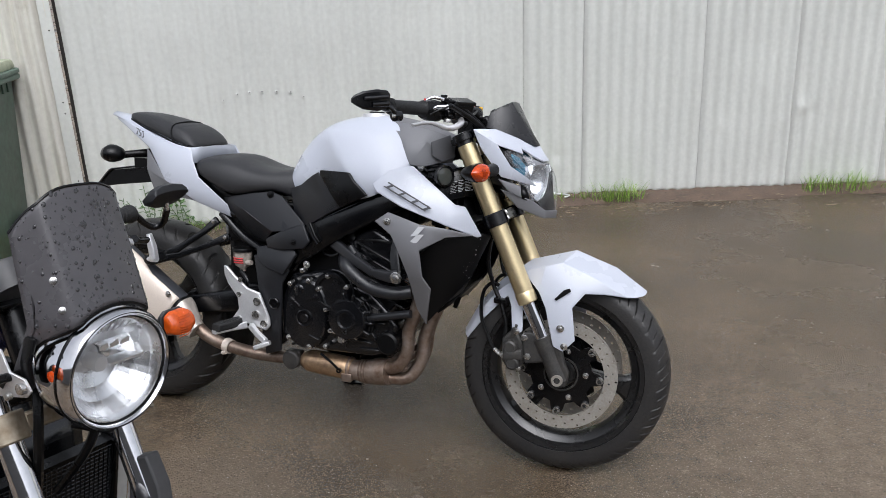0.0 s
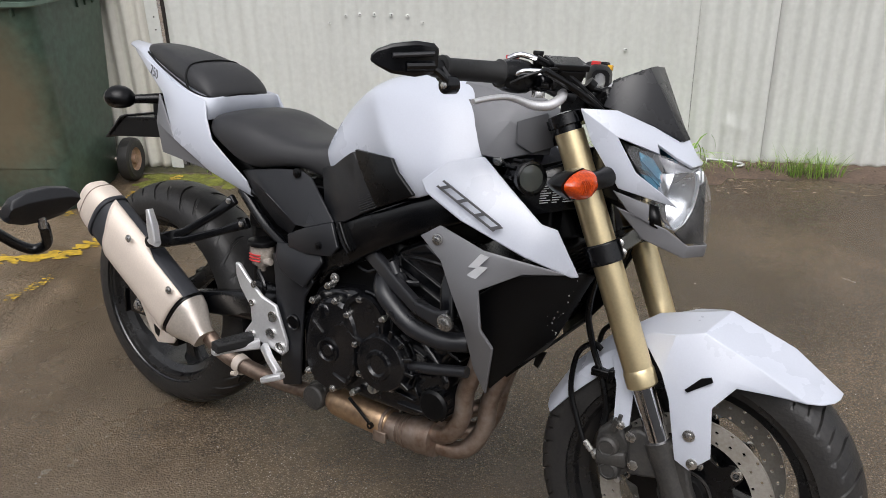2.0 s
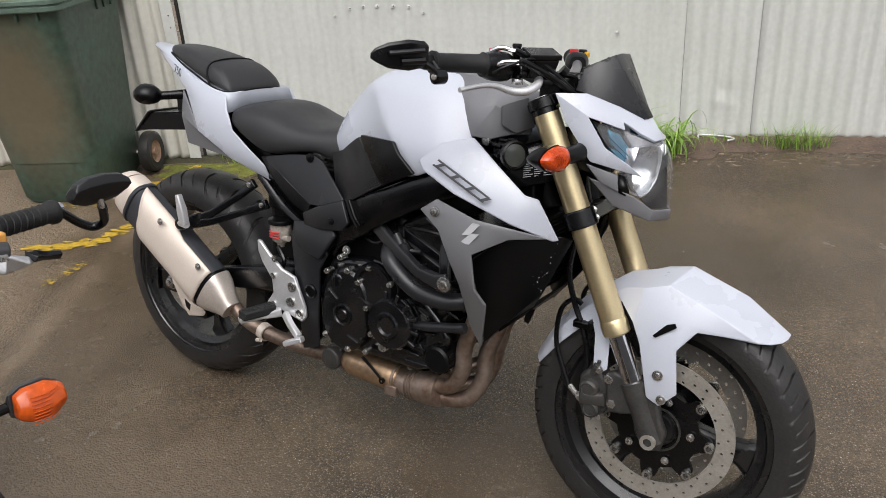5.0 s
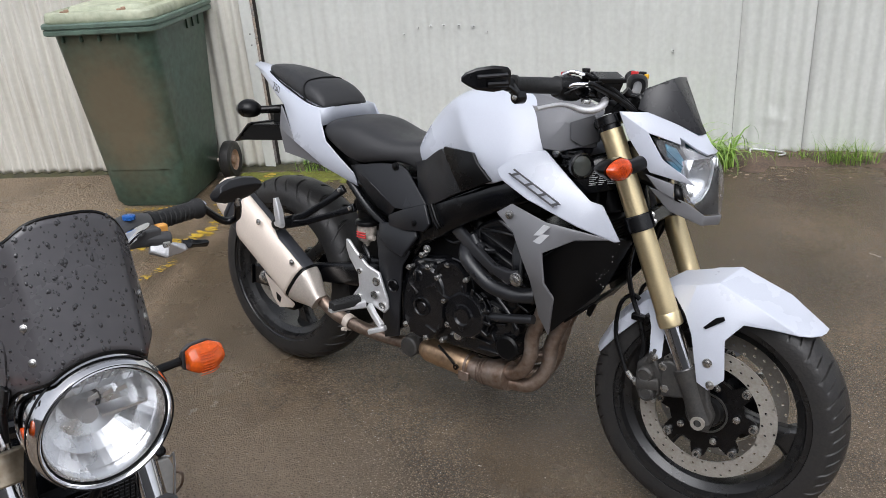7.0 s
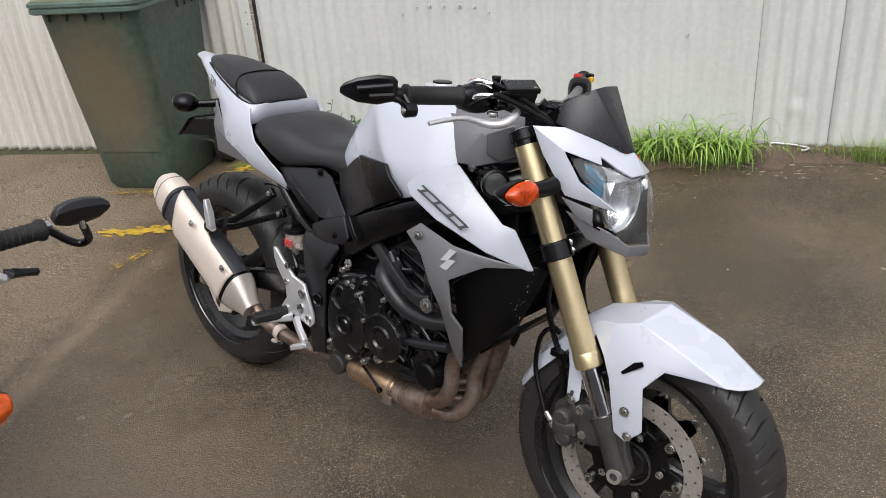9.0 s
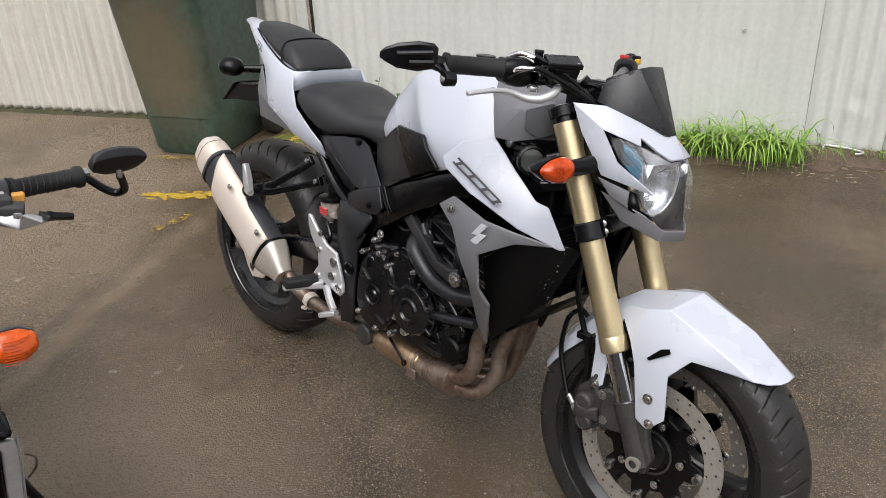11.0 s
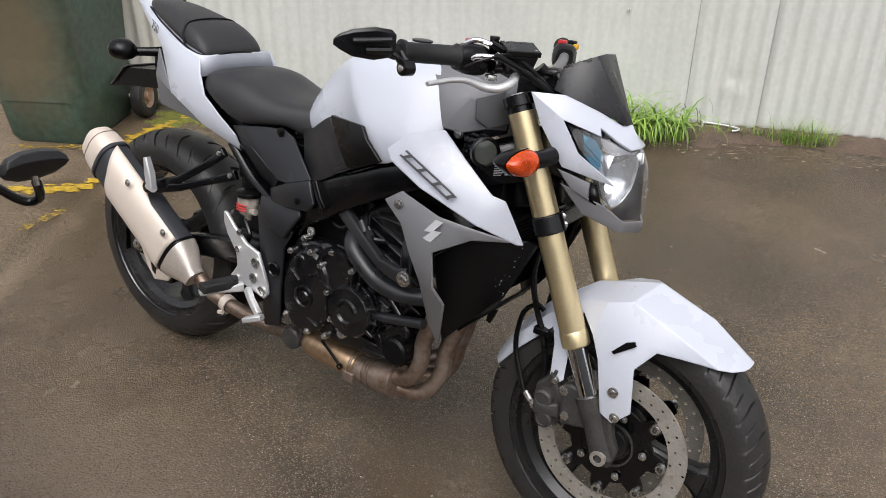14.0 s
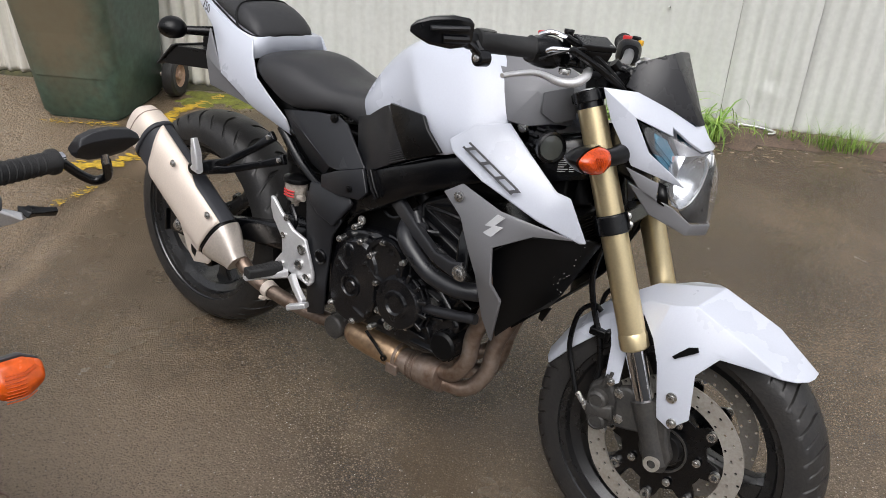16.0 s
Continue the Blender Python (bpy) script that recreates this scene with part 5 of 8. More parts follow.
part("end_cap", loft([silencer_ring(0.845, 0.0440, 0.0650), silencer_ring(0.855, 0.0455, 0.0665), silencer_ring(0.91, 0.0445, 0.0640), silencer_ring(0.94, 0.0430, 0.0615), silencer_ring(0.995, 0.0370, 0.0510), silencer_ring(1.008, 0.0310, 0.0430), silencer_ring(0.98, 0.0230, 0.0310), silencer_ring(0.90, 0.0200, 0.0260)], caps=False), STEEL, muffler, "bare steel end cap", sharp=45)
part("cap_seam", loft([silencer_ring(0.942, 0.0432, 0.0616), silencer_ring(0.947, 0.0428, 0.0610)], caps=False), PIPE, muffler, solid=0.001)
part("cap_band", loft([silencer_ring(0.826, 0.0465, 0.0680), silencer_ring(0.850, 0.0465, 0.0680)], caps=False), SLEEVE, muffler, solid=0.002)
part("heat_shield_gap", loft([silencer_ring(0.152, 0.0450, 0.0692), silencer_ring(0.168, 0.0450, 0.0692)], caps=False), BLACK, muffler, solid=0.002)
rows = []
for k in range(33):
    f = k / 32
    row = []
    for j in range(25):
        # the rear edge slants, longest above; ahead of the footrest the upper edge is cut back
        t = 0.172 + (0.655 + 0.165 * f - 0.172) * j / 24
        d = -68 + f * (68 + 62 + 22 * max(0.0, min(1.0, (t - 0.42) / 0.12)))
        c = S0 + sax * (slen * t)
        ca, sa = math.cos(radians(d)), math.sin(radians(d))
        p = 2.0 / 2.8
        row.append(c + sout * (0.0480 * math.copysign(abs(ca) ** p, ca)) + sup * (0.0725 * math.copysign(abs(sa) ** p, sa)))
    rows.append(row)
part("heat_shield", loft(rows, closed=False), STEEL, muffler, "pale bead-blasted steel heat shield", solid=0.0025, sharp=60)
for p in ((0.081, -0.2155, 0.538), (0.224, -0.2150, 0.438)):
    part("shield_bolt", join(disc_solid(0.010, -0.002, p, segs=18), disc_solid(0.006, -0.006, p, segs=14)), BOLT, muffler)

# swingarm, rear axle, shock, chain side
both("swingarm", bar_loft([((0.580, -0.085, 0.430), 0.045, 0.030), ((0.450, -0.092, 0.420), 0.040, 0.022), ((0.250, -0.100, 0.385), 0.030, 0.018), ((0.080, -0.106, 0.340), 0.032, 0.014), ((-0.045, -0.108, 0.322), 0.030, 0.012)]), SATIN, bike, "black swingarm", bevel=0.004)
part("swingarm_bridge", box(0.37, 0.50, -0.09, 0.09, 0.40, 0.47), SATIN, bike, bevel=0.012)
both("axle_plate", join(box(-0.050, 0.030, -0.126, -0.118, 0.287, 0.352)), SATIN, bike, bevel=0.002)
both("axle_nut", join(disc_solid(0.022, -0.003, (0.004, -0.130, 0.320), segs=20), disc_solid(0.017, -0.014, (0.004, -0.130, 0.320), segs=6), disc_solid(0.010, -0.019, (0.004, -0.130, 0.320), segs=14)), BOLT, bike)
part("shock", join(tube([(0.46, 0, 0.36), (0.50, 0, 0.62)], 0.025, 14), *[revolve([(0.028, -0.005), (0.036, 0), (0.028, 0.005)], (0.465 + 0.005 * i, 0, 0.40 + 0.028 * i), (0.15, 0, 1), 18) for i in range(7)]), SATIN, bike)
part("rear_hugger", loft([[(0.342 * math.cos(radians(a)), y, 0.315 + 0.342 * math.sin(radians(a)) - abs(y) ** 2 * 3) for y in (-0.085, -0.05, 0, 0.05, 0.085)] for a in range(-20, 22, 3)], closed=False), DEEPBLACK, bike, "black rear tyre hugger", solid=0.004)
part("rear_caliper", join(box(0.055, 0.125, -0.120, -0.070, 0.225, 0.275)), SATIN, bike, bevel=0.008)
part("chain_guard", box(0.05, 0.40, 0.095, 0.11, 0.40, 0.42), BLACK, bike, bevel=0.003)
part("side_stand", join(tube([(0.56, 0.13, 0.30), (0.60, 0.20, 0.17), (0.63, 0.275, 0.045)], 0.011, 10), box(0.60, 0.67, 0.255, 0.300, 0.043, 0.051)), SATIN, bike, "black side stand")

# footrests, hangers, pedal
both("pillion_hanger", join(bar_loft([((0.350, -0.118, 0.672), 0.013, 0.008), ((0.300, -0.132, 0.628), 0.009, 0.008), ((0.225, -0.160, 0.575), 0.010, 0.008), ((0.130, -0.182, 0.536), 0.016, 0.009)]),
                            bar_loft([((0.394, -0.118, 0.622), 0.013, 0.008), ((0.330, -0.135, 0.594), 0.009, 0.008), ((0.230, -0.162, 0.555), 0.010, 0.008), ((0.130, -0.182, 0.532), 0.016, 0.009)]), disc_solid(0.016, -0.03, (0.135, -0.170, 0.537), segs=14)), SATIN, bike, "black pillion footrest hanger", bevel=0.002)
both("axle_block", join(box(-0.052, 0.022, -0.130, -0.124, 0.292, 0.350), box(-0.058, -0.052, -0.138, -0.118, 0.286, 0.352)), SATIN, bike, "black axle block with a bright edge", bevel=0.002)
for p in ((0.343, -0.128, 0.668), (0.387, -0.130, 0.620)):
    part("hanger_screw", disc_solid(0.007, -0.006, p, segs=12), BOLT, bike)
both("pillion_peg", join(bar_loft([((0.168, -0.205, 0.545), 0.012, 0.010), ((0.162, -0.206, 0.585), 0.012, 0.011), ((0.152, -0.206, 0.625), 0.006, 0.008)]), tube([(0.135, -0.19, 0.54), (0.175, -0.205, 0.545)], 0.011, 10)), ALLOY, bike, "folded alloy pillion footrest", bevel=0.002)
hp = [(0.400, 0.538), (0.412, 0.536), (0.440, 0.508), (0.484, 0.474), (0.528, 0.462), (0.562, 0.385), (0.564, 0.360), (0.550, 0.344), (0.512, 0.354), (0.470, 0.362), (0.440, 0.356), (0.428, 0.372), (0.452, 0.404), (0.448, 0.440), (0.414, 0.482), (0.402, 0.510)]
both("heel_plate", xz(hp, -0.165, 0.010), ALLOY, bike, "silver cast heel plate", bevel=0.003, segs=2)
for bx, bz, r in ((0.522, 0.435, 0.013), (0.516, 0.392, 0.013), (0.545, 0.366, 0.012), (0.463, 0.499, 0.008), (0.457, 0.452, 0.008), (0.455, 0.374, 0.008)):
    part("plate_bolt", join(revolve([(r * 0.55, -0.005), (r, -0.005), (r, 0.0)], (bx, -0.165, bz), segs=20), disc_solid(r * 0.55, -0.003, (bx, -0.165, bz), segs=14)), BOLT, bike)
fp = new("footrest")
fp.parent = bike
part("rubber", bar_loft([((0.460, -0.175, 0.366), 0.014, 0.018), ((0.452, -0.205, 0.366), 0.013, 0.018), ((0.438, -0.265, 0.366), 0.012, 0.016)]), GRIP, fp, "black footrest rubber", bevel=0.003)
part("bracket", bar_loft([((0.478, -0.165, 0.356), 0.012, 0.014), ((0.448, -0.210, 0.352), 0.008, 0.015), ((0.428, -0.262, 0.350), 0.007, 0.012)]), ALLOY, fp, bevel=0.002)
part("grooves", join(*[tube([(0.456 - 0.0035 * i, -0.190 - 0.010 * i, 0.380), (0.474 - 0.0035 * i, -0.190 - 0.010 * i, 0.378)], 0.0025, 6) for i in range(7)]), GRIP, fp)
part("brake_pedal", join(bar_loft([((0.500, -0.172, 0.358), 0.010, 0.008), ((0.530, -0.185, 0.340), 0.009, 0.008), ((0.572, -0.200, 0.322), 0.009, 0.008)]), bar_loft([((0.590, -0.205, 0.322), 0.007, 0.012), ((0.545, -0.222, 0.304), 0.007, 0.012)])), ALLOY, bike, "silver rear brake pedal", bevel=0.002)
cup = part("fluid_cup", loft([[(0.440 + r * math.cos(q), -0.118 + r * 0.85 * math.sin(q), z) for q in (2 * math.pi * k / 20 for k in range(20))] for r, z in ((0.010, 0.516), (0.012, 0.526), (0.026, 0.534), (0.031, 0.562), (0.031, 0.580))]), CUP, bike, "translucent brake fluid cup with red print", sharp=50)
part("cup_lid", disc_solid(0.033, 0.011, (0.440, -0.118, 0.580), (0, 0, 1), 24), BLACK, cup)
part("cup_print", join(*[tube([(0.424, -0.1425, 0.546 + 0.007 * k), (0.440, -0.1465, 0.546 + 0.007 * k), (0.458, -0.1425, 0.546 + 0.007 * k)], 0.0022, 6) for k in range(3)]), RED, cup)
part("cup_lug", join(tube([(0.462, -0.130, 0.545), (0.482, -0.132, 0.548)], 0.008, 10)), CUP, cup)
part("rear_master", join(tube([(0.455, -0.145, 0.378), (0.450, -0.145, 0.47)], 0.010, 12), tube([(0.440, -0.13, 0.518), (0.47, -0.14, 0.49), (0.46, -0.14, 0.46)], 0.006, 8)), SATIN, bike)

# ---- front end of the white motorcycle ----
front = new("front_end")
front.parent = bike


fv = [(1.155, 0, 0.385), (1.198, 0, 0.470), (1.262, 0, 0.545), (1.351, 0, 0.613), (1.476, 0, 0.648), (1.590, 0, 0.607), (1.676, 0, 0.547),
      (1.164, -0.030, 0.378), (1.210, -0.048, 0.458), (1.272, -0.056, 0.529), (1.358, -0.063, 0.596), (1.449, -0.078, 0.623), (1.540, -0.075, 0.585), (1.626, -0.061, 0.537), (1.667, -0.031, 0.539),
      (1.174, -0.044, 0.372), (1.226, -0.066, 0.440), (1.286, -0.073, 0.505), (1.356, -0.076, 0.570), (1.497, -0.098, 0.558), (1.517, -0.092, 0.544), (1.566, -0.084, 0.545)]
ff = [(0, 1, 8, 7), (1, 2, 9, 8), (2, 3, 10, 9), (3, 4, 11, 10), (4, 5, 12, 11), (5, 6, 30, 14, 31, 13, 12), (7, 8, 16, 15), (8, 9, 17, 16), (9, 10, 18, 17),
      (11, 12, 19), (12, 13, 21, 20, 19),
      (22, 11, 19), (22, 19, 29, 28), (19, 20, 23, 29), (28, 29, 27), (29, 23, 24, 25, 26, 27), (10, 11, 22), (10, 22, 18), (18, 22, 28)]
# the legs that reach down to the fork clamps
fv += [(1.404, -0.088, 0.611), (1.487, -0.116, 0.507), (1.500, -0.122, 0.418), (1.468, -0.121, 0.383), (1.440, -0.119, 0.395), (1.412, -0.110, 0.499), (1.390, -0.100, 0.540), (1.452, -0.111, 0.535), (1.674, -0.017, 0.543), (1.650, -0.049, 0.537)]
half = (fv, ff)
fender = part("front_fender", steered(join(half, mirrored(half))), WHITE, bike, "white angular front mudguard", solid=0.004, bevel=0.004, sharp=22, segs=3)
for sd in (1, -1):
    strip = ([(1.290, -0.070, 0.535), (1.312, -0.092, 0.490), (1.320, -0.106, 0.420), (1.333, -0.107, 0.410), (1.350, -0.106, 0.426), (1.346, -0.094, 0.500), (1.356, -0.078, 0.570)], [(0, 1, 5, 6), (1, 2, 3, 4, 5)])
    part("rear_leg", steered(strip if sd == 1 else mirrored(strip)), WHITE, fender, solid=0.004, bevel=0.003, sharp=14)
    slot = prism([(1.437, -0.1135, 0.527), (1.443, -0.1140, 0.524), (1.481, -0.1100, 0.552), (1.477, -0.1095, 0.560), (1.461, -0.1105, 0.554)], (0, -0.003, 0))
    part("vent_slot", steered(slot if sd == 1 else mirrored(slot)), BLACK, fender)
    for bx, bz, yy, r in ((1.458, 0.447, -0.118, 0.011), (1.471, 0.398, -0.121, 0.010), (1.334, 0.424, -0.110, 0.009)):
        gg = join(disc_solid(r, -0.004, (bx, yy, bz), segs=18), disc_solid(r * 0.55, -0.007, (bx, yy, bz), segs=12))
        part("fender_bolt", steered(gg if sd == 1 else mirrored(gg)), BOLT, fender)

# yokes
rot_fork = Matrix.Rotation(-RAKE, 4, "Y")
for nm, d, hh, rr in (("lower_yoke", 0.478, 0.019, 0.034), ("upper_yoke", 0.722, 0.011, 0.0300)):
    o = AXLE + UP_FORK * d
    col = [revolve([(0.0265, -hh), (rr, -hh), (rr, hh), (0.0265, hh)], on_fork(d, 0, s), UP_FORK, 24, closed=True) for s in (-1, 1)]
    web = moved(box(-0.045, 0.018, -0.085, 0.085, -hh * 0.8, hh * 0.8), Matrix.Translation(o) @ rot_fork)
    part(nm, steered(join(*col, web)), SATIN, front, "satin black fork yoke", bevel=0.003)
for s in (-1, 1):
    for dd in (0.470, 0.487):
        part("yoke_bolt", steered(disc_solid(0.0065, 0.006, on_fork(dd, 0.030, s) + Vector((0, 0.010 * s * -1, 0)), (0.35, s * 0.92, 0.16), 12)), BOLT, front)
    part("fork_cap_nut", steered(disc_solid(0.014, 0.014, on_fork(0.722, 0, s), tuple(UP_FORK), 6)), ALLOY, front)

# axle ends, calipers and hoses
part("front_axle", steered(tube([AXLE + Vector((0, -0.128, 0)), AXLE + Vector((0, 0.128, 0))], 0.014, 16)), ENGINE, front)
for s in (-1, 1):
    part("axle_end", steered(join(revolve([(0.009, 0), (0.009, 0.004 * s), (0.016, 0.004 * s), (0.017, -0.01 * s)], AXLE + Vector((0, s * 0.127, 0)), segs=20))), DISC, front)
    cal = xz([(1.292, 0.398), (1.312, 0.418), (1.334, 0.424), (1.346, 0.404), (1.362, 0.386), (1.360, 0.336), (1.336, 0.308), (1.312, 0.306), (1.292, 0.336)], -0.108, 0.065)
    br = xz([(1.350, 0.418), (1.370, 0.428), (1.400, 0.420), (1.440, 0.420), (1.464, 0.386), (1.474, 0.345), (1.488, 0.318), (1.480, 0.280), (1.452, 0.272), (1.432, 0.296), (1.418, 0.345), (1.390, 0.338), (1.360, 0.334), (1.356, 0.370)], -0.116, 0.024)
    cg = new("brake_caliper")
    cg.parent = front
    fx = (lambda q: q) if s == -1 else mirrored
    part("body", steered(fx(cal)), DARKCAST, cg, "grimy black brake caliper", bevel=0.008, segs=3)
    part("mount", steered(fx(br)), DARKCAST, cg, bevel=0.006, segs=3)
    for bx, bz in ((1.359, 0.409), (1.369, 0.356)):
        part("mount_bolt", steered(fx(join(disc_solid(0.010, -0.007, (bx, -0.112, bz), segs=6), disc_solid(0.012, -0.002, (bx, -0.112, bz), segs=14)))), BOLT, cg)
    for bx, bz, r in ((1.318, 0.376, 0.022), (1.326, 0.332, 0.021)):
        part("piston_boss", steered(fx(revolve([(r, 0.004), (r, -0.006), (r * 0.9, -0.012), (r * 0.66, -0.0155), (r * 0.6, -0.0135), (0, -0.0135)], (bx, -0.108, bz), segs=20))), DARKCAST, cg)
    part("bridge", steered(fx(bar_loft([((1.300, -0.112, 0.352), 0.016, 0.009), ((1.324, -0.115, 0.354), 0.013, 0.009), ((1.354, -0.112, 0.360), 0.016, 0.008)]))), DARKCAST, cg, bevel=0.004)
    part("bleed_nipple", steered(fx(join(tube([(1.322, -0.105, 0.408), (1.330, -0.108, 0.432)], 0.008, 10), tube([(1.330, -0.108, 0.430), (1.333, -0.109, 0.442)], 0.004, 8)))), DARKCAST, cg)
    part("pad_pin", steered(fx(disc_solid(0.006, -0.010, (1.345, -0.108, 0.318), segs=8))), BOLT, cg)
    part("banjo", steered(fx(join(disc_solid(0.009, -0.012, (1.293, -0.105, 0.352), (-0.6, 0.6, 0.2), 10), tube([(1.285, -0.10, 0.350), (1.268, -0.095, 0.362)], 0.006, 8)))), BOLT, cg)
    part("brake_hose", steered(fx(tube([(1.266, -0.095, 0.358), (1.246, -0.088, 0.395), (1.222, -0.078, 0.450), (1.224, -0.070, 0.520), (1.250, -0.068, 0.548), (1.268, -0.066, 0.540)], 0.0055, 8))), BLACK, cg)
    part("upper_hose", steered(fx(tube([(1.295, -0.085, 0.400), (1.296, -0.080, 0.430), (1.278, -0.075, 0.490), (1.252, -0.072, 0.545), (1.236, -0.075, 0.610), (1.245, -0.080, 0.680), (1.265, -0.085, 0.740)], 0.0065, 8))), BLACK, cg)
    part("hose_clip", steered(fx(join(box(1.258, 1.300, -0.086, -0.068, 0.492, 0.508), box(1.292, 1.304, -0.090, -0.066, 0.486, 0.514)))), BLACK, cg, bevel=0.003)

# headlight: white brow, grey chin, clear lens over a mirror bowl
cowl = new("headlight")
cowl.parent = front
bv = [(1.190, -0.122, 0.982), (1.245, -0.092, 0.983), (1.300, -0.054, 0.960), (1.340, -0.013, 0.934), (1.352, 0.0, 0.938),
      (1.258, -0.108, 0.940), (1.321, -0.067, 0.916), (1.314, -0.062, 0.931), (1.347, -0.052, 0.911), (1.374, -0.038, 0.897), (1.380, 0.0, 0.897),
      (1.214, -0.114, 0.928), (1.272, -0.114, 0.855), (1.366, -0.064, 0.829), (1.296, -0.103, 0.884), (1.343, -0.084, 0.851)]
wf = [(0, 1, 5), (1, 2, 7, 6, 5), (2, 3, 8, 7), (3, 4, 10, 9, 8), (0, 5, 11), (11, 5, 14, 12), (12, 14, 15, 13)]
INNER = mat("lamp_inner_trim", (0.30, 0.30, 0.32), 0.25, metal=0.5, var=0.05)
BLUEMIRROR = mat("blue_lamp_film", (0.065, 0.215, 0.315), 0.22, metal=0.5, var=0.3, grain=220, big=30, tint=(0.02, 0.09, 0.15))
LAMPWHITE = mat("lamp_bowl_silver", (0.80, 0.81, 0.83), 0.22, metal=0.92, var=0.04, grain=40, big=12)
SPECKLE = mat("speckled_bezel", (0.006, 0.006, 0.0065), 0.34, var=0.2, grain=500, big=40, bump=0.9, bump_scale=420, spec=0.35)
for sd in (1, -1):
    fl = (lambda q: q) if sd == 1 else mirrored
    part("brow", steered(fl((bv, wf))), WHITE, cowl, "white headlight cowl", solid=0.006, bevel=0.003, sharp=38)
    ch = ([(1.266, -0.096, 0.820), (1.318, -0.092, 0.770), (1.384, -0.052, 0.740), (1.408, 0.0, 0.737), (1.411, 0.0, 0.760), (1.388, -0.046, 0.762), (1.356, -0.074, 0.790), (1.300, -0.098, 0.812)],
          [(0, 1, 6, 7), (1, 2, 5, 6), (2, 3, 4, 5)])
    part("chin", steered(fl(ch)), GREY, cowl, "matt grey headlight chin", solid=0.006, bevel=0.003)
    ck = ([(1.262, -0.112, 0.850), (1.322, -0.084, 0.830), (1.326, -0.090, 0.798), (1.290, -0.100, 0.815)], [(0, 1, 2, 3)])
    part("cheek", steered(fl(ck)), GREY, cowl, "matt grey cheek panel", solid=0.004, bevel=0.002)
    sl = ([(1.322, -0.083, 0.832), (1.334, -0.078, 0.828), (1.350, -0.074, 0.784), (1.328, -0.089, 0.796)], [(0, 1, 2, 3)])
    part("cheek_slot", steered(fl(sl)), BLACK, cowl, solid=0.004)
    lv = [(1.260, -0.104, 0.938), (1.318, -0.064, 0.916), (1.348, -0.050, 0.908), (1.374, -0.036, 0.895), (1.380, 0, 0.895), (1.298, -0.100, 0.884), (1.334, -0.074, 0.872), (1.370, -0.062, 0.866), (1.396, -0.040, 0.860), (1.405, 0, 0.860),
          (1.344, -0.067, 0.842), (1.358, -0.066, 0.815), (1.384, -0.062, 0.815), (1.404, -0.036, 0.815), (1.411, 0, 0.815), (1.362, -0.070, 0.790), (1.388, -0.054, 0.785), (1.404, -0.030, 0.783), (1.411, 0, 0.783),
          (1.388, -0.047, 0.763), (1.402, -0.028, 0.761), (1.410, 0, 0.760)]
    lf = [(0, 1, 6, 5), (1, 2, 7, 6), (2, 3, 8, 7), (3, 4, 9, 8), (5, 6, 10), (6, 7, 12, 11, 10), (7, 8, 13, 12), (8, 9, 14, 13), (11, 12, 16, 15), (12, 13, 17, 16), (13, 14, 18, 17), (15, 16, 19), (16, 17, 20, 19), (17, 18, 21, 20)]
    ln = part("lens", steered(fl((lv, lf))), PALECOVER, cowl, "clear headlight lens", sub=2, sharp=180)
    ln.visible_shadow = False
    fr = ([(1.262, -0.098, 0.934), (1.300, -0.072, 0.916), (1.318, -0.070, 0.876), (1.296, -0.094, 0.884)], [(0, 1, 2, 3)])
    part("side_lamp_trim", steered(fl(fr)), SPECKLE, cowl, solid=0.003)
    bg = prism([(1.292, -0.084, 0.918), (1.312, -0.066, 0.908), (1.346, -0.054, 0.862), (1.328, -0.068, 0.848), (1.306, -0.084, 0.874)], (-0.012, 0.008, -0.002))
    part("side_lamp", steered(fl(bg)), BLUEMIRROR, cowl, "blue tinted side lamp", bevel=0.002)
    for k in range(3):
        a, b_ = Vector((1.296, -0.086, 0.905 - 0.011 * k)), Vector((1.338, -0.062, 0.862 - 0.008 * k))
        part("lamp_rib", steered(fl(tube([a, b_], 0.0016, 6))), BLUEMIRROR, cowl)
    up_ = ([(1.318, -0.060, 0.912), (1.372, -0.034, 0.893), (1.376, 0, 0.893), (1.350, 0, 0.866), (1.345, -0.050, 0.868)], [(0, 1, 2, 3, 4)])
    part("upper_trim", steered(fl(up_)), INNER, cowl, "silver grey lamp trim", solid=0.002)
    # each mirror bowl reaches from the cheek to the dark web in the middle
    rim = [(1.352, -0.066, 0.886), (1.368, -0.044, 0.890), (1.380, -0.020, 0.886), (1.383, -0.016, 0.866), (1.382, -0.017, 0.842), (1.379, -0.021, 0.820), (1.372, -0.038, 0.797), (1.364, -0.064, 0.789), (1.352, -0.069, 0.806), (1.346, -0.070, 0.826), (1.346, -0.070, 0.850)]
    back = Vector((1.296, -0.044, 0.842))
    pod = [[back.lerp(Vector(p), k) + Vector((d, 0, 0)) for p in rim] for k, d in ((1.0, 0.0), (0.93, -0.016), (0.80, -0.026), (0.58, -0.026), (0.30, -0.010), (0.10, 0.0))]
    part("reflector", steered(fl(loft(pod, caps=False))), LAMPWHITE, cowl, "bright mirror bowl of the headlight", solid=0.0012, sharp=40)
    for k in range(5):
        y_ = -0.058 + 0.008 * k
        part("flute", steered(fl(tube([(1.338, y_, 0.880), (1.322, y_, 0.860), (1.314, y_, 0.842)], 0.0016, 6))), REFLECTOR, cowl)
    part("rim_edge", steered(fl(tube([(1.380, -0.020, 0.886), (1.384, -0.016, 0.866), (1.383, -0.017, 0.842), (1.380, -0.021, 0.820), (1.373, -0.038, 0.797), (1.365, -0.064, 0.789)], 0.0020, 8))), REFLECTOR, cowl)
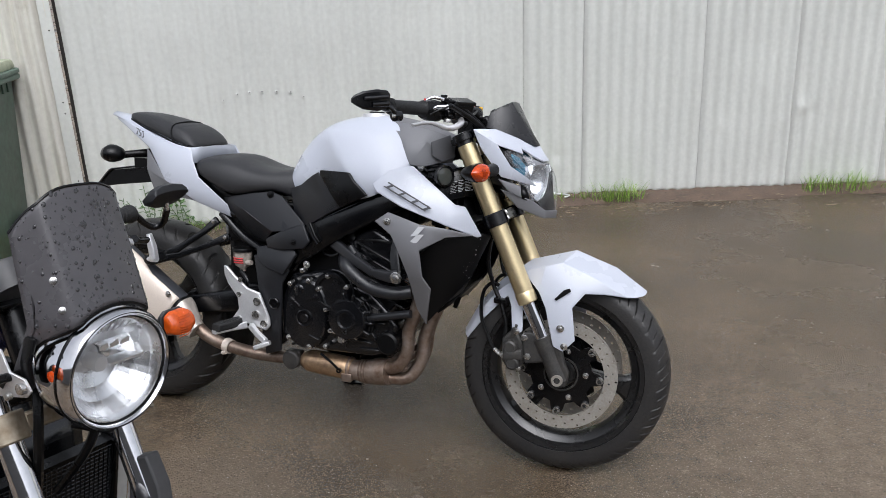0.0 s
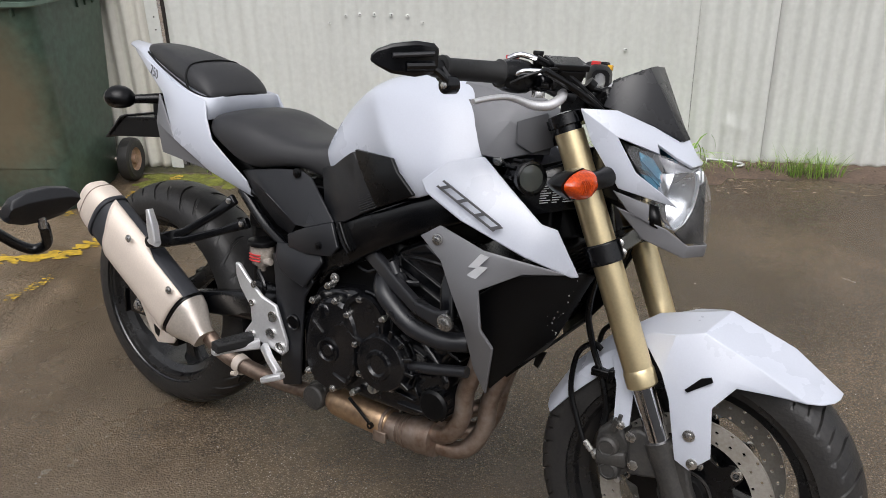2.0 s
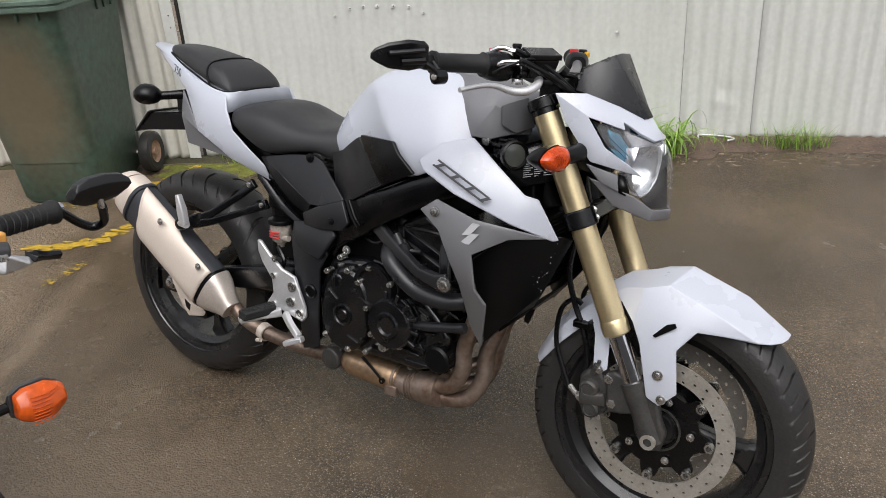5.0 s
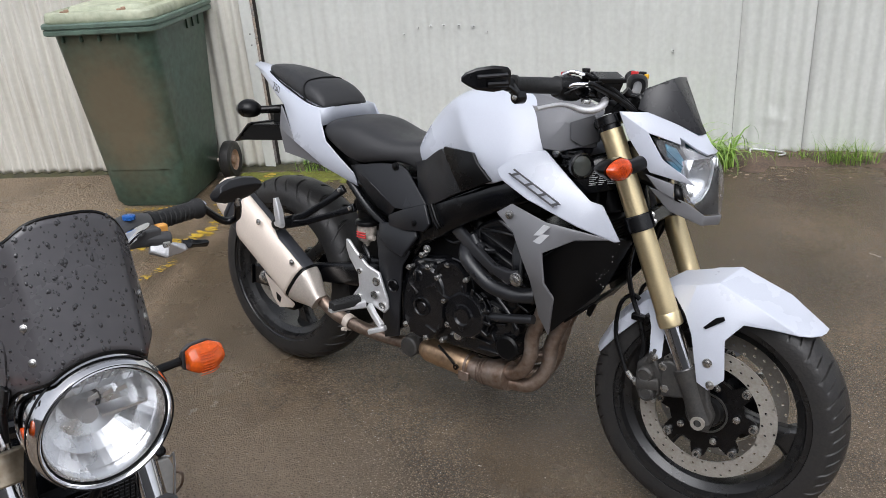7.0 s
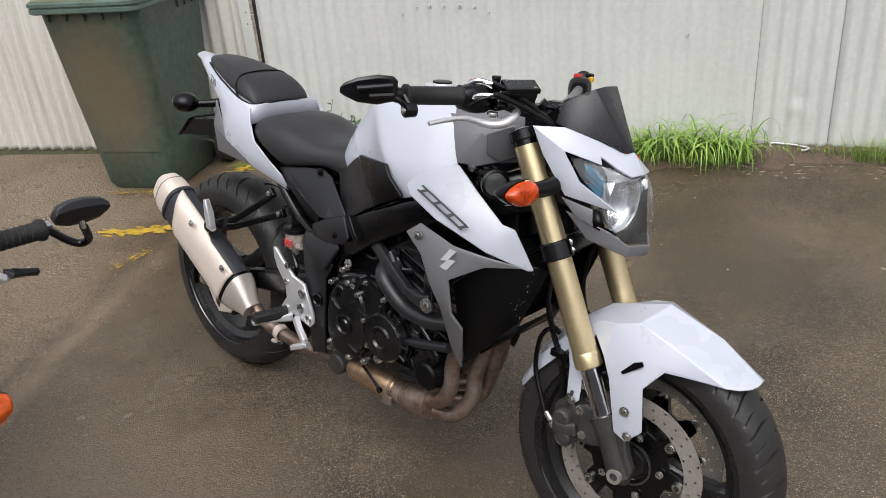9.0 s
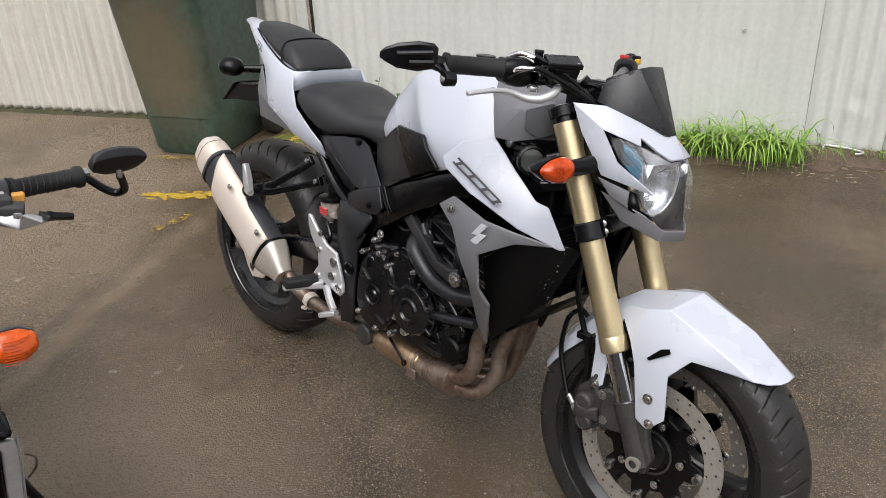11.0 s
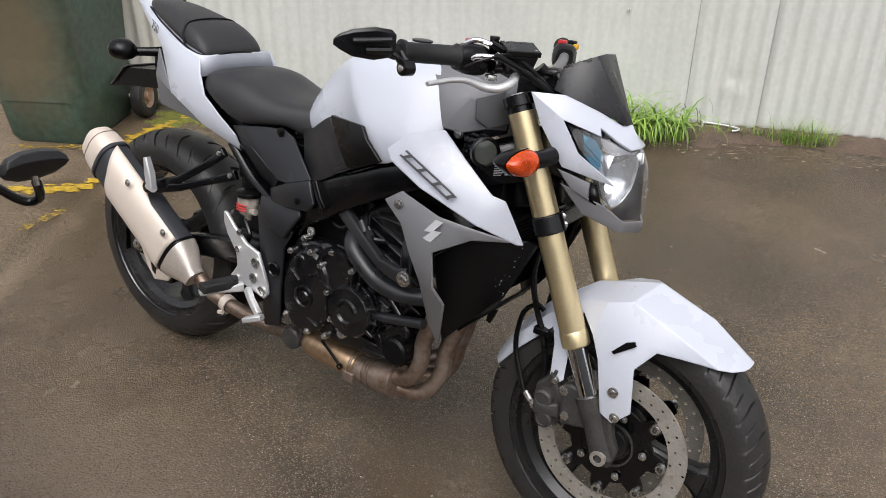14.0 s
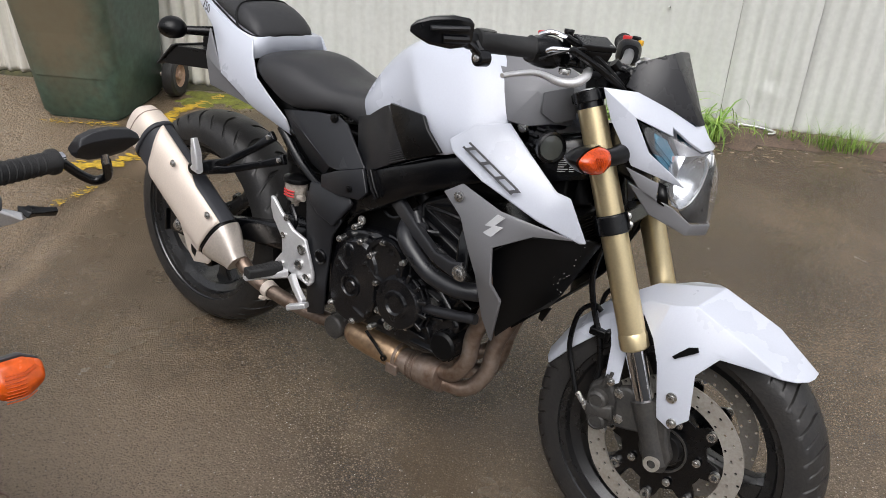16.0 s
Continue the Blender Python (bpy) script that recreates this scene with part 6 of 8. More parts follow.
    web = ([(1.392, 0, 0.874), (1.3855, -0.0135, 0.864), (1.383, -0.0185, 0.820), (1.375, -0.037, 0.793), (1.366, -0.066, 0.785), (1.383, -0.046, 0.764), (1.405, 0, 0.761), (1.398, 0, 0.815)],
           [(0, 1, 2, 7), (2, 3, 5, 7), (3, 4, 5), (7, 5, 6)])
    part("bezel", steered(fl(web)), SPECKLE, cowl, "black speckled web between the mirror bowls", solid=0.002, bevel=0.001)
for y_ in (-0.044, 0.044):
    part("bulb", steered(tube([(1.292, y_, 0.842), (1.326, y_, 0.840)], 0.008, 12)), BOLT, cowl)
part("back_shell", steered(join(half_sections([(1.215, [(0, 0.955), (0.07, 0.95), (0.100, 0.91), (0.095, 0.84), (0, 0.81)]), (1.268, [(0, 0.940), (0.06, 0.935), (0.096, 0.90), (0.094, 0.83), (0, 0.79)])]),
                                ([(1.268, 0, 0.940), (1.268, -0.096, 0.90), (1.268, -0.094, 0.83), (1.268, 0, 0.79), (1.268, 0.094, 0.83), (1.268, 0.096, 0.90)], [(0, 1, 2, 3, 4, 5)]))), BLACK, cowl, solid=0.003)
sv = [(1.216, -0.080, 0.986), (1.226, -0.072, 1.032), (1.278, -0.045, 1.058), (1.300, -0.058, 0.962), (1.348, -0.014, 0.937), (1.276, 0.0, 1.060), (1.354, 0, 0.940), (1.250, -0.090, 0.982)]
scr = ([*sv, *[(x, -y, z) for x, y, z in sv]], [(0, 1, 2, 3, 7), (2, 4, 3), (2, 5, 6, 4), (8 + 0, 8 + 7, 8 + 3, 8 + 2, 8 + 1), (8 + 2, 8 + 3, 8 + 4), (5, 8 + 2, 8 + 4, 6)])
part("wind_screen", steered(scr), SMOKE, cowl, "dark smoked flyscreen with raindrops", solid=0.003, bevel=0.002)
drops = []
for i in range(170):
    a, b = 1 - random.random() ** 1.15, random.random()
    p = Vector(sv[0]).lerp(Vector(sv[1]), a).lerp(Vector(sv[3]).lerp(Vector(sv[2]), a), b * 0.95)
    nrm = (Vector(sv[1]) - Vector(sv[0])).cross(Vector(sv[3]) - Vector(sv[0])).normalized()
    if nrm.y > 0:
        nrm = -nrm
    r = random.uniform(0.0008, 0.0024)
    drops.append(revolve([(r, 0), (r * 0.8, r * 0.35), (0.0001, r * 0.5)], p + nrm * 0.0020, nrm, 7))
tagged(part("raindrop_film", steered(join(*drops)), SMOKE, cowl), kind="stuff")
part("dash", steered(moved(box(-0.03, 0.02, -0.06, 0.06, -0.02, 0.02), Matrix.Translation((1.205, 0, 0.995)) @ Matrix.Rotation(radians(-30), 4, "Y"))), BLACK, front, "black instrument housing", bevel=0.008)

# lamp with fins beside the frame, label plate
lamp = part("side_horn", revolve([(0.012, -0.03), (0.028, -0.026), (0.028, 0.012), (0.031, 0.014), (0.031, 0.024), (0.027, 0.026), (0.024, 0.020), (0, 0.019)], (1.106, -0.122, 0.850), (0.80, -0.52, 0.12), 28), BLACK, bike, "black round auxiliary lamp", sharp=35)
ax_l = Vector((0.80, -0.52, 0.12)).normalized()
for i in range(10):
    q = 2 * math.pi * i / 10
    u = ax_l.cross(Vector((0, 0, 1))).normalized()
    w = u.cross(ax_l)
    c = Vector((1.106, -0.122, 0.850)) + (u * math.cos(q) + w * math.sin(q)) * 0.031
    part("cooling_fin", tube([c - ax_l * 0.024, c + ax_l * 0.008], 0.0035, 6), BLACK, lamp)
part("lamp_glass", disc_solid(0.024, 0.002, Vector((1.106, -0.122, 0.850)) + ax_l * 0.0195, tuple(ax_l), 24), mat("lamp_glass", (0.06, 0.065, 0.06), 0.12, var=0.1, spec=0.8), lamp)
part("lamp_bracket", join(tube([(1.040, -0.098, 0.872), (1.060, -0.105, 0.862), (1.085, -0.105, 0.850)], 0.006, 8), disc_solid(0.012, -0.010, (1.042, -0.098, 0.870), segs=16)), SATIN, bike)
part("bracket_bolt", disc_solid(0.010, -0.008, (1.042, -0.108, 0.870), segs=16), BOLT, bike)
part("head_plate", (lambda v: (v, [(0, 1, 2, 3)]))([(1.090, -0.112, 0.842), (1.180, -0.060, 0.858), (1.195, -0.060, 0.800), (1.110, -0.115, 0.775)]), SATIN, bike, solid=0.006, bevel=0.002)
rows = []
for i in range(8):
    for j, (a, b) in enumerate(((0.08, 0.34), (0.38, 0.60), (0.64, 0.94))):
        t = 0.12 + 0.10 * i
        p0, p1 = Vector((1.120, -0.102, 0.838)), Vector((1.186, -0.066, 0.850))
        q0 = p0.lerp(p1, a) + Vector((0.004, -0.004, -0.045 * t))
        q1 = p0.lerp(p1, b - 0.05 * ((i + j) % 3)) + Vector((0.004, -0.004, -0.045 * t))
        rows.append(prism([q0, q1, q1 + Vector((0, 0, 0.0016)), q0 + Vector((0, 0, 0.0016))], (0.0006, -0.0010, 0)))
tagged(part("small_print", join(*rows), LABEL, bike, "rows of small unreadable print"), kind="stuff")

# handlebar
bars = new("handlebar")
bars.parent = front
part("bar", steered(tube([(1.020, -0.335, 1.036), (1.078, -0.215, 1.033), (1.112, -0.140, 1.020), (1.140, -0.075, 0.998), (1.150, 0, 0.995), (1.140, 0.075, 0.998), (1.126, 0.140, 1.008), (1.100, 0.215, 1.020), (1.042, 0.335, 1.024)], 0.0112, 14)), BARMETAL, bars, "dull bare metal handlebar")
part("bar_clamp", steered(join(box(1.125, 1.175, -0.055, -0.020, 0.960, 1.012), box(1.125, 1.175, 0.020, 0.055, 0.960, 1.012))), SATIN, bars, bevel=0.006)
for s in (-1, 1):
    fx = (lambda q: q) if s == -1 else mirrored
    gl = [(0.0115, 0), (0.021, 0.0), (0.022, 0.004), (0.018, 0.008), (0.0175, 0.110), (0.021, 0.113), (0.0215, 0.120), (0.0115, 0.122)]
    d = Vector((-0.055, -0.112, 0.003)).normalized()
    g0 = Vector((1.078, -0.215, 1.033)) + (d * 0.045 + Vector((0.022, 0, -0.012)) if s == 1 else Vector())
    part("grip", steered(fx(revolve(gl, g0, d, 22))), GRIP, bars, "black rubber grip", sharp=50)
    part("bar_end", steered(fx(revolve([(0, 0), (0.014, 0), (0.015, 0.012), (0.012, 0.022), (0, 0.023)], g0 + d * 0.122, d, 18))), BLACK, bars)
    sw = [g0 + d * (0.004 - 0.017 * i) for i in range(5)]
    e1, e2 = Vector((0, 0, 1)), d.cross(Vector((0, 0, 1))).normalized()
    part("switch_box", steered(fx(loft([[c + e1 * (r * math.copysign(abs(math.sin(q)) ** 0.7, math.sin(q)) - 0.004) + e2 * (r * 0.95 * math.copysign(abs(math.cos(q)) ** 0.7, math.cos(q))) for q in (2 * math.pi * k / 20 for k in range(20))] for c, r in zip(sw, (0.021, 0.027, 0.029, 0.028, 0.020))]))), BLACK, bars, "black switch housing", sharp=45)
part("red_switch", steered(box(1.060, 1.076, -0.166, -0.142, 1.054, 1.061)), RED, bars, bevel=0.002)
part("red_switch", steered(box(1.074, 1.092, 0.226, 0.240, 1.036, 1.052)), RED, bars, bevel=0.002)
part("yellow_switch", steered(box(1.104, 1.114, 0.244, 0.258, 1.034, 1.046)), mat("yellow_switch", (0.75, 0.42, 0.02), 0.4), bars, bevel=0.002)
part("flash_lever", steered(box(1.075, 1.095, 0.280, 0.292, 1.030, 1.050)), BLACK, bars, bevel=0.003)
rc = [Vector((1.120, -0.142, 1.066)), Vector((1.160, -0.080, 1.066)), Vector((1.196, -0.112, 1.053)), Vector((1.157, -0.175, 1.053))]
mid_r = sum(rc, Vector()) / 4
up_r = (rc[1] - rc[0]).cross(rc[3] - rc[0]).normalized()
up_r = up_r if up_r.z > 0 else -up_r
res = part("brake_reservoir", steered(loft([[mid_r + (p - mid_r) * k + up_r * h for p in rc] for k, h in ((0.78, -0.048), (0.93, -0.010))])), BLACK, bars, "black brake fluid reservoir", bevel=0.004)
part("reservoir_lid", steered(loft([[mid_r + (p - mid_r) * k + up_r * h for p in rc] for k, h in ((1.0, -0.010), (1.0, -0.002), (0.96, 0.0))])), BLACK, res, bevel=0.002)
for k in (0, 2):
    part("lid_screw", steered(disc_solid(0.0035, 0.0012, mid_r + (rc[k] - mid_r) * 0.72, tuple(up_r), 10)), BOLT, res)
part("mirror_plug", steered(join(tube([(1.112, -0.146, 1.030), (1.113, -0.148, 1.066)], 0.0085, 14), disc_solid(0.0095, 0.006, (1.113, -0.148, 1.066), (0, 0, 1), 14))), BLACK, bars)
part("master_cylinder", steered(join(tube([(1.125, -0.165, 1.022), (1.165, -0.090, 1.015)], 0.013, 12), box(1.100, 1.130, -0.165, -0.130, 1.005, 1.035))), SATIN, bars, bevel=0.004)
part("brake_lever", steered(join(tube([(1.084, -0.318, 0.990), (1.096, -0.285, 0.995), (1.107, -0.250, 0.997), (1.118, -0.225, 0.993), (1.136, -0.203, 0.985), (1.156, -0.183, 0.986), (1.166, -0.160, 0.997), (1.160, -0.138, 1.006)], [0.0052, 0.0055, 0.0060, 0.0070, 0.0090, 0.0100, 0.0100, 0.009], 16, 5, 0.85))), ALLOY, bars, "bare metal brake lever", sharp=60)
part("lever_pivot", steered(disc_solid(0.011, 0.010, (1.138, -0.190, 0.998), (0, 0, 1), 16)), BOLT, bars)
part("clutch_lever", steered(bar_loft([((1.158, 0.138, 1.004), 0.008, 0.012), ((1.165, 0.205, 0.998), 0.007, 0.009), ((1.118, 0.285, 1.003), 0.0065, 0.008), ((1.100, 0.315, 0.998), 0.006, 0.007)])), ALLOY, bars, bevel=0.003)
for pts, k in ((((1.078, -0.192, 1.056), (1.098, -0.186, 1.064), (1.125, -0.168, 1.057), (1.170, -0.132, 1.030), (1.212, -0.086, 0.984)), 2.4), (((1.097, -0.211, 1.026), (1.115, -0.208, 1.038), (1.150, -0.190, 1.040), (1.185, -0.135, 1.012), (1.216, -0.085, 0.978)), 2.2)):
    v = [Vector(p) for p in pts]
    part("cable_sleeve", steered(tube(v[:3], 0.0050, 10)), CHROME, bars, "silver cable sleeve")
    part("throttle_cable", steered(tube([v[2] - (v[2] - v[1]) * 0.12, *v[2:]], 0.0068, 10)), BLACK, bars)
part("throttle_wire", steered(tube([(1.100, -0.222, 1.018), (1.130, -0.212, 1.034), (1.155, -0.180, 1.046), (1.160, -0.150, 1.042)], 0.0028, 8)), BLACK, bars)
part("brake_line", steered(tube([(1.172, -0.080, 1.015), (1.205, -0.050, 1.005), (1.215, -0.040, 0.95), (1.220, -0.06, 0.86)], 0.0055, 8)), BLACK, bars)
part("cable_band", steered(tube([(1.190, -0.100, 1.026), (1.198, -0.094, 1.018)], 0.011, 12)), BLACK, bars)
# bar-end mirror
mir = new("bar_end_mirror")
mir.parent = bars
mc0, mc1 = Vector((1.036, -0.355, 1.053)), Vector((0.968, -0.436, 1.046))
md = (mc1 - mc0).normalized()
mu = Vector((0, 0, 1))
mn = md.cross(mu).normalized()
mr = []
for t, up_, dn, th in ((0.0, 0.014, 0.016, 0.008), (0.08, 0.022, 0.024, 0.014), (0.35, 0.026, 0.028, 0.018), (0.70, 0.022, 0.022, 0.016), (0.92, 0.014, 0.010, 0.010), (1.0, 0.006, 0.004, 0.004)):
    c = mc0.lerp(mc1, t)
    mr.append([c + mu * up_ + mn * th * 0.3, c + mu * up_ * 0.7 + mn * th, c - mu * dn * 0.7 + mn * th, c - mu * dn + mn * th * 0.3, c - mu * dn - mn * th * 0.3, c - mu * dn * 0.8 - mn * th * 0.5, c + mu * up_ * 0.8 - mn * th * 0.5, c + mu * up_ - mn * th * 0.3])
part("housing", steered(loft(mr)), SATIN, mir, "glossy black mirror housing", bevel=0.003)
for side_n in (0.0165, -0.0125):
    part("ridge", steered(tube([mc0.lerp(mc1, 0.10) + mn * side_n + mu * 0.007, mc0.lerp(mc1, 0.72) + mn * side_n + mu * 0.005], 0.0042, 8)), COVERBLACK, mir)
for k in (0.12, 0.46):
    part("plate_screw", steered(disc_solid(0.0042, -0.003, mc0.lerp(mc1, k) - mn * 0.010 - mu * 0.012, tuple(mn), 12)), BOLT, mir)
part("ball_plate", steered(tube([mc0.lerp(mc1, 0.08) - mn * 0.008 - mu * 0.011, mc0.lerp(mc1, 0.50) - mn * 0.008 - mu * 0.011], 0.0075, 10)), SATIN, mir)
part("stem", steered(tube([(1.026, -0.362, 1.040), (1.040, -0.352, 1.030), (1.050, -0.338, 1.014)], 0.0055, 10)), SATIN, mir)
part("ball", steered(disc_solid(0.008, 0.012, (1.022, -0.366, 1.034), (0.2, 0.2, 0.9), 12)), BOLT, mir)
part("clamp", steered(join(disc_solid(0.014, -0.022, (1.050, -0.322, 1.012), (0.3, 1, 0), 18), tube([(1.050, -0.330, 1.012), (1.030, -0.330, 1.036)], 0.008, 10))), SATIN, mir)
part("clamp_bolt", steered(disc_solid(0.006, -0.004, (1.046, -0.345, 1.012), (0.3, 1, 0), 10)), BOLT, mir)

# ---- the wheelie bin by the fence ----
BINGREEN = mat("faded_green_plastic", (0.050, 0.088, 0.064), 0.45, var=0.18, grain=30, big=3.5, bump=0.08, tint=(0.038, 0.058, 0.042))
LIDGREEN = mat("weathered_lid_plastic", (0.44, 0.46, 0.34), 0.5, var=0.2, grain=25, big=5, bump=0.1, tint=(0.26, 0.29, 0.20))
RIMGREEN = mat("faded_rim_plastic", (0.105, 0.160, 0.125), 0.5, var=0.2, grain=25, big=6, bump=0.08, tint=(0.07, 0.10, 0.08))


def grimy(name):
    """The bin's plastic with dried brown mud smeared over its front."""
    m = mat(name, (0.068, 0.114, 0.086), 0.42, var=0.18, grain=30, big=3.5, bump=0.08, tint=(0.038, 0.058, 0.042))
    n, l = m.node_tree.nodes, m.node_tree.links
    b = n["Principled BSDF"]
    plain = b.inputs["Base Color"].links[0].from_socket
    co = n.new("ShaderNodeTexCoord")
    mp = n.new("ShaderNodeMapping")
    mp.inputs["Location"].default_value = (0.12, 1.55, -1.55)
    mp.inputs["Scale"].default_value = (4.6, 5.0, 2.9)
    l.new(co.outputs["Object"], mp.inputs["Vector"])
    ln = n.new("ShaderNodeVectorMath")
    ln.operation = "LENGTH"
    l.new(mp.outputs[0], ln.inputs[0])
    ns = n.new("ShaderNodeTexNoise")
    ns.inputs["Scale"].default_value, ns.inputs["Detail"].default_value, ns.inputs["Roughness"].default_value = 9, 8, 0.7
    l.new(co.outputs["Object"], ns.inputs["Vector"])
    ad = n.new("ShaderNodeMath")
    ad.operation = "ADD"
    l.new(ln.outputs["Value"], ad.inputs[0])
    l.new(ns.outputs["Fac"], ad.inputs[1])
    r = n.new("ShaderNodeMapRange")
    for k, v in zip(("From Min", "From Max", "To Min", "To Max"), (1.98, 1.05, 0.0, 0.80)):
        r.inputs[k].default_value = v
    l.new(ad.outputs[0], r.inputs["Value"])
    x = n.new("ShaderNodeMix")
    x.data_type = "RGBA"
    l.new(r.outputs[0], x.inputs["Factor"])
    l.new(plain, x.inputs["A"])
    x.inputs["B"].default_value = (0.160, 0.124, 0.078, 1)
    l.new(x.outputs["Result"], b.inputs["Base Color"])
    return m


BINBODY = grimy("mud_smeared_green_plastic")
TAN = mat("rusty_wheel_hub", (0.42, 0.27, 0.18), 0.6, var=0.2)
bin_ = thing("wheelie_bin", "dark green plastic wheelie bin with a pale weathered lid", "bin", at=Matrix.Translation((-2.465, 4.085, 0)) @ Matrix.Rotation(radians(7), 4, "Z"))


BIN_H = 1.085


def rrect(hx, hy, z, r=0.05, cy=0.0, n=4):
    out = []
    for cx, sy, a0 in ((hx - r, -hy + r, -90), (hx - r, hy - r, 0), (-hx + r, hy - r, 90), (-hx + r, -hy + r, 180)):
        for k in range(n + 1):
            a = radians(a0 + 90 * k / n)
            out.append((cx + r * math.cos(a), cy + sy + r * math.sin(a), z * BIN_H))
    return out


part("body", loft([rrect(0.185, 0.225, 0.0, 0.05, 0.02), rrect(0.205, 0.245, 0.03, 0.05, 0.02), rrect(0.218, 0.2633, 0.22, 0.0523, 0.0154), rrect(0.262, 0.325, 0.86, 0.06), rrect(0.266, 0.330, 0.875, 0.06), rrect(0.250, 0.315, 0.872, 0.06), rrect(0.20, 0.25, 0.2, 0.05)], caps=False),
     BINBODY, bin_, "dark green bin body smeared with brown grime", sharp=40)
part("base", prism(rrect(0.19, 0.23, 0.004, 0.05, 0.02), (0, 0, 0.03)), BINGREEN, bin_)
part("rim", loft([rrect(0.262, 0.325, 0.850, 0.06), rrect(0.292, 0.356, 0.853, 0.06), rrect(0.296, 0.360, 0.858, 0.06), rrect(0.296, 0.360, 0.873, 0.06), rrect(0.291, 0.355, 0.876, 0.06), rrect(0.291, 0.355, 0.880, 0.06), rrect(0.298, 0.362, 0.884, 0.06), rrect(0.298, 0.362, 0.898, 0.06), rrect(0.292, 0.356, 0.903, 0.06), rrect(0.266, 0.330, 0.903, 0.06)], caps=False), RIMGREEN, bin_, "stepped green rim", sharp=35)
part("lid", loft([rrect(0.276, 0.340, 0.903, 0.05), rrect(0.280, 0.344, 0.910, 0.05), rrect(0.277, 0.341, 0.938, 0.05), rrect(0.270, 0.334, 0.946, 0.05), rrect(0.252, 0.300, 0.948, 0.05), rrect(0.246, 0.292, 0.940, 0.05), rrect(0.205, 0.245, 0.943, 0.05), rrect(0.196, 0.235, 0.958, 0.05), rrect(0.12, 0.16, 0.966, 0.05)]), LIDGREEN, bin_, "pale green weathered lid", sharp=35)
for s in (-1, 1):
    for i in range(3):
        part("rib", box(s * 0.262 - 0.006, s * 0.262 + 0.006, 0.05 + 0.07 * i, 0.062 + 0.07 * i, 0.87, 0.93), BINGREEN, bin_, bevel=0.002)
for i in range(5):
    part("rib", box(-0.2 + 0.095 * i, -0.188 + 0.095 * i, -0.338, -0.318, 0.89, 0.93), BINGREEN, bin_, bevel=0.002)
for x_ in (-0.15, 0.14):
    part("lid_lug", join(disc_solid(0.011, 0.016, (x_, -0.312, 1.024), (0, 0, 1), 14), box(x_ - 0.030, x_ - 0.006, -0.322, -0.304, 1.024, 1.034)), TAN, bin_, "rusty lid rivet", bevel=0.002)
part("handle", tube([(-0.25, 0.34, 0.97), (-0.2, 0.41, 0.99), (0.2, 0.41, 0.99), (0.25, 0.34, 0.97)], 0.016, 12), BINGREEN, bin_)
for s in (-1, 1):
    w = new("wheel")
    w.parent = bin_
    c = (s * 0.290, 0.215, 0.108)
    part("tyre", revolve([(0.058, -0.028), (0.090, -0.032), (0.105, -0.024), (0.108, 0), (0.105, 0.024), (0.090, 0.032), (0.058, 0.028)], c, (1, 0, 0), 32), RUBBER, w, "perished black tyre")
    part("hub", revolve([(0.0, -0.020), (0.022, -0.024), (0.026, -0.012), (0.048, -0.010), (0.058, -0.026), (0.060, 0.026), (0.048, 0.010), (0.026, 0.012), (0.022, 0.030), (0, 0.030)], c, (1, 0, 0), 28), TAN, w, "rusty tan wheel hub")
part("axle", tube([(-0.31, 0.215, 0.108), (0.31, 0.215, 0.108)], 0.010, 10), STEEL, bin_)

# ---- the dark motorcycle with the round headlamp; its axes start at the lamp's middle ----
BIKE_B = Matrix.Translation((-0.513, 1.147, 0.848)) @ Matrix.Rotation(radians(-30), 4, "Z") @ Matrix.Rotation(radians(-8), 4, "X")
bike_b = thing("motorcycle", "dark unfaired motorcycle with a round chrome headlamp and black flyscreen", "motorcycle", at=BIKE_B)
GLOSSBLACK = mat("gloss_black_screen", (0.072, 0.069, 0.074), 0.30, var=0.1, grain=30, big=6, rough_var=0.06, spec=0.6)
DULLMIRROR = mat("dulled_mirror", (0.98, 0.98, 0.99), 0.27, metal=1.0, var=0.06, grain=60, big=18, rough_var=0.06)
# a little diffuse white mixed in to make the lamp look brighter
WHITENEDGLASS = frosted("whitened_lamp_glass", 0.04)
NAVY = mat("dark_blue_paint", (0.012, 0.014, 0.06), 0.2, var=0.08, coat=0.6)
PALEGREY = mat("pale_grey_plastic", (0.50, 0.49, 0.47), 0.5, var=0.08)
DARKGREY = mat("dark_grey_plastic", (0.05, 0.05, 0.052), 0.5, var=0.1)
DIRTYCAST = mat("stained_casting", (0.42, 0.37, 0.29), 0.45, metal=0.8, var=0.3, tint=(0.22, 0.16, 0.10))
STALE = mat("weathered_orange_lens", (0.72, 0.105, 0.008), 0.22, var=0.16, grain=120, big=25, coat=0.15)

hl = new("headlamp")
hl.parent = bike_b
LAMP_TILT = Matrix.Rotation(radians(4), 4, "Y")
part("bucket", moved(revolve([(0.092, -0.012), (0.096, -0.020), (0.097, -0.060), (0.094, -0.075), (0.090, -0.078), (0.086, -0.100), (0.070, -0.130), (0.040, -0.150), (0, -0.155)], (0, 0, 0), (1, 0, 0), 64), LAMP_TILT), CHROME, hl, "chrome headlamp bucket", sharp=30)
part("rim", moved(revolve([(0.086, -0.006), (0.088, 0.004), (0.091, 0.008), (0.095, 0.006), (0.099, -0.004), (0.0995, -0.016), (0.096, -0.022), (0.090, -0.018)], (0, 0, 0), (1, 0, 0), 72, closed=True), LAMP_TILT), CHROME, hl, "bright chrome headlamp rim", sharp=30)
part("gasket", moved(revolve([(0.0866, -0.004), (0.0866, 0.0025), (0.0876, 0.0025), (0.0876, -0.004)], (0, 0, 0), (1, 0, 0), 64, closed=True), LAMP_TILT), BLACK, hl)
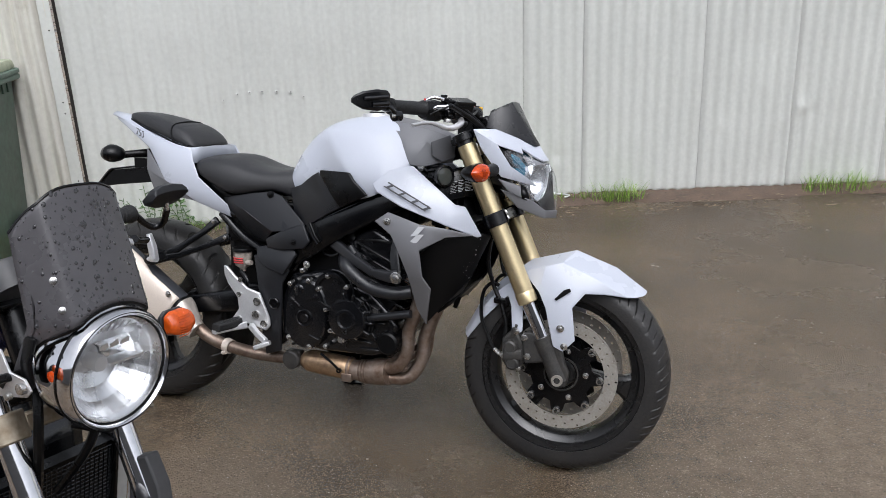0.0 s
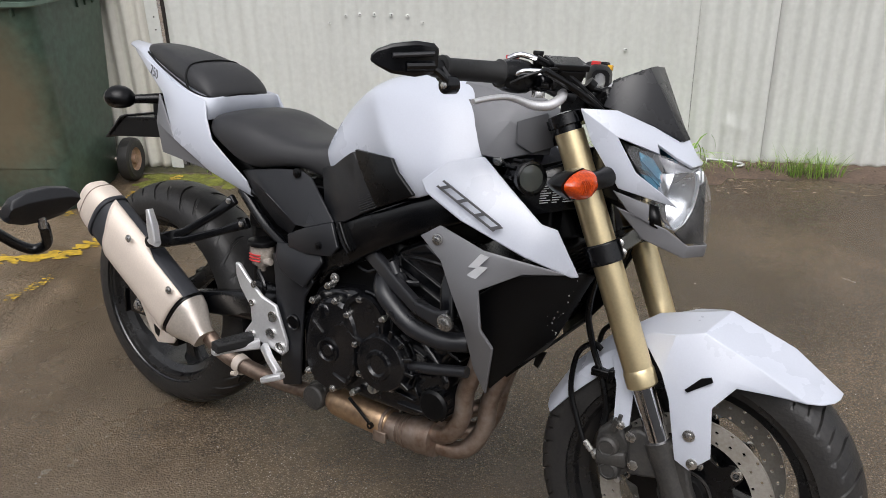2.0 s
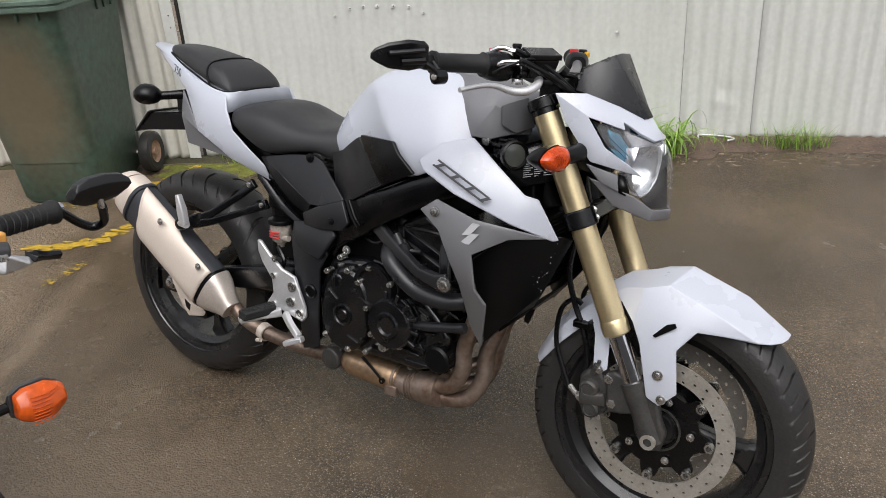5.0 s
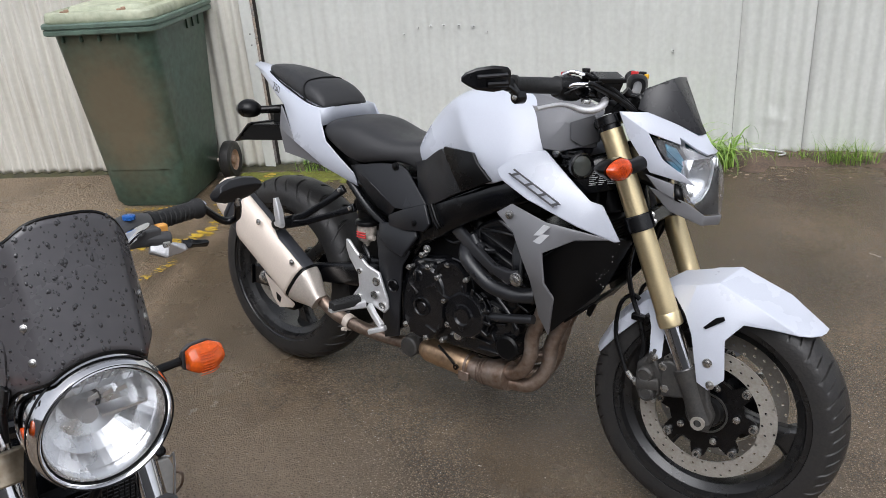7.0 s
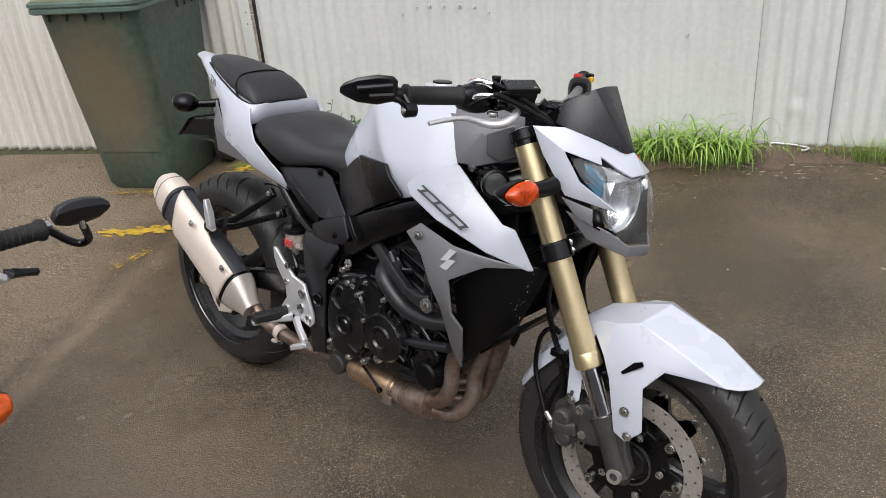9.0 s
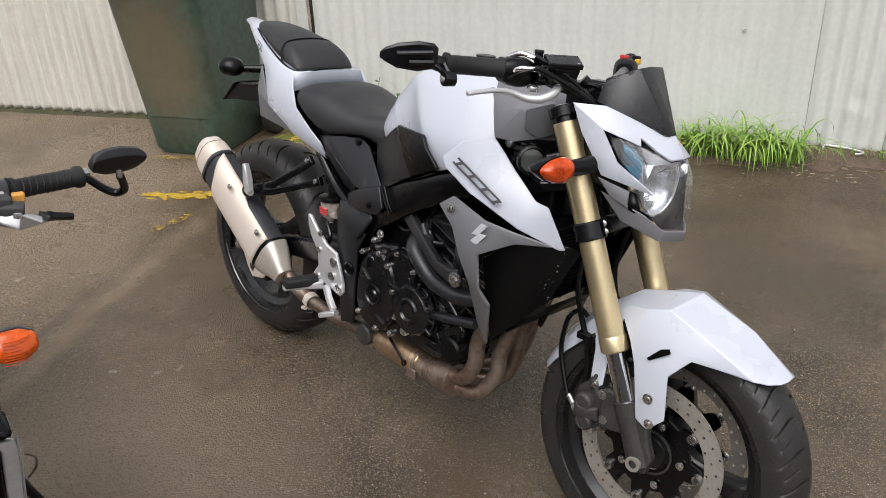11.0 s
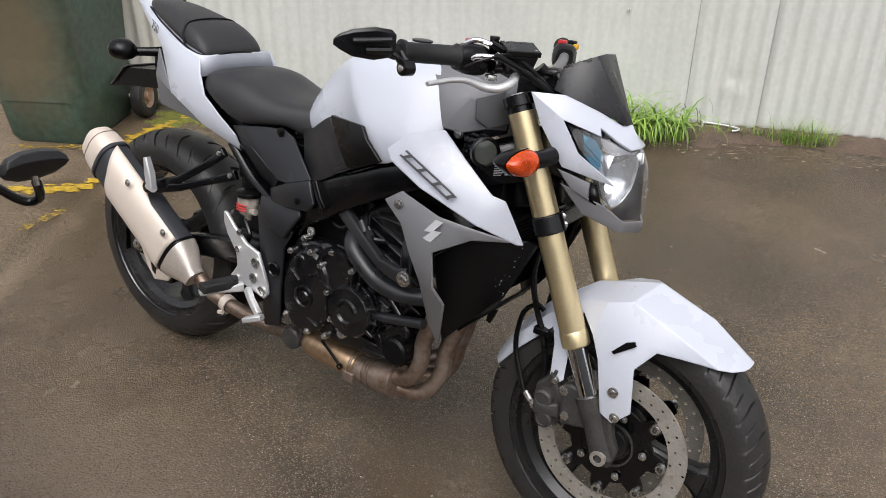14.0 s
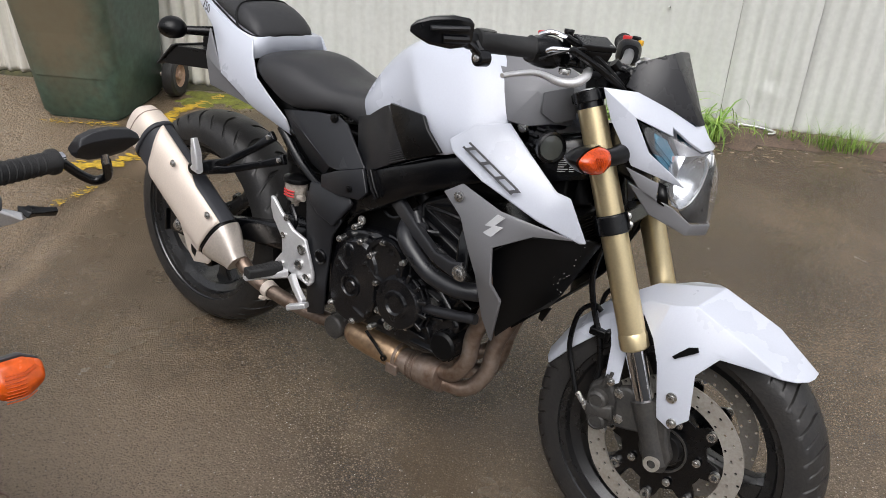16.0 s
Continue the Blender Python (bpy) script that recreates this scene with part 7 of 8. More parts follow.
gl = part("glass", moved(revolve([(0.0, 0.018), (0.03, 0.0165), (0.06, 0.011), (0.078, 0.005), (0.0858, 0.0)], (0, 0, 0), (1, 0, 0), 64), LAMP_TILT), WHITENEDGLASS, hl, "clear headlamp glass", sharp=60)
gl.visible_shadow = False
part("reflector", moved(revolve([(0.0855, -0.002), (0.078, -0.020), (0.064, -0.042), (0.046, -0.060), (0.026, -0.070), (0.022, -0.071)], (0, 0, 0), (1, 0, 0), 40), LAMP_TILT), DULLMIRROR, hl, "faceted mirror bowl", solid=0.001, sharp=6)
for i in range(5):
    y0 = -0.040 + 0.022 * i
    part("facet", moved(prism([(-0.036, y0, 0.040), (-0.030, y0 + 0.018, 0.044), (-0.016, y0 + 0.018, 0.062), (-0.020, y0, 0.060)], (0.002, 0, 0.002)), LAMP_TILT), REFLECTOR, hl)
for i in range(3):
    y0 = -0.012 + 0.020 * i
    part("facet", moved(prism([(-0.034, y0, 0.026), (-0.034, y0 + 0.017, 0.028), (-0.034, y0 + 0.015, 0.036), (-0.034, y0 + 0.002, 0.032)], (0.003, 0, 0)), LAMP_TILT), REFLECTOR, hl)
part("rim_groove", moved(revolve([(0.0930, 0.0070), (0.0935, 0.0080), (0.0944, 0.0074), (0.0940, 0.0062)], (0, 0, 0), (1, 0, 0), 72, closed=True), LAMP_TILT), BLACK, hl)
part("rim_step", moved(revolve([(0.0955, -0.0195), (0.1000, -0.0195), (0.1000, -0.0225), (0.0955, -0.0225)], (0, 0, 0), (1, 0, 0), 72, closed=True), LAMP_TILT), BLACK, hl)
for i in range(7):
    q = radians(66 + 9 * i)
    part("fan_flute", moved(tube([(-0.030 + 0.004, 0.056 * math.cos(q), 0.056 * math.sin(q)), (-0.012, 0.078 * math.cos(q), 0.078 * math.sin(q))], 0.0014, 6), LAMP_TILT), REFLECTOR, hl)
part("beam_ledge", moved(box(-0.055, -0.028, 0.005, 0.070, -0.003, 0.001), LAMP_TILT), REFLECTOR, hl)
part("bulb_shield", moved(revolve([(0.0, -0.030), (0.012, -0.031), (0.014, -0.036), (0.014, -0.058), (0.024, -0.068)], (0, -0.010, 0.004), (1, 0, 0), 24), LAMP_TILT), ALLOY, hl)
for s in (-1, 1):
    part("side_reflector", moved(disc_solid(0.0085, 0.003 * s, (-0.030, s * 0.0960, 0.012), (0, 1, 0), 14), LAMP_TILT), ORANGE, hl, "small orange side reflector")
part("adjuster", moved(disc_solid(0.004, 0.012, (-0.006, 0.062, -0.080), (0, 0.6, -0.8), 8), LAMP_TILT), BOLT, hl)

# flyscreen
fs = new("flyscreen")
fs.parent = bike_b


def screen_point(u, v):
    """u across from -1 to 1, v from the lamp's brow to the top."""
    top = 0.285 - 0.065 * abs(u) ** 3.2
    y = u * (0.104 - 0.012 * max(0, v - 0.4))
    low = (math.sqrt(max(0.0, 0.104 ** 2 - y * y)) if abs(y) < 0.104 else 0.0) * 0.98 + 0.004
    low = max(low, -0.03) if abs(u) < 0.93 else -0.02
    z = low + (top - low) * v
    x = 0.004 - 0.36 * (z - 0.085) if z > 0.085 else 0.004 - 0.55 * (0.085 - z)
    x -= 1.15 * max(0.0, abs(y) - 0.066) + 0.25 * y * y / 0.1
    return (x, y, z)


part("panel", loft([[screen_point(-1 + 2 * i / 40, j / 20) for i in range(41)] for j in range(21)], closed=False), GLOSSBLACK, fs, "black flyscreen beaded with rain", solid=0.004, sharp=55)
part("edge_strip", tube([screen_point(-1 + 2 * i / 20, 1.0) for i in range(21)], 0.003, 6, 2), BLACK, fs)
part("brow_trim", tube([screen_point(-0.98 + 1.96 * i / 20, 0.0) for i in range(21)], 0.0035, 6, 2), BLACK, fs)
random.seed(5)
dr = []
for i in range(360):
    u, v = random.uniform(-0.97, 0.97), random.random() ** 0.8
    p, pu, pv = Vector(screen_point(u, v)), Vector(screen_point(min(1, u + 0.02), v)), Vector(screen_point(u, min(1, v + 0.02) if v < 0.97 else v - 0.02))
    n_ = (pu - p).cross(pv - p)
    if n_.length < 1e-9:
        continue
    n_.normalize()
    if n_.x < 0:
        n_ = -n_
    r = random.choice((0.0008, 0.0009, 0.0011, 0.0013, 0.0016, 0.0021, 0.0028))
    g = revolve([(r, 0), (r * 0.85, r * 0.22), (r * 0.4, r * 0.36), (0.0001, r * 0.40)], (0, 0, 0), (0, 0, 1), 8)
    q = n_.to_track_quat("Z", "Y").to_matrix().to_4x4()
    dr.append(moved(g, Matrix.Translation(p + n_ * 0.0022) @ q @ Matrix.Diagonal((1.0, random.uniform(1.0, 1.7), 1.0, 1.0))))
tagged(part("raindrop_film", join(*dr), mat("water_beads", (0.024, 0.023, 0.025), 0.08, var=0.1, rough_var=0.02, spec=0.9), fs), kind="stuff")
for s in (-1, 1):
    for z, x in ((0.172, -0.030), (0.127, -0.012)):
        yy = 0.090
        p = Vector(screen_point(0.86 if s > 0 else -0.70, (0.50 if s > 0 else 0.41) if z > 0.15 else (0.33 if s > 0 else 0.18)))
        part("screen_bolt", join(disc_solid(0.0058, 0.002, p + Vector((0.001, s * 0.001, 0)), (0.75, s * 0.65, 0.25), 16), disc_solid(0.0036, 0.0040, p + Vector((0.001, s * 0.001, 0)), (0.75, s * 0.65, 0.25), 10)), BOLT, fs)

# front fork, yokes, brackets
RB = radians(25)
up_b = Vector((-math.sin(RB), 0, math.cos(RB)))
axle_b = Vector((0.085, 0, -0.556))
for s in (-1, 1):
    leg = new("fork_leg")
    leg.parent = bike_b
    c = axle_b + Vector((-0.030, s * 0.098, 0))
    part("inner_tube", tube([c + up_b * 0.22, c + up_b * 0.80], 0.0205, 22), CHROME, leg, "chromed fork tube")
    part("slider", tube([c + up_b * -0.03, c + up_b * 0.27], [0.027, 0.030], 20), ALLOY, leg, "dull alloy fork slider")
    part("dust_seal", tube([c + up_b * 0.262, c + up_b * 0.285], 0.031, 20), BLACK, leg)
    for d, m in ((0.50, DIRTYCAST), (0.70, SATIN)):
        part("yoke_collar", revolve([(0.0205, -0.024), (0.034, -0.024), (0.034, 0.024), (0.0205, 0.024)], c + up_b * d, up_b, 22, closed=True), m, leg, "stained cast fork clamp" if m is DIRTYCAST else "", bevel=0.003)
    kb = 1.0 if s < 0 else 0.80
    br = [(-0.165, s * 0.118, 0.020), (-0.120, s * 0.122, 0.052), (-0.100, s * 0.124, 0.050), (-0.085, s * 0.122, 0.018), (-0.060, s * 0.116, 0.010), (-0.050, s * 0.114, -0.008), (-0.062, s * 0.114, -0.020), (-0.180, s * 0.118, -0.040), (-0.200, s * 0.118, -0.020)]
    part("lamp_bracket", prism([(x_, y_ * kb, z_) for x_, y_, z_ in br], (0, 0.004 * s, 0)), ALLOY, bike_b, "silver headlamp bracket", bevel=0.001)
    part("bracket_bolt", disc_solid(0.009, 0.010 * s, (-0.064, s * 0.118 * kb, -0.004), segs=12), BOLT, bike_b)
    part("bracket_screw", disc_solid(0.006, 0.008 * s, (-0.094, s * 0.122 * kb, -0.022), segs=12), BOLT, bike_b)
    part("screen_stay", bar_loft([((-0.066, s * 0.111 * kb, -0.008), 0.014, 0.004), ((-0.072, s * 0.107 * kb, 0.030), 0.011, 0.004), ((-0.066, s * 0.100 * kb, 0.070), 0.012, 0.004)]), BLACK, bike_b, "flat black screen stay", bevel=0.002)
    for hole in ([(-0.176, 0.006), (-0.128, 0.010), (-0.122, -0.004), (-0.166, -0.018)], [(-0.112, 0.006), (-0.098, 0.000), (-0.108, -0.014), (-0.118, -0.010)]):
        part("bracket_hole", prism([(x_, s * 0.1236 * kb, z_) for x_, z_ in hole], (0, 0.0008 * s, 0)), DEEPBLACK, bike_b)
    # turn signal
    ti = new("turn_signal")
    ti.parent = bike_b
    part("stalk", tube([(-0.090, s * 0.100, 0.008), (-0.088, s * 0.160, 0.012)], 0.007, 10), BLACK, ti)
    lens_r = []
    for yy, hh, d0 in ((0.158, 0.016, 0.020), (0.170, 0.023, 0.028), (0.198, 0.024, 0.029), (0.217, 0.015, 0.019), (0.221, 0.009, 0.012)):
        lens_r.append([(-0.078 + d0 * a, s * yy, 0.016 + hh * b) for a, b in ((0.0, -1), (0.85, -0.75), (1.0, -0.2), (0.85, 0.35), (0.35, 1), (0.0, 1))])
    part("lens", loft(lens_r), STALE, ti, "orange ribbed lens", bevel=0.003)
    for i in range(9):
        z_ = -0.005 + 0.0046 * i
        part("lens_rib", tube([(-0.078 + 0.0285 - abs(z_ - 0.012) * 0.25, s * 0.172, z_), (-0.078 + 0.0285 - abs(z_ - 0.012) * 0.25, s * 0.193, z_), (-0.078 + 0.018 - abs(z_ - 0.012) * 0.2, s * 0.209, z_)], 0.0008, 5), STALE, ti)
    part("shell", loft([[(-0.080 + dd * a, s * yy, 0.016 + hh * b) for a, b in ((0.0, -1), (0.0, 1), (-0.5, 0.8), (-1, 0.0), (-0.5, -0.8))] for yy, hh, dd in ((0.155, 0.016, 0.014), (0.170, 0.025, 0.026), (0.198, 0.026, 0.028), (0.219, 0.014, 0.014))]), DARKGREY, ti, bevel=0.002)
for d, m, dep in ((0.50, DIRTYCAST, 0.05), (0.70, SATIN, 0.05)):
    o = axle_b + Vector((-0.030, 0, 0)) + up_b * d
    part("yoke", moved(box(-0.05, 0.02, -0.075, 0.075, -0.016, 0.016), Matrix.Translation(o) @ Matrix.Rotation(-RB, 4, "Y")), m, bike_b, "cast fork yoke", bevel=0.006)
for i, (a, b, c) in enumerate((((-0.12, -0.06, -0.02), (-0.10, -0.08, -0.12), (-0.16, -0.05, -0.24)), ((-0.13, 0.03, -0.03), (-0.10, 0.02, -0.14), (-0.18, 0.0, -0.26)), ((-0.16, -0.10, 0.03), (-0.19, -0.14, -0.03), (-0.17, -0.11, -0.12)), ((-0.10, -0.02, -0.11), (-0.07, 0.03, -0.13), (-0.11, 0.08, -0.12)))):
    part("wiring", tube([a, b, c], 0.008 if i < 2 else 0.005, 8), BLACK, bike_b)
part("steering_stem", tube([axle_b + Vector((-0.06, 0, 0)) + up_b * 0.48, axle_b + Vector((-0.06, 0, 0)) + up_b * 0.72], 0.03, 16), SATIN, bike_b)
part("speedo", disc_solid(0.04, 0.05, (-0.20, -0.03, 0.10), (-0.6, 0, 0.8), 24), DARKGREY, bike_b)

# handlebar and controls
hb = new("handlebar")
hb.parent = bike_b
for s in (-1, 1):
    part("bar", tube([(-0.225, 0, 0.100), (-0.225, s * 0.06, 0.105), (-0.255, s * 0.15, 0.160), (-0.325, s * 0.225, 0.158), (-0.368, s * 0.255, 0.152), (-0.415, s * 0.388, 0.149)], 0.011, 12), CHROME, hb)
    d = Vector((-0.040, s * 0.124, -0.003)).normalized()
    a = Vector((-0.366, s * 0.250, 0.152))
    part("grip", revolve([(0.011, 0), (0.021, 0), (0.021, 0.008), (0.0165, 0.012), (0.0165, 0.118), (0.020, 0.122), (0.020, 0.130), (0.011, 0.132)], a, d, 22), GRIP, hb, "black twisted rubber grip", sharp=50)
    tw = []
    for i in range(8):
        base = a + d * (0.016 + 0.012 * i)
        u_ = d.cross(Vector((0, 0, 1))).normalized()
        w_ = u_.cross(d)
        tw.append(tube([base + d * (0.010 * k / 6) + (u_ * math.cos(-1.2 + 0.8 * k) + w_ * math.sin(-1.2 + 0.8 * k)) * 0.0165 for k in range(5)], 0.0016, 5, 2))
    tagged(part("grip_ribbing", join(*tw), GRIP, hb), kind="stuff")
    part("switch_box", loft([[Vector((-0.352 + 0.011 * i, s * (0.246 - 0.028 * i), 0.155)) + Vector((r * math.cos(q), 0.0, r * 0.95 * math.sin(q))) for q in (2 * math.pi * k / 16 for k in range(16))] for i, r in enumerate((0.021, 0.030, 0.031, 0.026))]), DARKGREY, hb, "dark grey switch housing", sharp=45)
    mm = new("bar_end_mirror")
    mm.parent = hb
    part("arm", tube([(-0.402, s * 0.368, 0.152), (-0.404, s * 0.386, 0.144), (-0.404, s * 0.412, 0.122), (-0.400, s * 0.432, 0.112), (-0.386, s * 0.444, 0.122), (-0.366, s * 0.436, 0.146), (-0.356, s * 0.430, 0.158)], 0.0075, 12), SATIN, mm)
    part("ball", disc_solid(0.006, 0.022, (-0.356, s * 0.430, 0.156), (0.1, -s * 0.2, 1), 12), BOLT, mm)
    mh = []
    for t, hh in ((-1.0, 0.010), (-0.92, 0.018), (-0.5, 0.025), (0.1, 0.026), (0.7, 0.021), (0.95, 0.013), (1.0, 0.008)):
        c = Vector((-0.354, s * (0.428 + 0.046 * t), 0.188 + 0.002 * t))
        mh.append([c + Vector((0.5 * a_ * 0.030, 0, hh * b_)) + Vector((0.012 * b_, 0, 0)) for a_, b_ in ((1.0, -0.5), (1.0, 0.45), (0.3, 1), (-0.7, 1), (-1.0, 0.5), (-1.0, -0.6), (-0.6, -1), (0.4, -1))])
    part("housing", loft(mh), COVERBLACK, mm, "matt black mirror housing", bevel=0.003)
part("blue_cap", disc_solid(0.011, 0.007, (-0.318, 0.196, 0.182), (0, 0, 1), 16), BLUE, hb, "bright blue anodised cap")
part("clutch_perch", join(box(-0.335, -0.300, 0.165, 0.245, 0.132, 0.160), tube([(-0.320, 0.180, 0.145), (-0.305, 0.262, 0.136)], 0.014, 12)), DARKGREY, hb, bevel=0.005)
part("lever_blade", bar_loft([((-0.306, 0.222, 0.128), 0.006, 0.012), ((-0.298, 0.250, 0.120), 0.008, 0.015), ((-0.303, 0.280, 0.114), 0.007, 0.012), ((-0.308, 0.288, 0.114), 0.005, 0.008)]), ALLOY, hb, "polished alloy lever root", bevel=0.003)
part("lever_tip", bar_loft([((-0.304, 0.282, 0.122), 0.008, 0.007), ((-0.300, 0.294, 0.121), 0.008, 0.007), ((-0.308, 0.308, 0.116), 0.006, 0.006), ((-0.311, 0.336, 0.110), 0.0045, 0.006)]), SATIN, hb, "black folding lever tip", bevel=0.002)
part("lever_bolt", disc_solid(0.009, 0.010, (-0.300, 0.250, 0.126), (0, 0, 1), 12), BOLT, hb)
part("orange_button", box(-0.338, -0.322, 0.248, 0.268, 0.142, 0.158), mat("pale_orange", (0.75, 0.36, 0.08), 0.4), hb, bevel=0.003)

# radiator, guard, front wheel, and the rest of the machine
rad_m = Matrix.Translation((-0.262, 0.036, -0.402)) @ Matrix.Rotation(radians(8), 4, "Y")
rb = new("radiator")
rb.parent = bike_b
part("core", moved(box(-0.018, 0.010, -0.116, 0.116, -0.19, 0.165), rad_m), BLACK, rb, "black radiator")
mesh_bars = [moved(tube([(0.016, -0.114, -0.185 + 0.008 * i), (0.016, 0.114, -0.185 + 0.008 * i)], 0.0011, 4, 1), rad_m) for i in range(44)]
mesh_bars += [moved(tube([(0.017, -0.115 + 0.010 * i, -0.185), (0.017, -0.115 + 0.010 * i, 0.160)], 0.0011, 4, 1), rad_m) for i in range(24)]
tagged(part("grille", join(*mesh_bars), ENGINE, rb, "dark wire stone guard"), kind="stuff")
for s in (-1, 1):
    part("frame_edge", moved(box(-0.02, 0.024, s * 0.121 - 0.005, s * 0.121 + 0.005, -0.195, 0.168), rad_m), BLACK, rb, bevel=0.003)
for s in (-1, 1):
    part("side_panel", moved(prism([(0.012, s * 0.150, 0.160), (0.018, s * 0.156, 0.145), (0.012, s * 0.156, -0.16), (-0.055, s * 0.154, -0.16), (-0.065, s * 0.154, 0.155)], (0, -0.026 * s, 0)), rad_m), PALEGREY, rb, "pale grey radiator side panel", bevel=0.002)
    part("panel_edge", moved(tube([(0.016, s * 0.156, -0.16), (0.021, s * 0.157, 0.146), (0.014, s * 0.152, 0.163), (0.008, s * 0.138, 0.166)], 0.0022, 6, 2), rad_m), ALLOY, rb, "bright panel edge")
    part("side_cap", moved(box(-0.060, 0.010, s * 0.138 - 0.016, s * 0.138 + 0.013, 0.158, 0.180), rad_m), BLACK, rb, bevel=0.010)
part("wire_hook", tube([(-0.262, 0.205, -0.300), (-0.250, 0.218, -0.304), (-0.250, 0.217, -0.326), (-0.262, 0.205, -0.350)], 0.0026, 6), PIPE, rb)
wheel("front_wheel", axle_b, Matrix.Identity(4), 0.300, 0.120, 0.216, 0.09, 3, 0.3, 0.150, (-0.065, 0.065), 20, bike_b)
wheel("rear_wheel", (-1.335, 0, -0.546), Matrix.Identity(4), 0.310, 0.160, 0.216, 0.12, 3, 0.9, 0.12, (-0.08,), 20, bike_b)
grd = []
for a in range(30, 171, 10):
    r = 0.328
    grd.append([(axle_b.x + (r - dd) * math.cos(radians(a)), y, axle_b.z + (r - dd) * math.sin(radians(a))) for y, dd in ((-0.076, 0.06), (-0.068, 0.02), (-0.04, 0.004), (0, 0), (0.04, 0.004), (0.068, 0.02), (0.076, 0.06))])
mg = part("mudguard", loft(grd, closed=False), DARKGREY, bike_b, "dark grey front mudguard", solid=0.004)
for s in (-1, 1):
    part("fork_shield", prism([(-0.108, s * 0.120, -0.220), (-0.062, s * 0.120, -0.202), (-0.034, s * 0.120, -0.254), (-0.020, s * 0.120, -0.345), (-0.110, s * 0.120, -0.345)], (0, -0.030 * s, 0)), DARKGREY, mg, bevel=0.004)
tk = []
for x, w, zt, zb in ((-0.36, 0.06, 0.06, -0.06), (-0.42, 0.12, 0.10, -0.10), (-0.55, 0.15, 0.12, -0.12), (-0.70, 0.13, 0.08, -0.12), (-0.78, 0.08, 0.02, -0.10)):
    tk.append([(x, w * math.cos(q) * 1.0, (zt + zb) / 2 + (zt - zb) / 2 * math.sin(q)) for q in (2 * math.pi * k / 20 for k in range(20))])
part("fuel_tank", loft(tk), NAVY, bike_b, "dark blue fuel tank", sharp=60)
st = []
for x, w, zt in ((-0.76, 0.09, -0.02), (-0.90, 0.13, -0.04), (-1.10, 0.14, -0.02), (-1.35, 0.12, 0.02), (-1.48, 0.08, 0.03)):
    st.append([(x, w * c, zt - 0.05 + 0.05 * s_) for c, s_ in ((1, -1), (1, 0.3), (0.8, 1), (0, 1.1), (-0.8, 1), (-1, 0.3), (-1, -1))])
part("seat", loft(st), VINYL, bike_b, sharp=60)
part("engine", box(-0.75, -0.33, -0.19, 0.19, -0.62, -0.20), ENGINE, bike_b, bevel=0.05)
part("frame_tube", join(*[tube([(-0.17, s * 0.03, -0.06), (-0.40, s * 0.16, -0.14), (-0.80, s * 0.15, -0.16), (-1.40, s * 0.10, -0.05)], 0.016, 10) for s in (-1, 1)]), SATIN, bike_b)
part("swingarm", join(*[tube([(-0.80, s * 0.11, -0.50), (-1.335, s * 0.12, -0.546)], 0.022, 10) for s in (-1, 1)]), SATIN, bike_b)
part("side_stand", tube([(-0.78, 0.16, -0.55), (-0.76, 0.28, -0.79)], 0.012, 10), SATIN, bike_b)

# ---- plants, dirt and litter along the fence ----
def leafy(name, light, dark):
    m = bpy.data.materials.new(name)
    m.use_nodes = True
    n, l = m.node_tree.nodes, m.node_tree.links
    b = n["Principled BSDF"]
    g = n.new("ShaderNodeNewGeometry")
    mx = n.new("ShaderNodeMix")
    mx.data_type = "RGBA"
    mx.inputs["A"].default_value, mx.inputs["B"].default_value = (*dark, 1), (*light, 1)
    l.new(g.outputs["Random Per Island"], mx.inputs["Factor"])
    l.new(mx.outputs["Result"], b.inputs["Base Color"])
    b.inputs["Roughness"].default_value = 0.5
    b.inputs["Transmission Weight"].default_value = 0.0
    b.inputs["Subsurface Weight"].default_value = 0.0
    return m


GRASS = leafy("grass_blades", (0.36, 0.52, 0.10), (0.14, 0.27, 0.04))
WEED = leafy("weed_leaves", (0.12, 0.22, 0.06), (0.05, 0.11, 0.03))
MOSS = mat("moss", (0.16, 0.17, 0.025), 0.9, var=0.35, grain=150, big=20, bump=0.8)
DIRT = mat("damp_dirt", (0.125, 0.085, 0.060), 0.75, var=0.35, grain=90, big=12, bump=0.9, tint=(0.055, 0.038, 0.028))
STRAW = leafy("dry_straw", (0.30, 0.23, 0.14), (0.05, 0.035, 0.022))


def tuft(cx, cy, n, height, spread, width, droop, seed):
    """Tapering blades that rise from one patch of ground, arch over and hang at the tip."""
    rnd = random.Random(seed)
    out = []
    for i in range(n):
        a = rnd.uniform(0, 2 * math.pi)
        rr = spread * 0.42 * math.sqrt(rnd.random())
        p = Vector((cx + rr * math.cos(a) * 1.4, cy + rr * math.sin(a) * 0.4, 0.0))
        length = height * rnd.uniform(0.55, 1.3)
        b = rnd.uniform(0, 2 * math.pi)
        h = Vector((math.cos(b), math.sin(b) * 0.75 - 0.2, 0))
        pitch = radians(rnd.uniform(62, 88))
        bend = rnd.uniform(0.5, 1.15) * droop * radians(140)
        w = width * rnd.uniform(0.6, 1.1)
        side = Vector((-h.y, h.x, 0)).normalized() * w
        v = []
        seg = 8
        for k in range(seg + 1):
            t = k / seg
            q = (1 - t ** 1.5 * 0.95)
            lim = fence_y(p.x) - 0.02
            p.y, p.z = min(p.y, lim), max(0.004, p.z)
            v += [tuple(p - side * q), tuple(p + side * q)]
            ang = pitch - bend * t ** 1.4
            p = p + (h * math.cos(ang) + Vector((0, 0, math.sin(ang)))) * (length / seg)
        out.append((v, [(2 * k, 2 * k + 1, 2 * k + 3, 2 * k + 2) for k in range(seg)]))
    return join(*out)


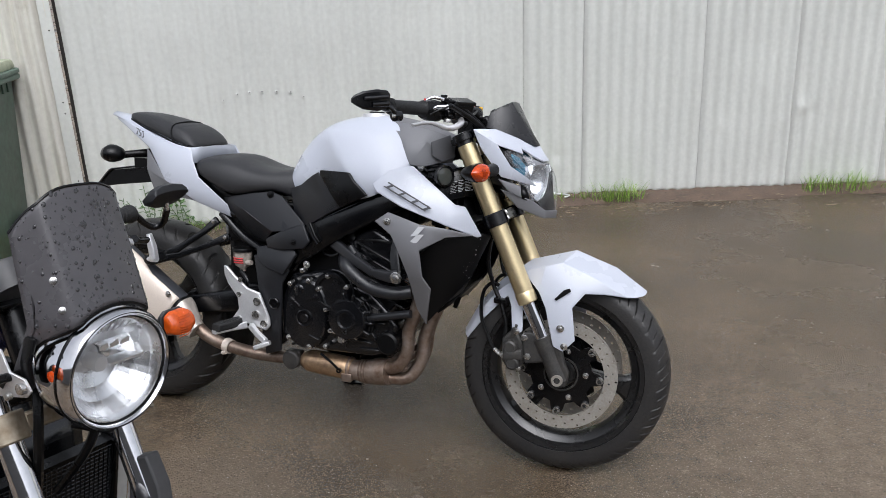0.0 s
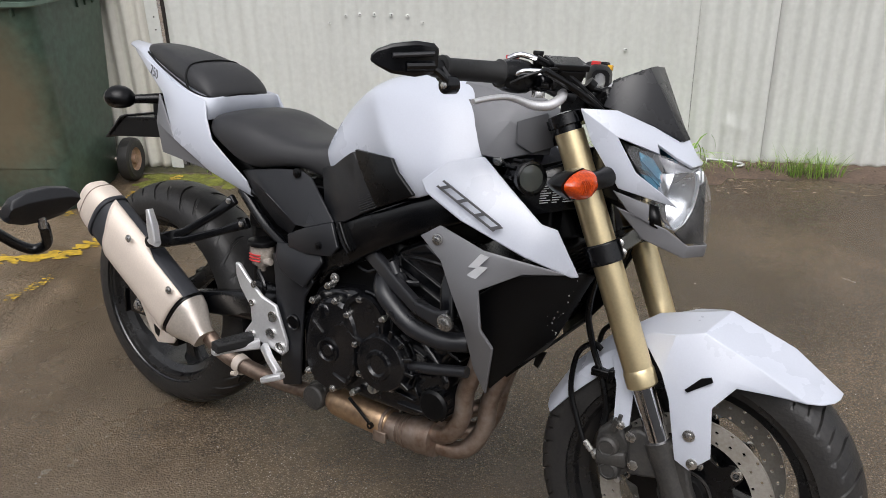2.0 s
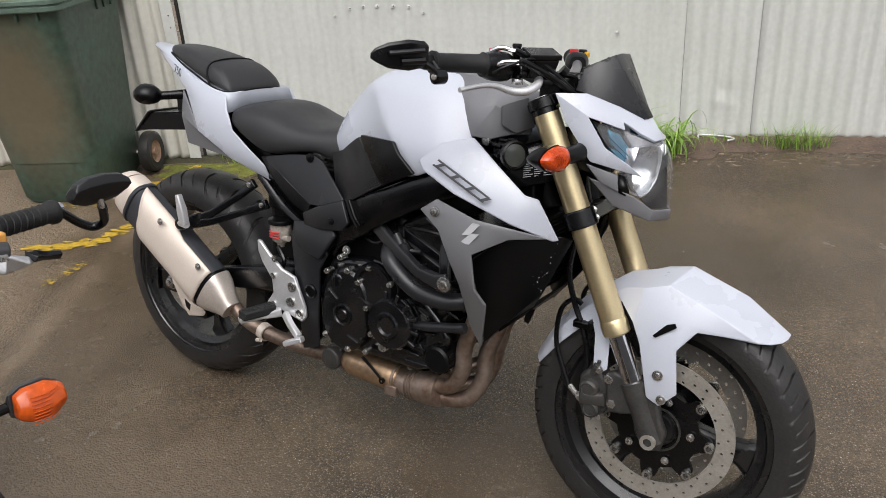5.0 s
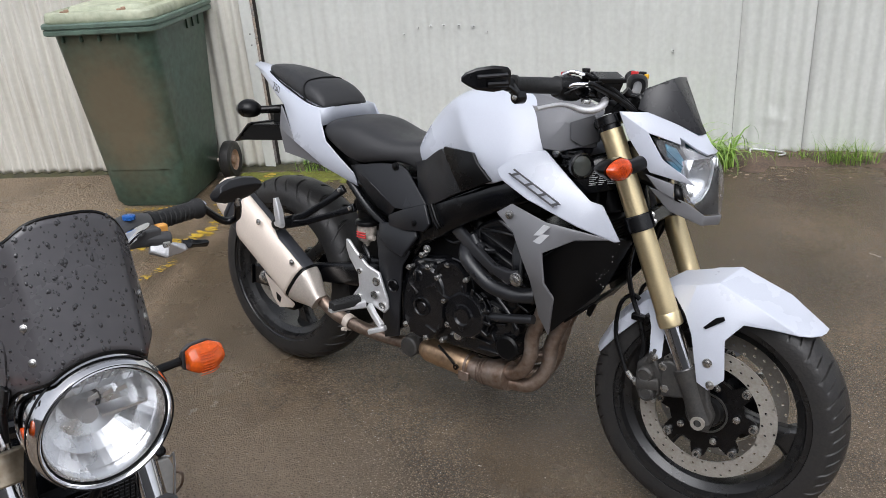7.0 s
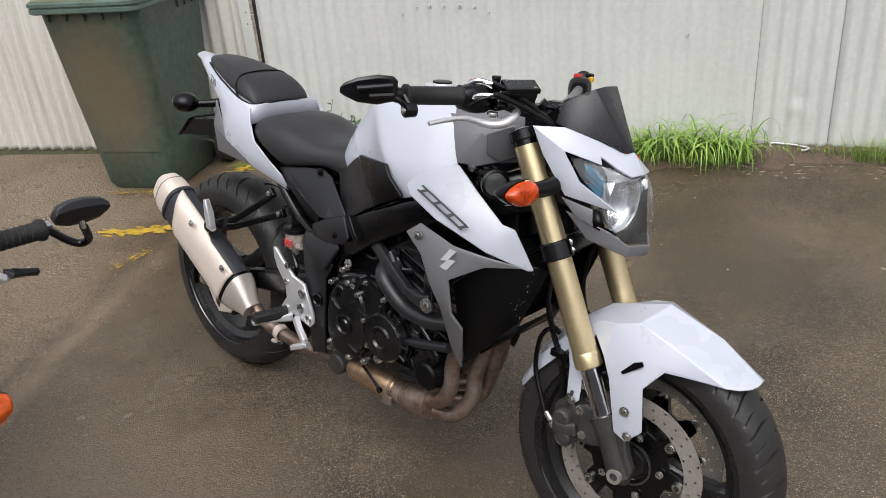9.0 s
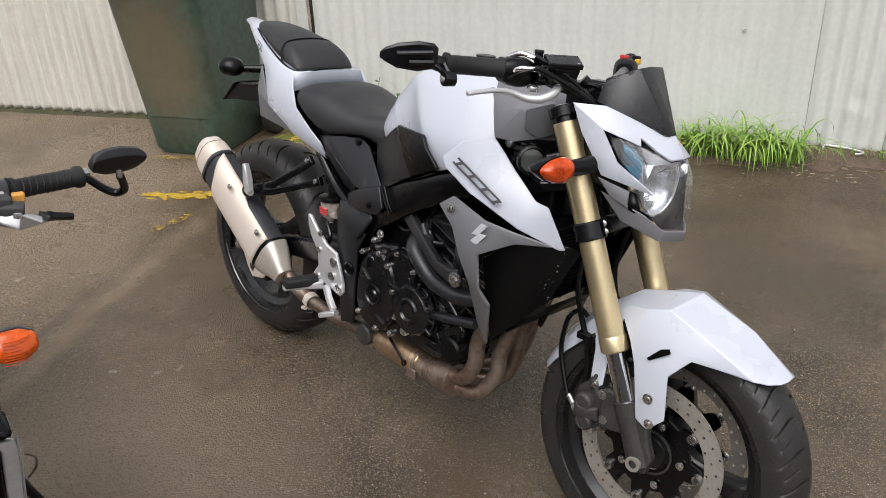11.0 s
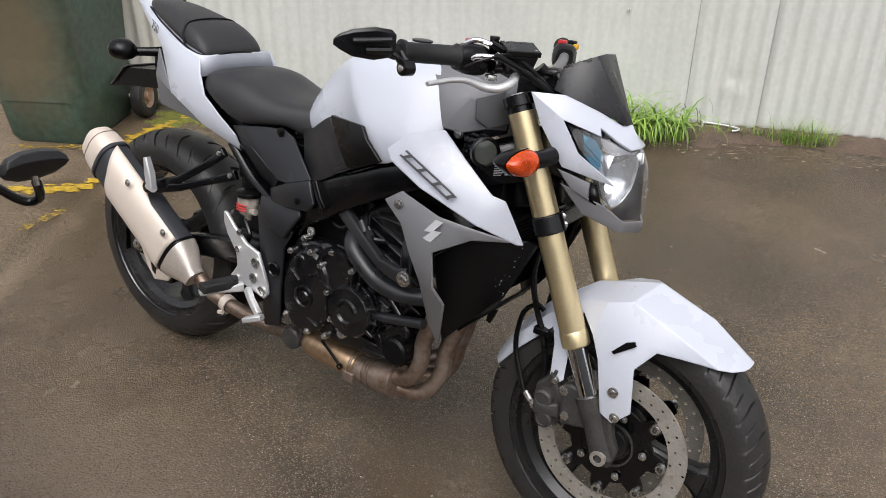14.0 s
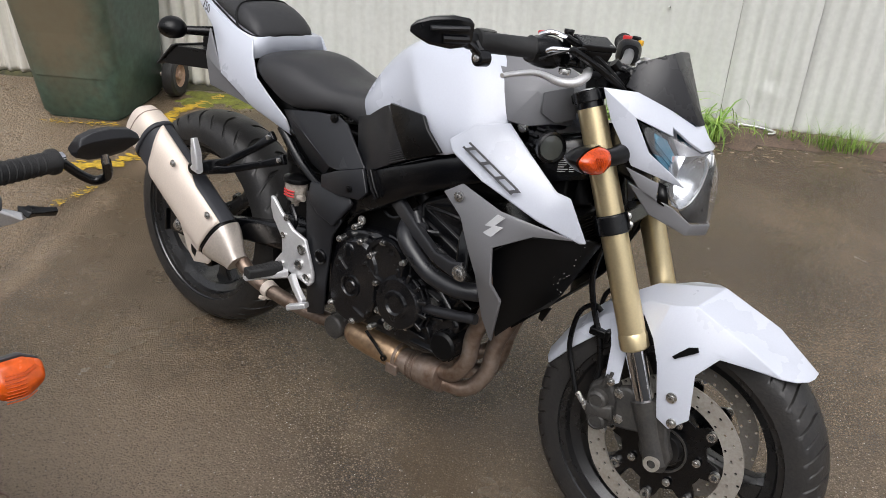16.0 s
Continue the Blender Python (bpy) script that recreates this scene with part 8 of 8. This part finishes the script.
def leaves(cx, cy, n, height, size, seed, spread=0.1):
    """Stems that carry small pointed leaves."""
    rnd = random.Random(seed)
    out = []
    for i in range(n):
        x0, y0 = cx + rnd.uniform(-spread, spread), cy + rnd.uniform(-0.05, 0.03)
        h = height * rnd.uniform(0.5, 1)
        lean = rnd.uniform(-0.12, 0.12)
        stem = [(x0, y0, 0), (x0 + lean * 0.5, y0 - 0.02, h * 0.55), (x0 + lean, y0 - 0.03, h)]
        out.append(tube(stem, 0.0018, 5, 3))
        for k in range(9):
            t = 0.2 + 0.8 * k / 9
            c = Vector((x0 + lean * t, y0 - 0.03 * t, h * t))
            a = rnd.uniform(0, 6.28)
            d = Vector((math.cos(a), math.sin(a) * 0.6, rnd.uniform(-0.2, 0.5))).normalized()
            s = size * rnd.uniform(0.6, 1.2)
            e = d.cross(Vector((0, 0, 1))).normalized() * s * 0.28
            out.append(([tuple(c), tuple(c + d * s * 0.5 + e), tuple(c + d * s), tuple(c + d * s * 0.5 - e)], [(0, 1, 2, 3)]))
    return join(*out)


for cx, n, h, sp, wd, dr_, lab in ((0.14, 165, 0.34, 0.32, 0.0062, 1.85, "tuft of long drooping green grass by the fence"), (0.36, 190, 0.36, 0.32, 0.0064, 1.85, "tuft of long arching green grass by the fence"), (0.02, 45, 0.17, 0.25, 0.003, 0.8, "low green grass tuft by the fence"),
                               (0.74, 70, 0.08, 0.28, 0.0022, 0.6, "short green grass tuft by the fence"), (1.08, 210, 0.15, 0.28, 0.0022, 0.65, "dense bright green grass tuft by the fence"), (0.90, 50, 0.07, 0.2, 0.002, 0.6, "short green grass tuft by the fence"),
                               (2.42, 200, 0.14, 0.42, 0.0024, 0.7, "dense bright green grass tuft by the fence"), (2.85, 70, 0.10, 0.3, 0.0024, 0.7, "short green grass tuft by the fence"),
                               (-1.72, 80, 0.08, 0.35, 0.0022, 0.7, "short green grass tuft by the fence"), (-1.45, 60, 0.09, 0.3, 0.0022, 0.7, "short green grass tuft by the fence")):
    g = part("grass_tuft", tuft(cx, fence_y(cx) - 0.075 - (0.03 if h > 0.14 else 0) - (0.07 if h > 0.3 else 0), n, h, sp, wd, dr_, int(cx * 100) + 500), GRASS, None, sharp=80)
    tagged(g, lab, "grass", kind="stuff")
weed = part("weed", join(leaves(-1.75, fence_y(-1.75) - 0.06, 9, 0.34, 0.045, 3, 0.12), leaves(-1.45, fence_y(-1.45) - 0.06, 6, 0.24, 0.045, 4, 0.1)), WEED, None, sharp=80)
tagged(weed, "thin leafy weeds growing at the foot of the fence", "weed", kind="stuff")
dock = []
rnd = random.Random(9)
for i in range(16):
    c = Vector((0.33 + rnd.uniform(-0.16, 0.16), fence_y(0.33) - 0.09 + rnd.uniform(-0.06, 0.05), 0.01))
    a = rnd.uniform(-3.1, 0.1)
    d = Vector((math.cos(a), math.sin(a) * 0.6, rnd.uniform(0.25, 0.9))).normalized()
    s = rnd.uniform(0.07, 0.12)
    e = d.cross(Vector((0, 0, 1))).normalized() * s * 0.26
    dock.append(([tuple(c), tuple(c + d * s * 0.4 + e), tuple(c + d * s * 0.8 + e * 0.6 + Vector((0, 0, -0.01))), tuple(c + d * s + Vector((0, 0, -0.02))), tuple(c + d * s * 0.8 - e * 0.6 + Vector((0, 0, -0.01))), tuple(c + d * s * 0.4 - e)], [(0, 1, 2, 3, 4, 5)]))
tagged(part("weed", join(*dock), WEED, None, sharp=80), "broad-leaved weed among the grass", "weed", kind="stuff")

# strip of damp soil against the fence
dv, df = [], []
cols = 150
for i in range(cols + 1):
    x = -0.30 + 5.2 * i / cols
    yb = fence_y(x) + 0.03
    dep = (0.30 + 0.10 * noise.noise(Vector((x * 2.3, 1.7, 0))) + 0.05 * noise.noise(Vector((x * 9, 4.1, 0)))) * min(1.0, (x + 0.32) * 2.5) * (1.0 if x < 0.7 else 0.72)
    for j in range(7):
        t = j / 6
        hgt = (0.030 * math.sin(math.pi * min(1, 0.5 + t * 0.5) * 0.5) * (1 - (1 - t) ** 2) + 0.008 * noise.noise(Vector((x * 14, t * 4, 2)))) * (t > 0) * min(1, (x + 0.32) * 3)
        dv.append((x, yb - dep * (1 - t), 0.0015 + max(0, hgt)))
for i in range(cols):
    for j in range(6):
        df.append((i * 7 + j, (i + 1) * 7 + j, (i + 1) * 7 + j + 1, i * 7 + j + 1))
tagged(part("soil", (dv, df), DIRT, None, sharp=80), "strip of damp brown soil at the foot of the fence", "soil", kind="structure")
lit = []
rnd = random.Random(21)
for i in range(300):
    x = rnd.uniform(-0.1, 3.6)
    y = fence_y(x) - rnd.uniform(0.02, 0.42)
    a = rnd.uniform(-0.5, 0.5) if i % 3 else rnd.uniform(0, 3.1)
    L = rnd.choice((0.006, 0.008, 0.012, 0.02, 0.03, 0.05))
    w = 0.0012 if L > 0.025 else 0.003
    z = 0.012 + 0.02 * max(0, 1 - (fence_y(x) - y) / 0.3)
    c, s = math.cos(a), math.sin(a)
    lit.append(prism([(x - c * L / 2 + s * w, y - s * L / 2 - c * w, z), (x + c * L / 2 + s * w, y + s * L / 2 - c * w, z + 0.002), (x + c * L / 2 - s * w, y + s * L / 2 + c * w, z + 0.002), (x - c * L / 2 - s * w, y - s * L / 2 + c * w, z)], (0, 0, 0.002)))
tagged(part("litter", join(*lit), STRAW, None), "scattered straw, twigs and dead leaves", "litter", kind="stuff")
rod = part("bent_rod", tube([(0.615, 4.835, 0.030), (0.617, 4.860, 0.040), (0.640, 4.866, 0.040), (0.720, 4.862, 0.036), (0.785, 4.835, 0.034), (0.782, 4.810, 0.034), (0.755, 4.800, 0.032)], 0.005, 8), ALLOY, None)
tagged(rod, "bent bare metal rod lying on the soil", "rod")
tw = part("twig", tube([(1.50, 4.66, 0.008), (1.62, 4.65, 0.010), (1.70, 4.655, 0.009)], 0.004, 6), STRAW, None)
tagged(tw, "pale dry twig on the wet asphalt", "twig")
# algae and dark grime at the foot of the older sheets
ag, af = [], []
for i in range(160):
    x = -8 + 6.9 * i / 159
    d = 0.030 + 0.018 * noise.noise(Vector((x * 6, 8, 0)))
    ag += [(x, fence_y(x) + 0.01, 0.022 + 0.008 * noise.noise(Vector((x * 9, 2, 1)))), (x, fence_y(x) - 0.028, 0.016), (x, fence_y(x) - 0.03 - d, 0.0015)]
af = [q for i in range(159) for q in ((3 * i, 3 * i + 1, 3 * i + 4, 3 * i + 3), (3 * i + 1, 3 * i + 2, 3 * i + 5, 3 * i + 4))]
tagged(part("moss_line", (ag, af), mat("algae", (0.060, 0.058, 0.022), 0.85, var=0.4, grain=60, big=14, bump=0.8, tint=(0.022, 0.019, 0.012)), None, sharp=80), "dark green algae along the fence foot", "moss", kind="stuff")
mo = []
rnd = random.Random(3)
for i in range(160):
    t = rnd.random()
    x = -2.14 + 0.62 * t + rnd.uniform(-0.06, 0.06)
    y = fence_y(x) - 0.10 - rnd.random() ** 1.5 * 0.18
    r = rnd.uniform(0.010, 0.035)
    mo.append(moved(revolve([(r, 0), (r * 0.8, r * 0.25), (r * 0.3, r * 0.38), (0.0001, r * 0.4)], (0, 0, 0), (0, 0, 1), 8), Matrix.Translation((x, y, 0)) @ Matrix.Diagonal((rnd.uniform(0.7, 1.8), 1, 0.5, 1))))
tagged(part("moss_cushion", join(*mo), MOSS, None, sharp=80), "yellow-green moss cushions on the ground", "moss", kind="stuff")

# worn yellow line
YEL = mat("worn_yellow_paint", (0.55, 0.36, 0.03), 0.6, var=0.3, grain=60, big=15, tint=(0.30, 0.20, 0.03))
yl = []
rnd = random.Random(12)
path = [(-2.26, 3.37), (-2.10, 3.40), (-1.97, 3.46), (-1.93, 3.58), (-1.95, 3.76), (-2.02, 3.92), (-2.10, 4.05), (-2.04, 4.22), (-1.99, 4.40)]
for i in range(420):
    u = rnd.random() * (len(path) - 1)
    k_ = int(u)
    if k_ in (2, 3) and rnd.random() < 0.45:
        continue
    p = Vector((*path[k_], 0)).lerp(Vector((*path[k_ + 1], 0)), u - k_)
    x, y = p.x + rnd.gauss(0, 0.016), p.y + rnd.gauss(0, 0.016)
    r = rnd.uniform(0.006, 0.024)
    yl.append(([(x + r * rnd.uniform(0.5, 1.2) * math.cos(q) * 1.5, y + r * rnd.uniform(0.5, 1.2) * math.sin(q) * 0.6, 0.0016 + 0.00001 * i) for q in (6.283 * k / 9 for k in range(9))], [tuple(range(9))]))
for i in range(46):
    g_ = rnd.random()
    x, y = -1.96 + 0.05 * g_ + rnd.gauss(0, 0.016), 3.06 + 0.20 * g_ + rnd.gauss(0, 0.022)
    r = rnd.uniform(0.003, 0.009)
    yl.append(([(x + r * rnd.uniform(0.5, 1.2) * math.cos(q) * 1.5, y + r * rnd.uniform(0.5, 1.2) * math.sin(q) * 0.6, 0.0070 + 0.00001 * i) for q in (6.283 * k / 9 for k in range(9))], [tuple(range(9))]))
for i in range(70):
    g_ = rnd.random()
    x, y = -2.55 + 0.34 * g_ + rnd.gauss(0, 0.02), 3.78 + 0.08 * g_ + rnd.gauss(0, 0.012)
    r = rnd.uniform(0.003, 0.010)
    yl.append(([(x + r * rnd.uniform(0.5, 1.2) * math.cos(q) * 1.5, y + r * rnd.uniform(0.5, 1.2) * math.sin(q) * 0.6, 0.0085 + 0.00001 * i) for q in (6.283 * k / 9 for k in range(9))], [tuple(range(9))]))
tagged(part("line_marking", join(*yl), YEL, None, sharp=80), "worn flaking yellow painted line on the asphalt", "marking", kind="structure")

# loose pale grit and dark crumbs on the asphalt
gr = []
rnd = random.Random(77)
for i in range(7000):
    x, y = rnd.uniform(-2.8, 3.0), 0.4 + 4.2 * rnd.random() ** 1.3
    if x > -1.75 - 0.15 * (y - 2.3) and i % 6 > 0:
        continue
    r = rnd.choice((0.0008, 0.0010, 0.0013, 0.0016, 0.0022)) * rnd.uniform(0.8, 1.3)
    v = [(x + r * a * rnd.uniform(0.7, 1.3), y + r * b * rnd.uniform(0.7, 1.3), 0.0005 + r * (0.5 + 0.5 * c)) for a, b, c in ((1, 0, 0), (0, 1, 0), (-1, 0, 0), (0, -1, 0), (0, 0, 1), (0, 0, -1))]
    gr.append((v, [(0, 1, 4), (1, 2, 4), (2, 3, 4), (3, 0, 4), (1, 0, 5), (2, 1, 5), (3, 2, 5), (0, 3, 5)]))
tagged(part("grit", join(*gr), leafy("grit_stones", (0.55, 0.51, 0.46), (0.10, 0.08, 0.06)), None), "loose pale grit on the asphalt", "grit", kind="stuff")

# small dents and punctures in the fence
DENT = mat("bare_dark_steel", (0.10, 0.095, 0.09), 0.6, var=0.2)
fn = Vector((0.147, -1, 0)).normalized()
for (x, z, r) in ((-1.203, 0.729, 0.008), (-1.124, 0.760, 0.010), (-1.057, 0.766, 0.010), (-0.988, 0.765, 0.011), (-0.908, 0.761, 0.011), (-0.831, 0.754, 0.010), (-0.761, 0.722, 0.008), (0.189, 0.579, 0.009)):
    p = Vector((x, fence_y(x), z)) + fn * 0.0085
    part("dent", revolve([(r, -0.003), (r * 0.8, 0.001), (r * 0.45, 0.002), (0.0001, 0.0)], p, fn, 12), FENCE, fence, sharp=70)
    part("puncture", revolve([(r * 0.34, 0.0032), (0.0001, 0.0030)], p + Vector((0.003, 0, 0.003)), fn, 8), DENT, fence)
